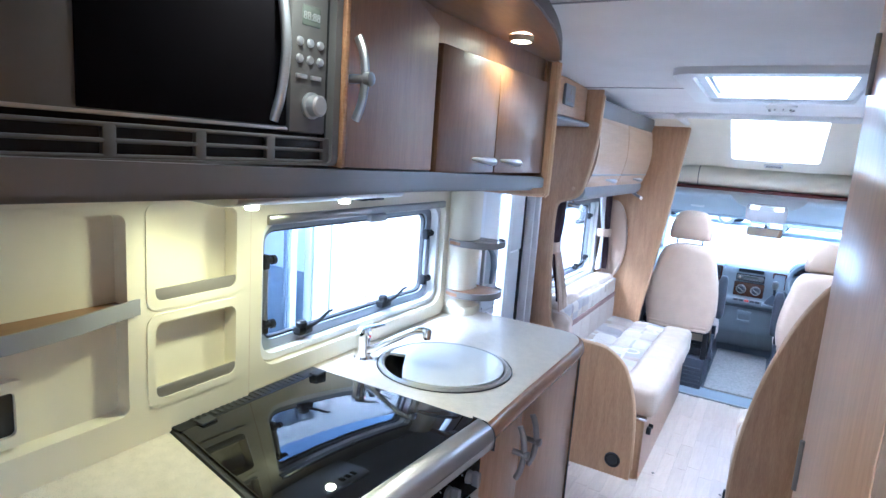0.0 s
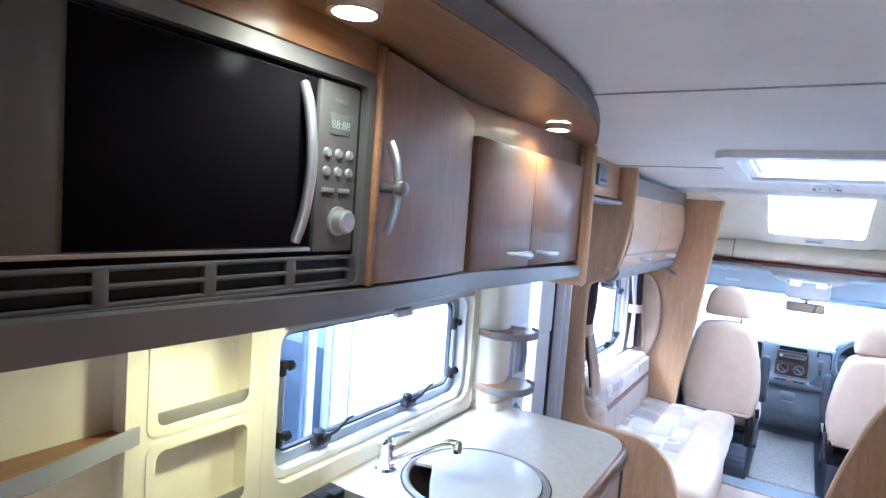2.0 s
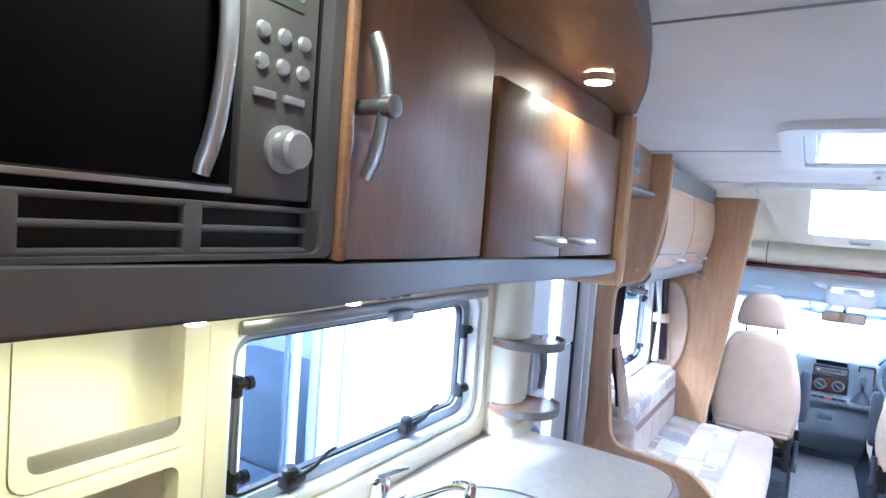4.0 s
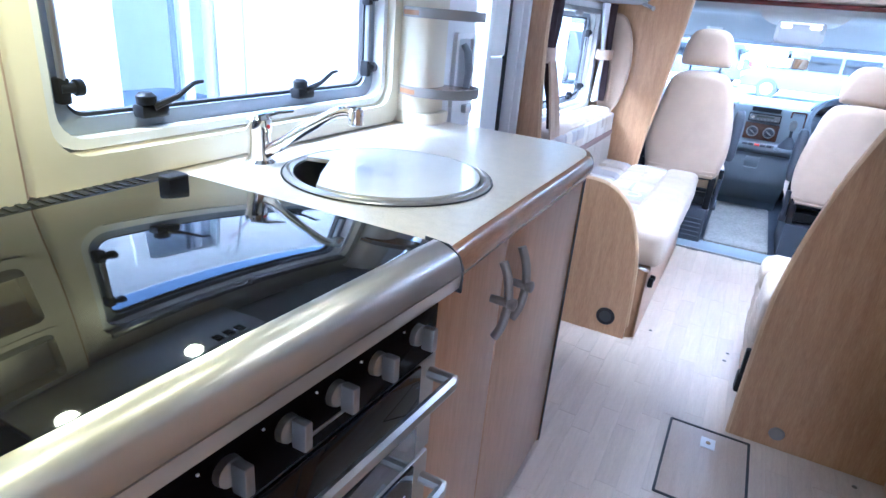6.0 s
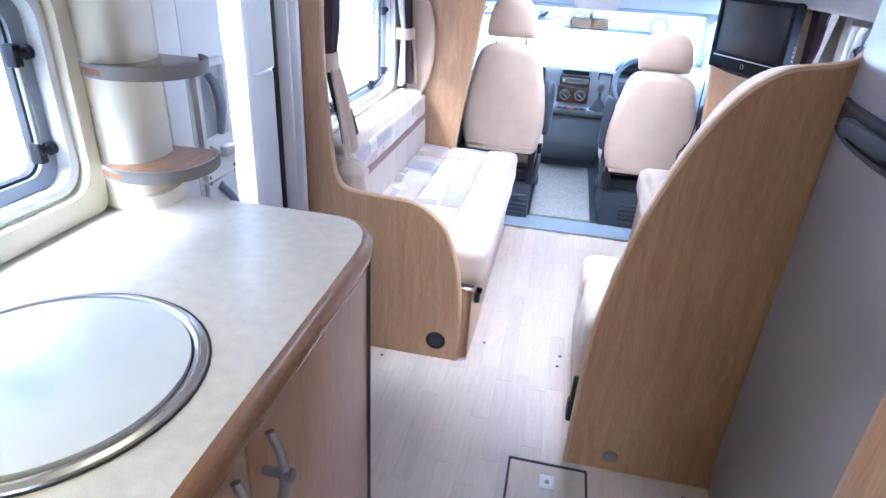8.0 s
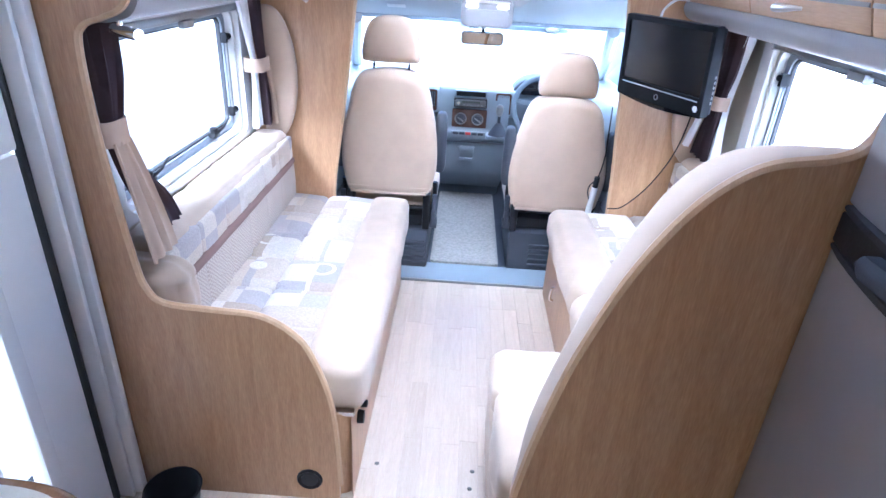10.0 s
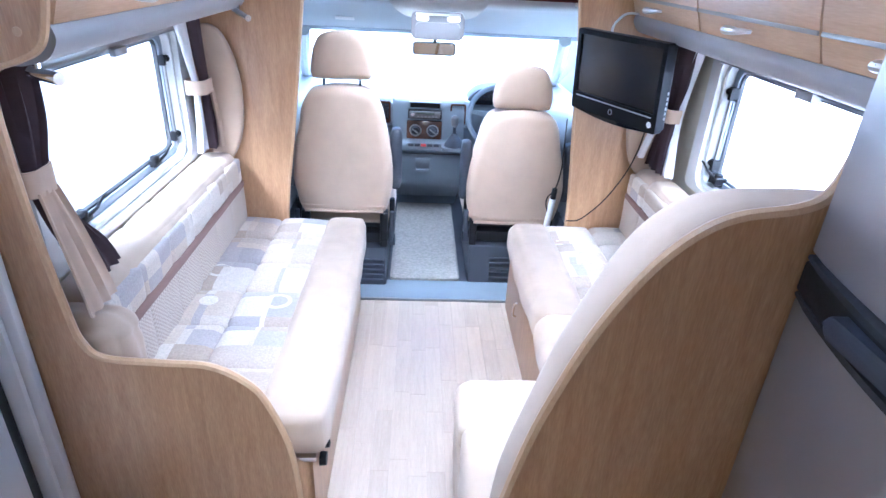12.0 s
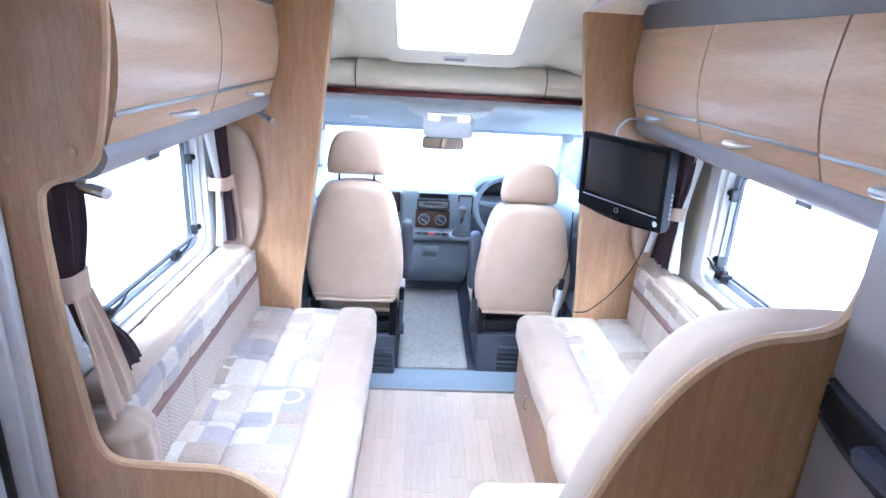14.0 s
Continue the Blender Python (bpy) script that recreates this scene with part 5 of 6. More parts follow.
# ---- cab floor, step and mat ----
tagged(part("cab_floor", box(-0.62, 1.31, 4.603, 6.45, -0.05, -0.002, 0), CABD), "dark cab floor covering", "floor", kind="structure")
stp = thing("cab_step", (0.38, 4.7, 0), "blue-grey step strip between lounge floor and cab", "step")
part("strip", prism([(4.601, -0.002), (4.601, 0.006), (4.62, 0.010), (4.80, 0.006), (4.80, -0.002)], "x", -0.33, 0.99), STEP, stp)
part("strip_edge", box(-0.33, 0.99, 4.594, 4.606, 0.0, 0.012, 0.003), SILVER, stp, "alloy edge")
mt = thing("carpet_mat", (0.32, 5.3, 0), "worn beige carpet mat between the cab seats", "mat")
matb = pad(0.135, 0.509, 4.81, 5.90, -0.004, 0.020, 0.010, 0.0, 40, 0.005)
part("mat_body", matb, CARPET, mt)
part("binding", ring(round_rect(0.130, 0.514, 4.805, 5.905, 0.03), round_rect(0.142, 0.502, 4.817, 5.893, 0.025), "z", 0.0, 0.016, 0.004), CARPET, mt, "bound edge")


# ---- cab seats ----
def xf(bm, m):
    bmesh.ops.transform(bm, matrix=m, verts=bm.verts[:])
    return bm


def cab_seat(cx, y, z0, z1, hz0, hz1, w, arm, label):
    s = thing("armchair_seat", (cx, y + 0.2, 0), label, "seat", "cab seats")
    h = z1 - z0
    half = [(0.0, -0.008), (0.165, 0.0), (0.205, 0.02), (0.228, 0.16), (0.238, 0.32), (0.228, 0.50), (0.200, 0.70), (0.178, 0.86), (0.140, 0.96), (0.07, 0.995), (0.0, 1.0)]
    k = w / 0.476
    rt = [(cx + u * k, z0 + v * h) for u, v in spline(half, 4)]
    lt = [(2 * cx - u, v) for u, v in rt[::-1][1:-1]]
    bk = part("backrest", pillow(rt + lt, "y", y, y + 0.16, 0.05), SUEDE_S, s, "beige suede backrest cover")
    part("cover_hem", tube([(cx + u * k, y + 0.012 + 0.01 * abs(u), z0 + 0.012 + 0.05 * abs(u) ** 2) for u in np.linspace(-0.19, 0.19, 13)], 0.012, 8), SUEDE_S, bk, "gathered hem of the cover")
    part("backrest_seam", tube([(cx + u * k, y + 0.002, z0 + 0.045) for u in np.linspace(-0.20, 0.20, 11)], 0.003, 6), TAN, bk)
    part("back_shell", prism([(cx + (u - cx) * 0.97, z0 - 0.02 + (v - z0) * 0.9) for u, v in rt + lt], "y", y + 0.07, y + 0.13), CABD, s, "dark seat shell")
    hw = 0.5 * w * 0.575
    hh = hz1 - hz0
    hd2 = [(0.0, 0.0), (0.85, 0.02), (0.98, 0.10), (1.0, 0.30), (0.90, 0.65), (0.68, 0.90), (0.35, 0.985), (0.0, 1.0)]
    hr = [(cx + u * hw, hz0 + v * hh) for u, v in spline(hd2, 4)]
    hl = [(2 * cx - u, v) for u, v in hr[::-1][1:-1]]
    hp = part("headrest", pillow(hr + hl, "y", y + 0.03, y + 0.135, 0.04), SUEDE_S, s, "beige suede headrest cover")
    part("headrest_seam", tube([(cx + u * hw * 1.0, y + 0.038, hz0 + 0.03) for u in np.linspace(-0.9, 0.9, 9)], 0.003, 6), TAN, hp)
    for dx in (-0.085, 0.085):
        part("headrest_post", tube([(cx + dx, y + 0.085, z1 - 0.03), (cx + dx, y + 0.085, hz0 + 0.03)], 0.006, 8), BLACK, s)
    part("seat_cushion", pad(cx - 0.24, cx + 0.24, y + 0.10, y + 0.58, 0.30, 0.45, 0.05, 0.012, 12, 0.005), SUEDE_S, s, "beige suede seat cushion")
    for dx in arm:
        a = part("armrest", pad(cx + dx - 0.028, cx + dx + 0.028, y + 0.04, y + 0.12, z0 + 0.12, z0 + 0.43, 0.024, 0.002, 8, 0.001), CABD, s, "dark folded-up armrest")
        part("armrest_pivot", lathe([(0.004, -0.03), (0.028, -0.028), (0.028, 0.028), (0.004, 0.03)], (cx + dx * 0.94, y + 0.09, z0 + 0.15), "x", 14), CABD, a)
    part("slide_frame", join(box(cx - 0.23, cx + 0.23, y + 0.03, y + 0.50, 0.24, 0.30, 0.01), box(cx - 0.22, cx - 0.18, y + 0.02, y + 0.08, 0.22, 0.42, 0.008), box(cx + 0.18, cx + 0.22, y + 0.02, y + 0.08, 0.22, 0.42, 0.008), tube([(cx - 0.2, y + 0.05, 0.335), (cx + 0.2, y + 0.05, 0.335)], 0.012, 8), tube([(cx - 0.2, y + 0.08, 0.275), (cx + 0.2, y + 0.06, 0.265)], 0.015, 8)), BLACK, s, "black slide frame")
    part("plinth", prism([(y - 0.005, 0.0), (y + 0.02, 0.215), (y + 0.06, 0.235), (y + 0.48, 0.235), (y + 0.52, 0.0)], "x", cx - 0.215, cx + 0.215, 0.012), CABD, s, "dark seat plinth")
    for q in range(5):
        part("plinth_rib", box(cx - 0.10, cx + 0.20, y - 0.012 + q * 0.003, y + 0.004 + q * 0.003, 0.03 + q * 0.028, 0.043 + q * 0.028, 0.003), CABD, s)
    for dx in arm:
        g = math.copysign(0.235, dx)
        part("recline_knob", lathe([(0.004, -0.025), (0.03, -0.022), (0.032, 0.022), (0.004, 0.025)], (cx + g, y + 0.06, 0.25), "x", 16), CABD, s)
        part("recline_lever", tube([(cx + g, y + 0.04, 0.25), (cx + g * 1.03, y + 0.03, 0.35), (cx + g * 1.03, y + 0.035, 0.42)], [0.014, 0.012, 0.014], 10), CABD, s)
        part("belt_stalk", tube(spline([(cx + g * 0.96, y + 0.14, 0.30), (cx + g * 1.02, y + 0.10, 0.38), (cx + g * 1.02, y + 0.09, 0.47)], 4), 0.014, 8), BLACK, s)
    return s


cab_seat(-0.102, 4.745, 0.415, 1.042, 1.068, 1.28, 0.492, (0.258, -0.262), "passenger cab seat in a beige suede cover with raised headrest")
cab_seat(0.770, 4.80, 0.350, 0.950, 0.946, 1.158, 0.505, (-0.258, 0.27), "driver's cab seat in a beige suede cover with low headrest")
tl = thing("torch_lamp", (0.955, 4.785, 0.33), "slim white lamp tube with a black cap against the seat", "lamp")
part("tube", tube([(0.945, 4.775, 0.34), (0.962, 4.775, 0.52)], 0.016, 12), WHITE, tl)
part("cap", tube([(0.962, 4.775, 0.52), (0.966, 4.775, 0.575)], 0.014, 12), BLACK, tl)

# ---- dashboard ----
ds = thing("dashboard", (0.35, 5.8, 0), "grey cab dashboard with walnut trims", "dashboard")
part("shell", prism(spline([(5.66, 0.795), (5.63, 0.76), (5.64, 0.66), (5.70, 0.50), (5.85, 0.40)], 4) + [(6.35, 0.40), (6.35, 0.815), (5.75, 0.83)], "x", -0.60, 1.29, 0.004), CAB, ds)
stack = spline([(5.66, 0.835), (5.60, 0.825), (5.575, 0.79), (5.565, 0.62), (5.56, 0.575), (5.535, 0.555), (5.53, 0.52), (5.555, 0.49), (5.57, 0.40), (5.60, 0.29), (5.66, 0.225), (5.80, 0.13), (5.94, 0.06)], 4)
part("console", prism(stack + [(5.95, 0.0), (6.2, 0.0), (6.2, 0.82)], "x", 0.105, 0.545, 0.018, 3), CAB, ds, "grey centre console")
part("side_cheek", prism([(5.66, 0.83), (5.60, 0.815), (5.585, 0.79), (5.59, 0.66), (5.70, 0.62), (5.75, 0.82)], "x", 0.0, 0.11, 0.01), CAB, ds)
part("side_cheek", prism([(5.66, 0.83), (5.60, 0.815), (5.585, 0.79), (5.59, 0.66), (5.70, 0.62), (5.75, 0.82)], "x", 0.47, 0.58, 0.01), CAB, ds)
for x in (0.045, 0.505):
    vt = part("air_vent", ring(round_rect(x - 0.048, x + 0.048, 0.675, 0.805, 0.012), round_rect(x - 0.038, x + 0.038, 0.70, 0.795, 0.006), "y", 5.572, 5.59, 0.002), WALNUT, ds, "walnut-trimmed air vent")
    part("vent_back", box(x - 0.04, x + 0.04, 5.584, 5.588, 0.70, 0.797, 0), BLACK, vt)
    for q in range(6):
        part("vent_fin", box(x - 0.034 + q * 0.0125, x - 0.030 + q * 0.0125, 5.574, 5.586, 0.702, 0.794, 0.001), CABD, vt)
part("pocket", ring(round_rect(0.205, 0.40, 0.772, 0.815, 0.006), round_rect(0.212, 0.393, 0.778, 0.809, 0.004), "y", 5.545, 5.575, 0.002), CAB, ds)
part("pocket_back", box(0.21, 0.396, 5.565, 5.572, 0.776, 0.811, 0), BLACK, ds)
rd = part("radio", box(0.20, 0.405, 5.548, 5.58, 0.712, 0.768, 0.004), BLACK, ds, "car radio")
part("radio_face", box(0.208, 0.397, 5.542, 5.552, 0.718, 0.760, 0.003), GREYD, rd)
part("radio_display", box(0.25, 0.36, 5.540, 5.544, 0.742, 0.754, 0.001), DISPLAY, rd)
part("radio_knob", lathe([(0.002, -0.010), (0.010, -0.009), (0.011, 0.0)], (0.228, 5.542, 0.740), "y", 14), CHROME, rd)
for q in range(6):
    part("radio_key", box(0.255 + q * 0.022, 0.270 + q * 0.022, 5.539, 5.543, 0.724, 0.732, 0.001), SILVER, rd)
hp = part("heater_panel", box(0.192, 0.41, 5.550, 5.575, 0.585, 0.70, 0.008), WALNUT, ds, "walnut heater panel")
for x in (0.247, 0.352):
    part("heater_ring", lathe([(0.036, 0.0), (0.038, -0.006), (0.030, -0.008), (0.030, 0.0), (0.036, 0.0)], (x, 5.550, 0.642), "y", 24, False), SILVER, hp)
    kb = part("heater_knob", lathe([(0.001, -0.022), (0.022, -0.022), (0.025, -0.004), (0.030, 0.0)], (x, 5.548, 0.642), "y", 22), CABD, hp)
    part("heater_grip", xf(box(-0.022, 0.022, -0.034, -0.022, -0.004, 0.004, 0.003), pose(x, 5.548, 0.642, 0, 35, 0)), SILVER, kb)
sw = part("switch_strip", box(0.195, 0.405, 5.530, 5.55, 0.545, 0.565, 0.003), CAB, ds)
for q in range(5):
    part("hazard_switch" if q == 2 else "switch", box(0.205 + q * 0.039, 0.238 + q * 0.039, 5.524, 5.534, 0.546, 0.562, 0.002), RED if q == 2 else CABD, sw)
gb = part("glove_flap", ring(round_rect(0.245, 0.35, 0.37, 0.465, 0.012), round_rect(0.255, 0.34, 0.385, 0.42, 0.008), "y", 5.550, 5.575, 0.004), CAB, ds)
part("glove_pull", box(0.252, 0.343, 5.545, 5.565, 0.425, 0.46, 0.004), CAB, gb)
part("stack_seam", box(0.115, 0.535, 5.538, 5.548, 0.493, 0.497, 0.001), CABD, ds)
gl = part("gear_gaiter", lathe([(0.062, 0.0), (0.055, 0.02), (0.035, 0.05), (0.016, 0.075)], (0.485, 5.50, 0.565), "z", 16), CABD, ds, "gear lever gaiter")
part("gear_plate", prism(round_rect(0.41, 0.56, 5.44, 5.56, 0.03), "z", 0.545, 0.566, 0.004), CAB, ds)
part("gear_lever", tube([(0.485, 5.50, 0.63), (0.482, 5.48, 0.70)], 0.010, 10), CABD, gl)
part("gear_knob", lathe([(0.004, 0.0), (0.018, 0.01), (0.024, 0.035), (0.022, 0.06), (0.01, 0.072)], (0.482, 5.478, 0.685), "z", 16), GREYD, gl)
part("instrument_hood", prism(spline([(0.55, 0.80), (0.60, 0.87), (0.70, 0.905), (0.84, 0.905), (0.94, 0.87), (0.99, 0.80)], 4), "y", 5.62, 5.78, 0.008), CABD, ds, "dark instrument hood")
part("instrument_face", prism(spline([(0.60, 0.80), (0.64, 0.855), (0.72, 0.885), (0.82, 0.885), (0.90, 0.855), (0.94, 0.80)], 4), "y", 5.605, 5.625, 0.003), BGLASS, ds)
st = thing("steering_wheel", (0.75, 5.42, 0.76), "grey three-spoke steering wheel", "steering wheel")
M = pose(0.75, 5.43, 0.765, 62, 0, 0)
part("rim", xf(tube([(0.19 * math.cos(radians(a)), 0.19 * math.sin(radians(a)), 0) for a in range(0, 361, 10)], 0.015, 10), M), CAB, st)
part("hub", xf(lathe([(0.02, -0.05), (0.065, -0.03), (0.07, 0.0), (0.05, 0.015), (0.001, 0.018)], (0, 0, 0), "z", 20), M), CAB, st)
for a in (10, 170, 270):
    part("spoke", xf(tube([(0.05 * math.cos(radians(a)), 0.05 * math.sin(radians(a)), 0), (0.18 * math.cos(radians(a)), 0.18 * math.sin(radians(a)), 0)], [0.024, 0.014], 8, 0.5), M), CAB, st)
part("column", tube([(0.75, 5.45, 0.75), (0.75, 5.68, 0.66)], 0.045, 12), CABD, st)
part("grab_handle", tube(spline([(-0.42, 5.62, 0.74), (-0.42, 5.58, 0.73), (-0.3, 5.58, 0.70), (-0.28, 5.62, 0.70)], 4), 0.012, 8), CABD, ds)

# ---- cab shell ----
CL, CR = -0.60, 1.29
CW = (4.95, 5.75, 0.70, 1.20)
for nm, x, s in (("cab_wall_left", CL, -1), ("cab_wall_right", CR, 1)):
    tagged(part(nm, panel_grid("x", x, x + s * 0.05, [4.584, 6.45, CW[0], CW[1]], [-0.05, 2.15, CW[2], CW[3]], [CW]), CAB), "grey cab door side with a window opening", "wall", kind="structure")
    cd = thing("cab_door_trim", (x, 5.3, 0.4), "grey moulded cab door trim with dark window frame", "door trim", "cab door trims")
    part("window_surround", ring(round_rect(CW[0] - 0.04, CW[1] + 0.04, CW[2] - 0.04, CW[3] + 0.04, 0.06), round_rect(CW[0] + 0.01, CW[1] - 0.01, CW[2] + 0.01, CW[3] - 0.01, 0.05), "x", x - s * 0.03, x + s * 0.02, 0.008), CABD, cd)
    part("armrest", pad(x - s * 0.08 if s > 0 else x, x if s > 0 else x - s * 0.08, 4.9, 5.6, 0.52, 0.60, 0.03, 0.004, 8, 0.001), CABD, cd)
    part("pane", box(x + s * 0.02, x + s * 0.024, CW[0], CW[1], CW[2], CW[3], 0), TINT, cd).visible_shadow = False
    part("seat_belt", box(x - s * 0.035, x - s * 0.03, 4.80, 4.85, 0.3, 1.2, 0.001), CABD, cd, "dark seat belt strap")
    part("pillar_trim", tube([(x - s * 0.22, 5.42, 1.215), (x - s * 0.14, 5.85, 1.01), (x - s * 0.06, 6.33, 0.80)], 0.036, 10), CABL, cd, "pale windscreen pillar trim")
ws = thing("windscreen", (0.345, 5.9, 0.8), "wide sloping cab windscreen", "windscreen", kind="structure")
part("pane", prism([(5.44, 1.235), (6.40, 0.80), (6.405, 0.806), (5.445, 1.241)], "x", CL, CR), TINT, ws).visible_shadow = False
part("top_band", prism([(5.425, 1.232), (5.475, 1.210), (5.478, 1.218), (5.43, 1.242)], "x", CL + 0.03, CR - 0.03), SASH, ws)
part("cowl", prism([(6.30, 0.78), (6.45, 0.76), (6.45, 0.0), (6.40, 0.0), (6.35, 0.78)], "x", CL, CR), CABD, ws)
bonnet = thing("bonnet", (0.345, 6.8, 0.5), "white sloping bonnet seen through the windscreen", "bonnet")
part("panel", prism(spline([(6.46, 0.70), (6.8, 0.56), (7.1, 0.36), (7.2, 0.10)], 4) + [(7.2, -0.2), (6.46, -0.2)], "x", -0.55, 1.24, 0.03), BODY, bonnet)
part("wiper_cowl", box(-0.5, 1.2, 6.46, 6.52, 0.70, 0.73, 0.01), CABD, bonnet)
hl = thing("cab_headliner", (0.345, 5.2, 1.3), "pale grey moulded cab headliner above the windscreen", "headliner")
part("moulding", prism(spline([(5.055, 1.432), (5.06, 1.405), (5.10, 1.385), (5.18, 1.375), (5.24, 1.345), (5.33, 1.285), (5.44, 1.228)], 5) + [(5.47, 1.25), (5.30, 1.46), (5.055, 1.46)], "x", CL, CR, 0.004), CABL, hl)
part("centre_swell", prism(spline([(0.09, 1.44), (0.115, 1.39), (0.17, 1.345), (0.26, 1.328), (0.43, 1.328), (0.52, 1.345), (0.575, 1.39), (0.60, 1.44)], 4), "y", 5.06, 5.30, 0.012), CABL, hl)
part("label_sticker", xf(box(-0.05, 0.05, -0.001, 0.001, -0.016, 0.016, 0), pose(-0.14, 5.312, 1.29, 58, 0, 0)), WHITE, hl)
cl2 = thing("cab_light", (0.345, 5.12, 1.3), "grey overhead console with two lit reading lamps", "ceiling light")
part("housing", prism(round_rect(0.215, 0.475, 1.235, 1.362, 0.025), "y", 5.04, 5.22, 0.012), GREYV, cl2)
part("lower_lid", prism(round_rect(0.235, 0.455, 1.24, 1.315, 0.02), "y", 5.025, 5.05, 0.008), GREYV, cl2)
part("strip", box(0.235, 0.455, 5.030, 5.042, 1.345, 1.358, 0.003), WHITE, cl2)
for x in (0.268, 0.422):
    part("reading_lamp", prism(round_rect(x - 0.03, x + 0.03, 1.322, 1.342, 0.009), "y", 5.028, 5.045, 0.003), CABLED, cl2, "lit reading lamp")
rv = thing("rear_view_mirror", (0.348, 5.65, 1.15), "dark rear-view mirror hanging on the windscreen", "mirror")
part("housing", prism(round_rect(0.216, 0.474, 1.072, 1.150, 0.02), "y", 5.65, 5.68, 0.006), BLACK, rv)
part("mirror_face", prism(round_rect(0.223, 0.467, 1.079, 1.143, 0.016), "y", 5.646, 5.651), MIRROR, rv)
part("stem", tube([(0.348, 5.672, 1.145), (0.348, 5.66, 1.165), (0.348, 5.62, 1.185)], [0.012, 0.010, 0.016], 10), BLACK, rv)

# ---- low-profile nose over the cab ----
tagged(part("nose_ceiling_left", box(XL - 0.05, -0.19, 4.06, 4.60, ceiling_z(4.3), 2.12, 0), CEIL), "white ceiling beside the cab opening", "ceiling", kind="structure")
tagged(part("nose_ceiling_right", box(0.875, XR + 0.05, 4.06, 4.60, ceiling_z(4.3), 2.12, 0), CEIL), "white ceiling beside the cab opening", "ceiling", kind="structure")
ns = thing("cab_nose_lining", (0.345, 4.8, 1.5), "cream moulded nose lining over the cab with a sloping roof window", "lining")
A, B = Vector((0, 4.02, 2.115)), Vector((0, 4.985, 1.635))
ln = (B - A).length
ang = math.degrees(math.atan2(B.z - A.z, B.y - A.y))
M = pose(0.345, A.y, A.z, ang, 0, 0)
WIN = (-0.262, 0.262, 0.32, 0.865)
part("slope", xf(panel_grid("z", 0.0, 0.03, [-0.95, 0.95, WIN[0], WIN[1]], [0.0, ln + 0.16, WIN[2], WIN[3]], [WIN]), M), NOSE, ns)


def tub(k, top):
    """An outline like a rounded tub, wide towards the ceiling and narrow at its foot."""
    half = spline([(0.56 * k, top), (0.525 * k, top + 0.30), (0.46 * k, 0.66), (0.405 * k, 0.86), (0.36 * k, 0.985), (0.30 * k, 1.04), (0.15 * k, 1.048)], 4)
    return [(u, v) for u, v in half] + [(-u, v) for u, v in half[::-1]]


part("moulded_tub", xf(ring(resample(tub(1.0, 0.06), 60), resample(round_rect(WIN[0] - 0.045, WIN[1] + 0.045, WIN[2] - 0.05, WIN[3] + 0.045, 0.05, 8), 60), "z", -0.045, -0.001, 0.020), M), NOSE, ns, "cream moulded tub round the roof window")
fr2 = part("window_frame", xf(ring(round_rect(-0.318, 0.318, 0.27, 0.995, 0.05), round_rect(-0.256, 0.256, 0.335, 0.86, 0.03), "z", -0.078, 0.012, 0.024), M), NOSE, ns, "cream frame of the roof window")
part("window_pane", xf(box(-0.29, 0.29, 0.30, 0.89, 0.02, 0.024, 0), M), CLEAR, fr2).visible_shadow = False
for v, w in ((0.80, 0.005), (0.845, 0.004)):
    part("blind_rail", xf(box(-0.268, 0.268, v, v + w, -0.004, 0.004, 0.001), M), SILVER, fr2)
part("window_latch", xf(box(-0.055, 0.055, 0.905, 0.945, -0.086, -0.072, 0.004), M), WHITE, fr2)
for q in range(3):
    part("latch_rib", xf(box(-0.045, 0.045, 0.912 + q * 0.010, 0.917 + q * 0.010, -0.0875, -0.085, 0.0005), M), GREYV, fr2)
for s, nm in ((-1, "side_cove"), (1, "side_cove")):
    cb = bmesh.new()
    rows = []
    for q in range(9):
        u = q / 8
        y = A.y + (B.y - A.y) * u + 0.03
        zt2 = A.z + (B.z - A.z) * u
        inner, outer = 0.345 + s * 0.39, 0.345 + s * (0.525 + (0.135 * (y - 4.585) / 0.43 if y > 4.585 else 0))
        low = ceiling_z(y) + 0.004 if y < 4.585 else 1.885 - 0.72 * (y - 4.585)
        rows.append([cb.verts.new((inner + (outer - inner) * w, y, zt2 - 0.012 + (low - zt2) * (w ** 2.2))) for w in np.linspace(0, 1, 8)])
    for a, c in zip(rows, rows[1:]):
        for k in range(7):
            cb.faces.new((a[k], a[k + 1], c[k + 1], c[k]))
    part(nm, cb, NOSE, ns, smooth=80)
    xs = 0.345 + s * 0.665
    part("side_panel", prism([(4.582, 1.40), (5.09, 1.42), (5.09, 1.56), (4.98, 1.64), (4.582, 1.90)], "x", xs, xs + s * 0.03, 0.003), NOSE, ns)
    part("panel_seam", box(xs - s * 0.003, xs + s * 0.003, 4.60, 4.80, 1.70, 1.704, 0.001), TAN, ns)
    part("panel_stud", lathe([(0.001, -0.006), (0.010, -0.004), (0.011, 0.004)], (xs, 4.72, 1.52), "x", 12), SILVER, ns)
part("front_panel", prism(spline([(5.04, 1.462), (5.005, 1.476), (4.984, 1.51), (4.987, 1.55), (5.015, 1.585), (5.07, 1.605), (5.075, 1.632)], 5) + [(5.2, 1.632), (5.2, 1.462)], "x", -0.34, 1.03), NOSE, ns)
part("front_locker_lid", prism(spline([(5.03, 1.462), (4.995, 1.475), (4.972, 1.51), (4.975, 1.55), (5.005, 1.59), (5.06, 1.612)], 5) + [(5.08, 1.61), (5.08, 1.462)], "x", -0.125, 0.815, 0.010), NOSE, ns, "cream bowed locker lid")
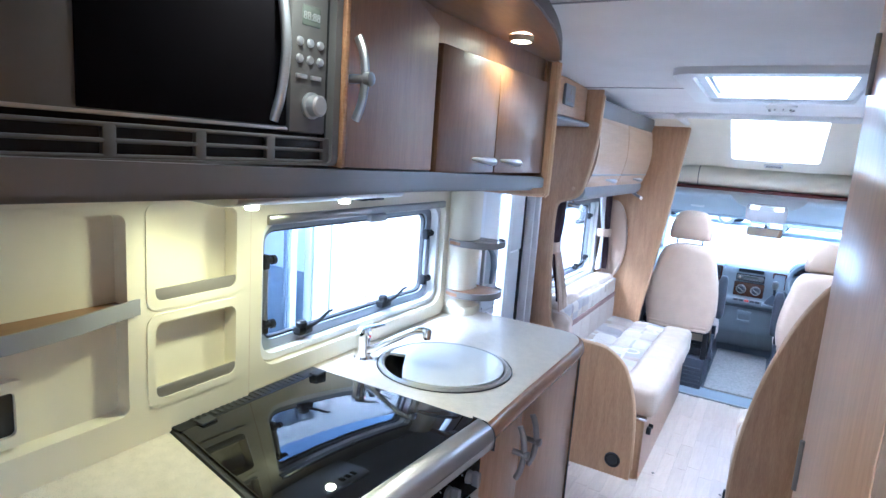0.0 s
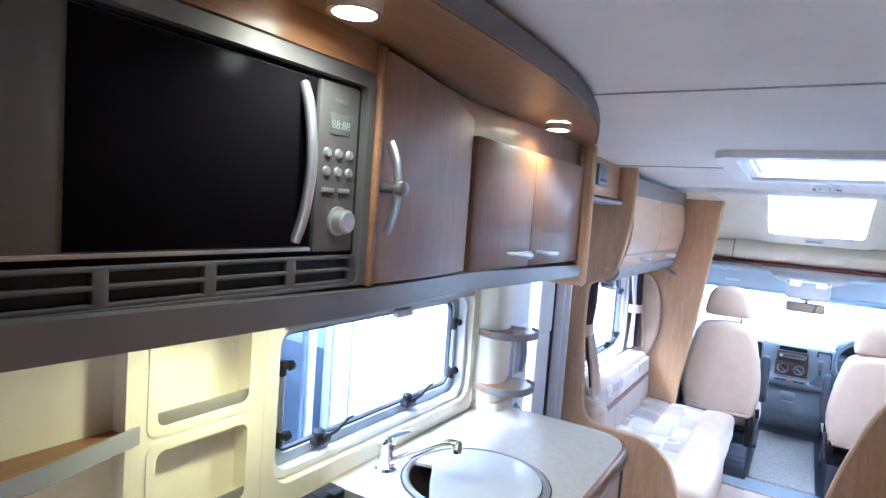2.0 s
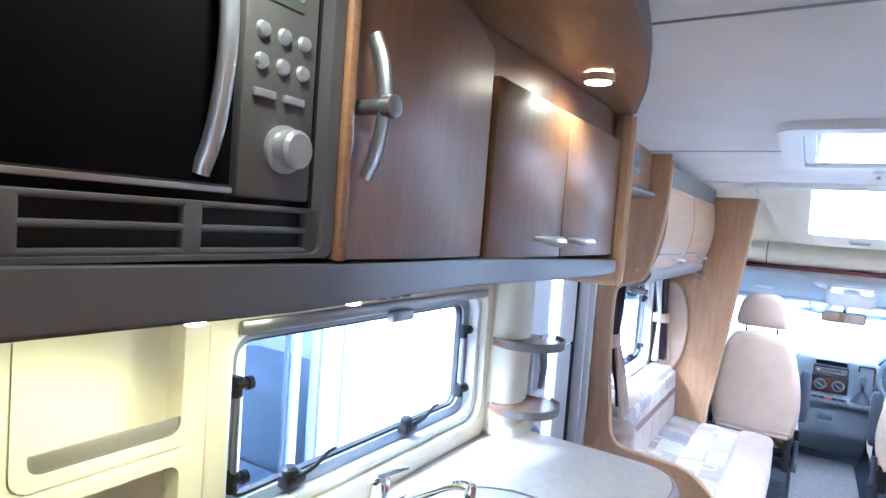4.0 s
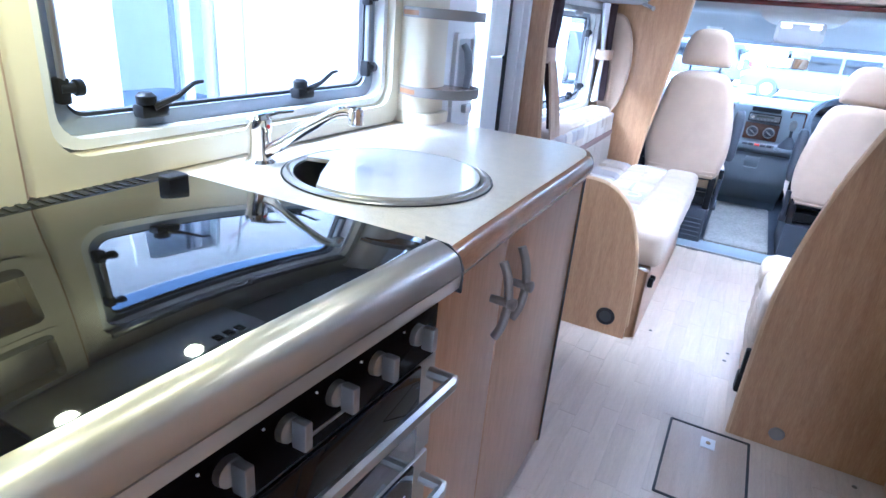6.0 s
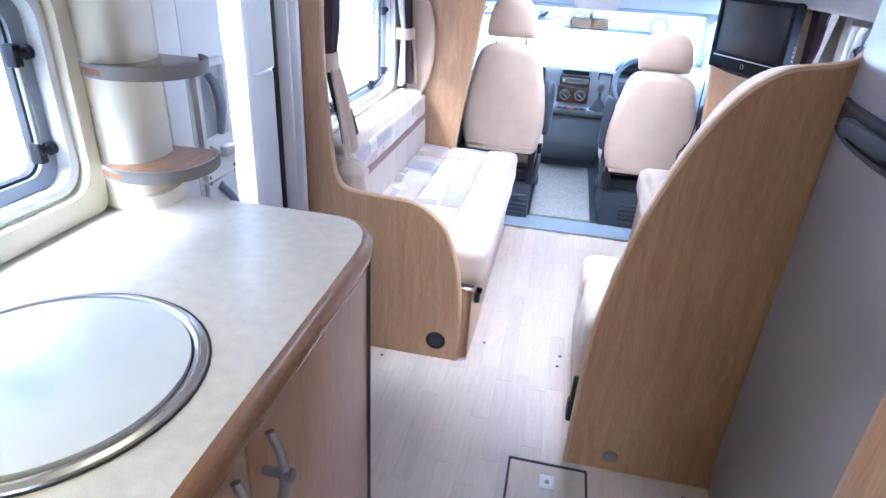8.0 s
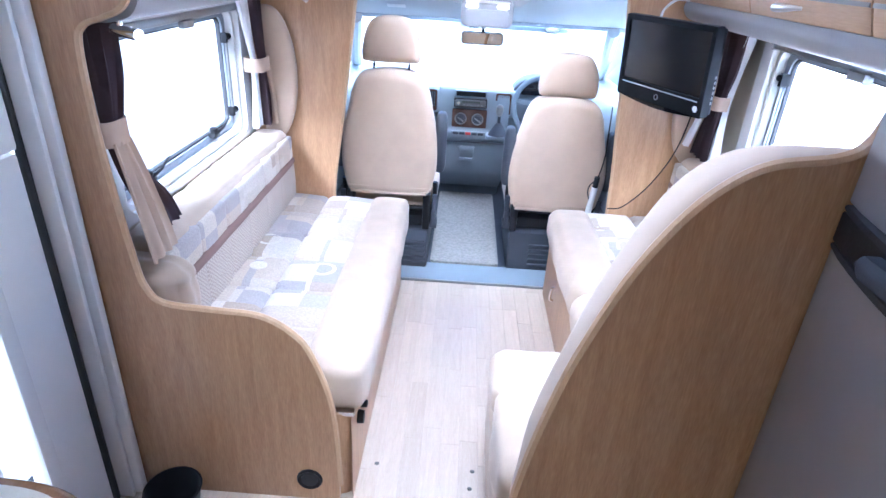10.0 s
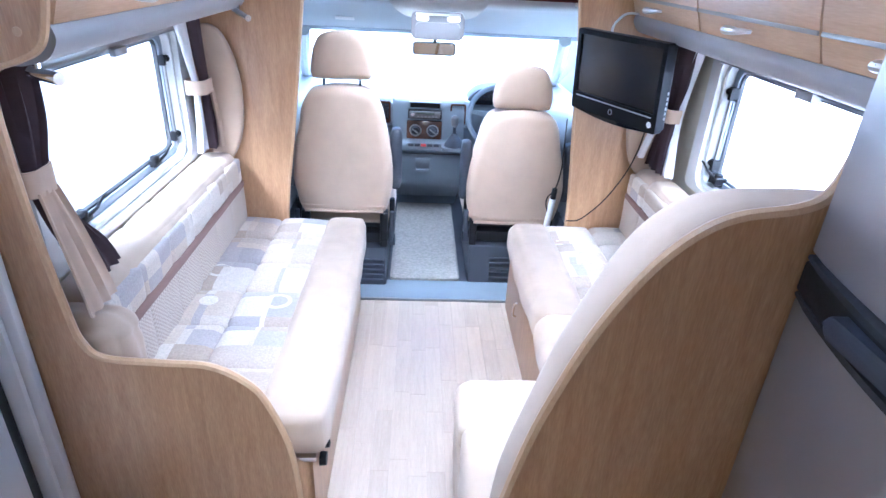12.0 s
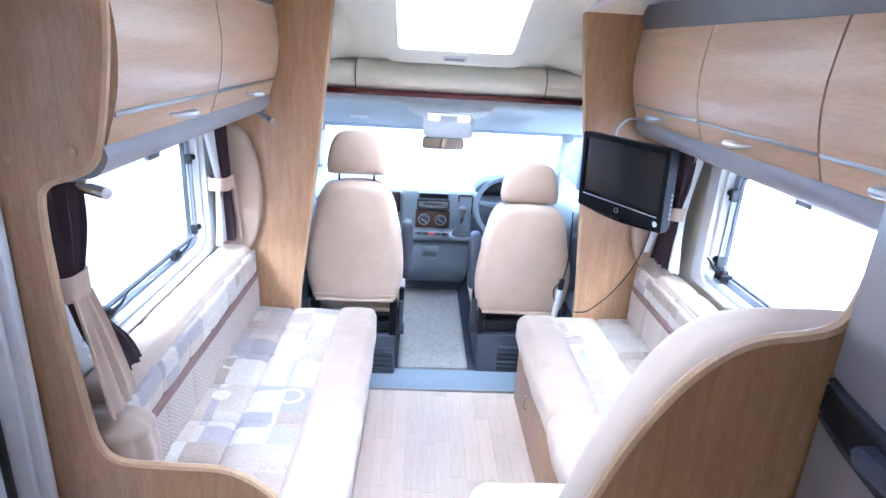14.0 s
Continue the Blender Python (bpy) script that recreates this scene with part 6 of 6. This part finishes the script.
part("mahogany_strip", prism([(4.99, 1.436), (4.982, 1.45), (4.99, 1.463), (5.09, 1.463), (5.09, 1.436)], "x", -0.34, 1.03), MAHOG, ns, "red mahogany strip")
AR = [(-0.19, 4.60), (-0.19, 4.14)] + [(-0.19 + 0.08 * (1 - math.cos(radians(a))), 4.14 - 0.08 * math.sin(radians(a))) for a in range(15, 91, 15)]
AR += [(2 * 0.3425 - u, v) for u, v in AR[::-1]]
part("opening_trim", tube([(u, v, ceiling_z(v) - 0.006) for u, v in AR], 0.024, 10), WHITE, ns, "white bead round the nose opening")
part("opening_wall", ring(round_rect(-0.20, 0.885, 4.05, 4.62, 0.05), round_rect(-0.185, 0.87, 4.065, 4.605, 0.05), "z", ceiling_z(4.06), 2.115), NOSE, ns)
for x in (-0.43, 0.43):
    part("spot_fitting", xf(join(box(x - 0.03, x + 0.03, 0.30, 0.33, -0.075, -0.045, 0.006), tube([(x - 0.04, 0.315, -0.085), (x + 0.04, 0.315, -0.085)], 0.014, 10)), M), HANDLE, ns, "small clear spotlight")
LIDP = spline([(5.03, 1.462), (4.995, 1.475), (4.972, 1.51), (4.975, 1.55), (5.005, 1.59), (5.06, 1.612)], 5)
for x in (-0.127, 0.817):
    part("lid_seam", tube([(x, u, v) for u, v in LIDP], 0.0022, 6), RUBBER, ns)

# ---- television ----
tv = thing("television", (1.02, 4.27, 1.2), "small black flat television on a bracket beside the end panel", "television")
ux, uy = 0.198 / 0.4643, -0.42 / 0.4643
M = pose(1.012, 4.26, 1.22, 0, 0, math.degrees(math.atan2(uy, ux)))
M = M @ pose(0, 0, 0, 3, 0, 0)
H2 = 0.157
bez = part("bezel", xf(ring(round_rect(-0.236, 0.236, -H2, H2, 0.008), round_rect(-0.216, 0.216, -0.088, 0.137, 0.003), "y", -0.012, 0.022, 0.003), M), TVBLACK, tv, "glossy black bezel")
part("screen", xf(box(-0.218, 0.218, -0.006, 0.018, -0.09, 0.139, 0), M), SCREEN, tv, "dark switched-off screen")
part("back_box", xf(join(box(-0.23, 0.23, 0.018, 0.045, -0.15, 0.15, 0.008), box(-0.17, 0.17, 0.04, 0.075, -0.11, 0.11, 0.012)), M), TVBLACK, tv)
part("silver_line", xf(box(-0.21, 0.21, -0.014, -0.011, -0.103, -0.099, 0.0005), M), SILVERW, bez)
part("logo_ring", xf(join(lathe([(0.009, -0.016), (0.011, -0.015), (0.011, -0.011), (0.009, -0.011), (0.009, -0.016)], (0, 0, -0.128), "y", 18, False)), M), SILVER, bez)
part("lower_lip", xf(prism(spline([(-0.232, -0.155), (-0.1, -0.168), (0.0, -0.172), (0.1, -0.168), (0.232, -0.155)], 4), "y", -0.012, 0.02), M), BGLASS, bez)
part("energy_sticker", xf(lathe([(0.001, -0.0135), (0.011, -0.0132), (0.012, -0.011)], (0.205, 0, -0.128), "y", 16), M), WHITE, bez)
for q in range(6):
    part("side_key", xf(box(0.229, 0.233, 0.02, 0.034, -0.02 - q * 0.018, -0.010 - q * 0.018, 0.001), M), GREYD, tv)
part("side_ports", xf(box(0.171, 0.178, 0.045, 0.068, -0.08, 0.08, 0.001), M), BLACK, tv)
part("bracket_arm", tube([(1.04, 4.33, 1.24), (1.12, 4.44, 1.24), (1.12, 4.556, 1.24)], 0.018, 8), BLACK, tv)
part("cable", tube(spline([(1.0, 4.38, 1.365), (1.02, 4.42, 1.40), (1.08, 4.47, 1.435), (1.16, 4.50, 1.43)], 5), 0.005, 8), WHITE, tv, "white aerial cable")
part("power_cable", tube(spline([(1.125, 4.16, 1.07), (1.13, 4.22, 0.94), (1.14, 4.34, 0.80), (1.11, 4.43, 0.66), (1.07, 4.50, 0.56), (1.03, 4.53, 0.51), (0.98, 4.545, 0.50)], 6), 0.0028, 8), BLACK, tv, "black power cable")
sc = thing("seat_cable", (0.99, 4.79, 0.6), "thin black cable hanging beside the driver's seat", "cable")
part("cord", tube(spline([(0.985, 4.80, 0.93), (0.985, 4.785, 0.80), (0.985, 4.775, 0.68), (0.967, 4.772, 0.575), (0.935, 4.775, 0.53), (0.93, 4.775, 0.49), (0.947, 4.775, 0.44)], 6), 0.0035, 8), BLACK, sc)


# ---- curtains ----
def drape(name, parent, levels, material, folds, amp, label="", seed=0):
    """A tied curtain: levels of (z, x, y, width, thickness) joined into folded cloth."""
    bm = bmesh.new()
    n = folds * 6
    rows = []
    zz = spline(levels, 5)
    for i, (z, x, y, w, th) in enumerate(zz):
        loop = []
        for side in (1, -1):
            for k in (range(n + 1) if side > 0 else range(n, -1, -1)):
                u = k / n
                wave = math.sin(u * folds * 2 * math.pi + seed) + 0.35 * math.sin(u * folds * 3.3 * math.pi + z * 6 + seed)
                loop.append(bm.verts.new((x + amp * th * wave + side * 0.003, y + w * (u - 0.5), z)))
        rows.append(loop)
    for a, b in zip(rows, rows[1:]):
        for k in range(len(a)):
            bm.faces.new((a[k], a[(k + 1) % len(a)], b[(k + 1) % len(b)], b[k]))
    bm.faces.new(rows[0])
    bm.faces.new(rows[-1])
    return part(name, bm, material, parent, label, smooth=60)


c1 = thing("curtain", (-0.60, 3.27, 0.8), "dark brown tied curtain with tan lining beside the bench window", "curtain", "lounge curtains")
drape("brown_cloth", c1, [(1.375, -0.585, 3.29, 0.165, 1), (1.25, -0.585, 3.285, 0.14, 1), (1.15, -0.58, 3.265, 0.095, 0.6), (1.10, -0.58, 3.265, 0.085, 0.6), (1.0, -0.57, 3.295, 0.10, 0.8), (0.90, -0.56, 3.355, 0.14, 0.55), (0.815, -0.555, 3.385, 0.16, 0.45)], BROWN, 4, 0.016, "dark brown cloth")
drape("tan_cloth", c1, [(1.10, -0.562, 3.250, 0.07, 0.6), (1.0, -0.540, 3.252, 0.095, 0.7), (0.86, -0.518, 3.262, 0.118, 0.7), (0.79, -0.51, 3.268, 0.125, 0.6)], TAN, 3, 0.008, "tan lining cloth", 1)
part("tie_band", ring(round_rect(-0.625, -0.555, 3.205, 3.305, 0.03), round_rect(-0.62, -0.56, 3.21, 3.30, 0.028), "z", 1.09, 1.15, 0.003), TAN, c1, "tan tie band")
c2 = thing("curtain", (-0.62, 4.42, 0.8), "dark brown tied curtain with white lining beside the end panel", "curtain", "lounge curtains")
drape("white_cloth", c2, [(1.365, -0.645, 4.36, 0.10, 1), (1.2, -0.64, 4.40, 0.07, 0.7), (1.10, -0.635, 4.42, 0.05, 0.6), (0.95, -0.635, 4.42, 0.07, 0.8), (0.83, -0.635, 4.41, 0.09, 1)], VEIL, 3, 0.012, "white lining cloth")
drape("brown_cloth", c2, [(1.365, -0.625, 4.44, 0.09, 1), (1.2, -0.62, 4.455, 0.07, 0.7), (1.10, -0.615, 4.465, 0.05, 0.6), (0.95, -0.61, 4.475, 0.07, 0.8), (0.83, -0.605, 4.48, 0.09, 1)], BROWN, 3, 0.014, "dark brown cloth", 2)
drape("tan_cloth", c2, [(1.08, -0.60, 4.485, 0.03, 0.6), (0.95, -0.59, 4.50, 0.05, 0.8), (0.83, -0.585, 4.505, 0.06, 1)], TAN, 2, 0.012, "tan lining cloth", 1)
part("tie_band", ring(round_rect(-0.67, -0.585, 4.375, 4.50, 0.03), round_rect(-0.665, -0.59, 4.38, 4.495, 0.028), "z", 1.065, 1.12, 0.003), TAN, c2, "tan tie band")
c3 = thing("curtain", (1.31, 4.38, 0.8), "dark brown tied curtain with white lining behind the television", "curtain", "lounge curtains")
drape("brown_cloth", c3, [(1.35, 1.315, 4.38, 0.16, 1), (1.2, 1.315, 4.385, 0.13, 0.8), (1.07, 1.31, 4.39, 0.09, 0.6), (0.95, 1.30, 4.40, 0.12, 0.8), (0.82, 1.295, 4.40, 0.17, 1)], BROWN, 4, 0.016, "dark brown cloth")
drape("white_cloth", c3, [(1.35, 1.335, 4.30, 0.03, 1), (1.07, 1.325, 4.35, 0.03, 0.6), (0.82, 1.31, 4.30, 0.05, 1)], VEIL, 2, 0.012, "white lining cloth", 1)
drape("white_tail", c3, [(1.05, 1.28, 4.43, 0.04, 0.6), (0.85, 1.25, 4.48, 0.05, 1)], VEIL, 2, 0.010, "white lining tail", 3)
part("tie_band", ring(round_rect(1.27, 1.345, 4.33, 4.45, 0.03), round_rect(1.275, 1.34, 4.335, 4.445, 0.028), "z", 1.035, 1.09, 0.003), TAN, c3, "tan tie band")

# small chrome reading lamps under the lockers
for x, y, z in ((-0.50, 3.23, 1.355), (-0.455, 4.50, 1.375)):
    rlp = thing("reading_lamp", (x, y, z), "small chrome tube lamp under the locker", "lamp", "reading lamps")
    e = (x + 0.05, y - 0.02, z - 0.005) if y < 4 else (x + 0.05, y - 0.06, z - 0.02)
    part("tube", tube([(x - 0.02, y + 0.01, z), e], 0.013, 14), CHROME, rlp)
    part("stem", tube([(x, y, z + 0.005), (x, y + 0.005, z + 0.05)], 0.006, 8), CHROME, rlp)

# ---- floor hatch and screws ----
ht = thing("floor_hatch", (0.346, 2.53, 0), "floor hatch with a dark edging and a small metal lock", "hatch")
part("edging", ring(round_rect(0.219, 0.474, 2.332, 2.732, 0.006), round_rect(0.227, 0.466, 2.340, 2.724, 0.004), "z", -0.002, 0.0035, 0.001), RUBBER, ht, "dark edging strip")
part("panel", box(0.229, 0.464, 2.342, 2.722, -0.003, 0.0022, 0.001), PLANK, ht, "wood-effect lid")
part("lock_plate", box(0.325, 0.370, 2.625, 2.680, 0.002, 0.005, 0.001), WHITE, ht, "square metal lock plate")
part("lock_core", lathe([(0.001, 0.003), (0.007, 0.0025), (0.008, 0.0)], (0.348, 2.652, 0.005), "z", 12), BRASS, ht)
for x, y in ((0.048, 3.341), (0.370, 3.336), (0.361, 3.264), (-0.345, 3.14), (0.769, 2.701)):
    sc2 = tagged(part("floor_screw", lathe([(0.001, 0.003), (0.006, 0.002), (0.008, 0.0)], (x, y, 0.0), "z", 12), STEEL), "small round metal floor fixing", "floor fixing", "floor fixings")

# ---- outside ----
tagged(part("ground", box(-900, 900, -900, 900, -0.72, -0.62, 0), TARMAC), "pale sunlit concrete yard", "ground", kind="structure")


def car(name, at, turn, paint, label, L=4.4, W=1.8, Hh=1.6):
    c = thing(name, (0, 0, 0), label, "car", "parked vehicles")
    body = spline([(-L / 2, 0.35), (-L / 2, 0.75), (-L * 0.46, 0.95), (-L * 0.40, Hh - 0.05), (-L * 0.30, Hh), (L * 0.08, Hh), (L * 0.20, Hh - 0.12), (L * 0.30, 1.02), (L * 0.47, 0.90), (L / 2, 0.70), (L / 2, 0.35)], 4)
    part("body", xf(prism(body, "x", -W / 2, W / 2, 0.06, 3), pose(0, 0, 0, 0, 0, 0)), paint, c)
    for s in (-1, 1):
        for y0, y1 in ((-L * 0.36, -L * 0.14), (-L * 0.12, L * 0.08)):
            part("side_window", box(s * W / 2 - 0.01, s * W / 2 + 0.012, y0, y1, 1.02, Hh - 0.12, 0.004), BGLASS, c)
        for y in (-L * 0.31, L * 0.31):
            w = part("wheel", lathe([(0.20, -0.10), (0.31, -0.09), (0.33, -0.06), (0.33, 0.06), (0.31, 0.09), (0.20, 0.10)], (s * (W / 2 - 0.06), y, 0.33), "x", 22), RUBBER, c)
            part("rim", lathe([(0.02, -0.105), (0.20, -0.11), (0.21, 0.0), (0.20, 0.11), (0.02, 0.105)], (s * (W / 2 - 0.06), y, 0.33), "x", 16), SILVER, w)
        part("tail_lamp", box(s * W / 2 - 0.12, s * W / 2 + 0.005, -L / 2 - 0.01, -L / 2 + 0.1, 0.75, 1.0, 0.01), RED, c)
        part("headlamp", box(s * W / 2 - 0.35, s * W / 2 - 0.02, L / 2 - 0.08, L / 2 + 0.01, 0.66, 0.80, 0.02), CHROME, c)
    part("windscreen", prism([(L * 0.205, Hh - 0.14), (L * 0.297, 1.04), (L * 0.305, 1.04), (L * 0.213, Hh - 0.14)], "x", -W * 0.43, W * 0.43), BGLASS, c)
    part("rear_window", box(-W * 0.4, W * 0.4, -L * 0.455, -L * 0.435, 1.02, Hh - 0.15, 0.01), BGLASS, c)
    c.matrix_basis = pose(*at, 0, 0, turn)
    return c


car("car", (-6.6, 21.0, -0.62), 75, NAVY, "dark parked four-wheel-drive car outside on the yard")
car("car", (1.9, 24.5, -0.62), 85, SILVERCAR, "silver parked car outside in front of the motorhome")
car("car", (8.5, 26.0, -0.62), 95, NAVY, "dark parked car outside in front of the motorhome")
car("car", (-2.5, 27.5, -0.62), 80, SILVERCAR, "silver parked car outside further across the yard")
NX = -1.32
nb = thing("motorhome", (-2.3, 2.5, -0.62), "white motorhome parked close beside the kitchen window", "motorhome")
NW = (1.845, 2.22, 0.30, 1.50)
NF = (1.75, 3.10, 0.45, 1.45)
part("coachwork", panel_grid("x", NX, NX - 0.06, [-3.0, 6.0, NW[0], NW[1]], [-0.35, 1.66, NW[2], NW[3]], [NW]), NBODY, nb, smooth=0)
part("far_side", panel_grid("x", NX - 2.05, NX - 2.1, [-3.0, 6.0, NF[0], NF[1]], [-0.35, 1.66, NF[2], NF[3]], [NF]), NBODY, nb, smooth=0)
part("roof", box(NX - 2.1, NX, -3.0, 6.0, 1.66, 1.72, 0.02), NBODY, nb)
part("cab_floor", box(NX - 2.04, NX - 0.06, -2.9, 5.9, -0.35, -0.28, 0), CABD, nb)
part("lower_skirt", box(NX - 2.0, NX - 0.05, -3.0, 6.0, -0.62, -0.35, 0.02), CABD, nb)
part("window_rubber", ring(round_rect(NW[0] - 0.03, NW[1] + 0.03, NW[2] - 0.03, NW[3] + 0.03, 0.06), round_rect(NW[0] + 0.02, NW[1] - 0.02, NW[2] + 0.02, NW[3] - 0.02, 0.05), "x", NX - 0.03, NX + 0.015, 0.006), NBODY, nb)
part("window_pane", box(NX - 0.032, NX - 0.028, NW[0], NW[1], NW[2], NW[3], 0), NBGLASS, nb, "blue-tinted side window")
part("window_bar", box(NX - 0.02, NX + 0.02, NW[1] - 0.045, NW[1] - 0.03, NW[2], NW[3], 0.004), STEP, nb)
part("door_seam", box(NX - 0.01, NX + 0.004, NW[1] + 0.10, NW[1] + 0.108, -0.3, 1.6, 0.001), STEP, nb)
part("mauve_stripe", prism([(2.25, 1.47), (2.27, 1.47), (2.82, 0.46), (2.80, 0.46)], "x", NX + 0.001, NX + 0.004), MAUVE, nb, "thin mauve body stripe")
part("seat", join(pad(-2.05, -1.62, 1.88, 2.02, 0.35, 1.02, 0.06, 0.01, 8, 0.004), pad(-1.97, -1.70, 1.92, 2.02, 1.03, 1.26, 0.05, 0.01, 8, 0.004)), STEP, nb, "blue-grey cab seat")
part("seat_cushion", pad(-2.05, -1.62, 1.95, 2.45, 0.25, 0.45, 0.06, 0.01, 8, 0.004), STEP, nb)
part("seat_belt", box(-1.60, -1.595, 1.90, 1.945, 0.30, 1.40, 0.001), WHITE, nb)
part("curtain", join(*[tube([(NX - 0.10, 1.86 + 0.022 * q, 0.32), (NX - 0.10 - 0.01 * (q % 2), 1.86 + 0.022 * q, 1.48)], 0.014, 8) for q in range(3)]), VEIL, nb, "pale gathered curtain inside the window")
part("inner_rail", box(NX - 0.05, NX - 0.03, NW[1] - 0.11, NW[1] - 0.075, NW[2], NW[3], 0.004), NBODY, nb)
part("sliding_rail", box(NX - 0.055, NX - 0.035, NW[1] - 0.135, NW[1] - 0.125, NW[2], NW[3], 0.002), STEP, nb)
part("dashboard", pad(-2.9, -1.5, 2.75, 3.2, 0.2, 0.72, 0.08, 0.01, 8, 0.004), STEP, nb)
for y in (-1.6, 4.6):
    w = part("wheel", lathe([(0.20, -0.10), (0.31, -0.09), (0.33, -0.06), (0.33, 0.06), (0.31, 0.09), (0.20, 0.10)], (NX - 0.13, y, -0.29), "x", 22), RUBBER, nb)
    part("rim", lathe([(0.02, -0.1), (0.19, -0.1), (0.2, 0.1), (0.02, 0.1)], (NX - 0.07, y, -0.29), "x", 16), SILVER, w)

# ---- floor boards ----
strip = {}
random.seed(7)
XA, XB, WID = -0.66, 0.86, 0.0655
lengths = (0.30, 0.36, 0.42)
for L in lengths:
    b = box(-WID / 2 + 0.0003, WID / 2 - 0.0003, -L / 2 + 0.0003, L / 2 - 0.0003, -0.004, 0.0, 0.0004, 1)
    me = bpy.data.meshes.new("floor_board")
    b.to_mesh(me)
    b.free()
    me.materials.append(PLANK)
    strip[L] = me
x = XA
while x < XB:
    y = 0.42 + random.random() * 0.3 - 0.3
    while y < 4.592:
        L = random.choice(lengths)
        if y + L > 4.594:
            fit_l = 4.594 - y
            if fit_l < 0.05:
                break
            b = box(-WID / 2 + 0.0006, WID / 2 - 0.0006, -fit_l / 2, fit_l / 2, -0.004, 0.0, 0.0006, 1)
            me = bpy.data.meshes.new("floor_board")
            b.to_mesh(me)
            b.free()
            me.materials.append(PLANK)
            ln2 = fit_l
        else:
            me, ln2 = strip[L], L
        o = new("floor_board", me)
        o.parent = floor
        o.location = (x + WID / 2, y + ln2 / 2, 0)
        y += ln2
    x += WID
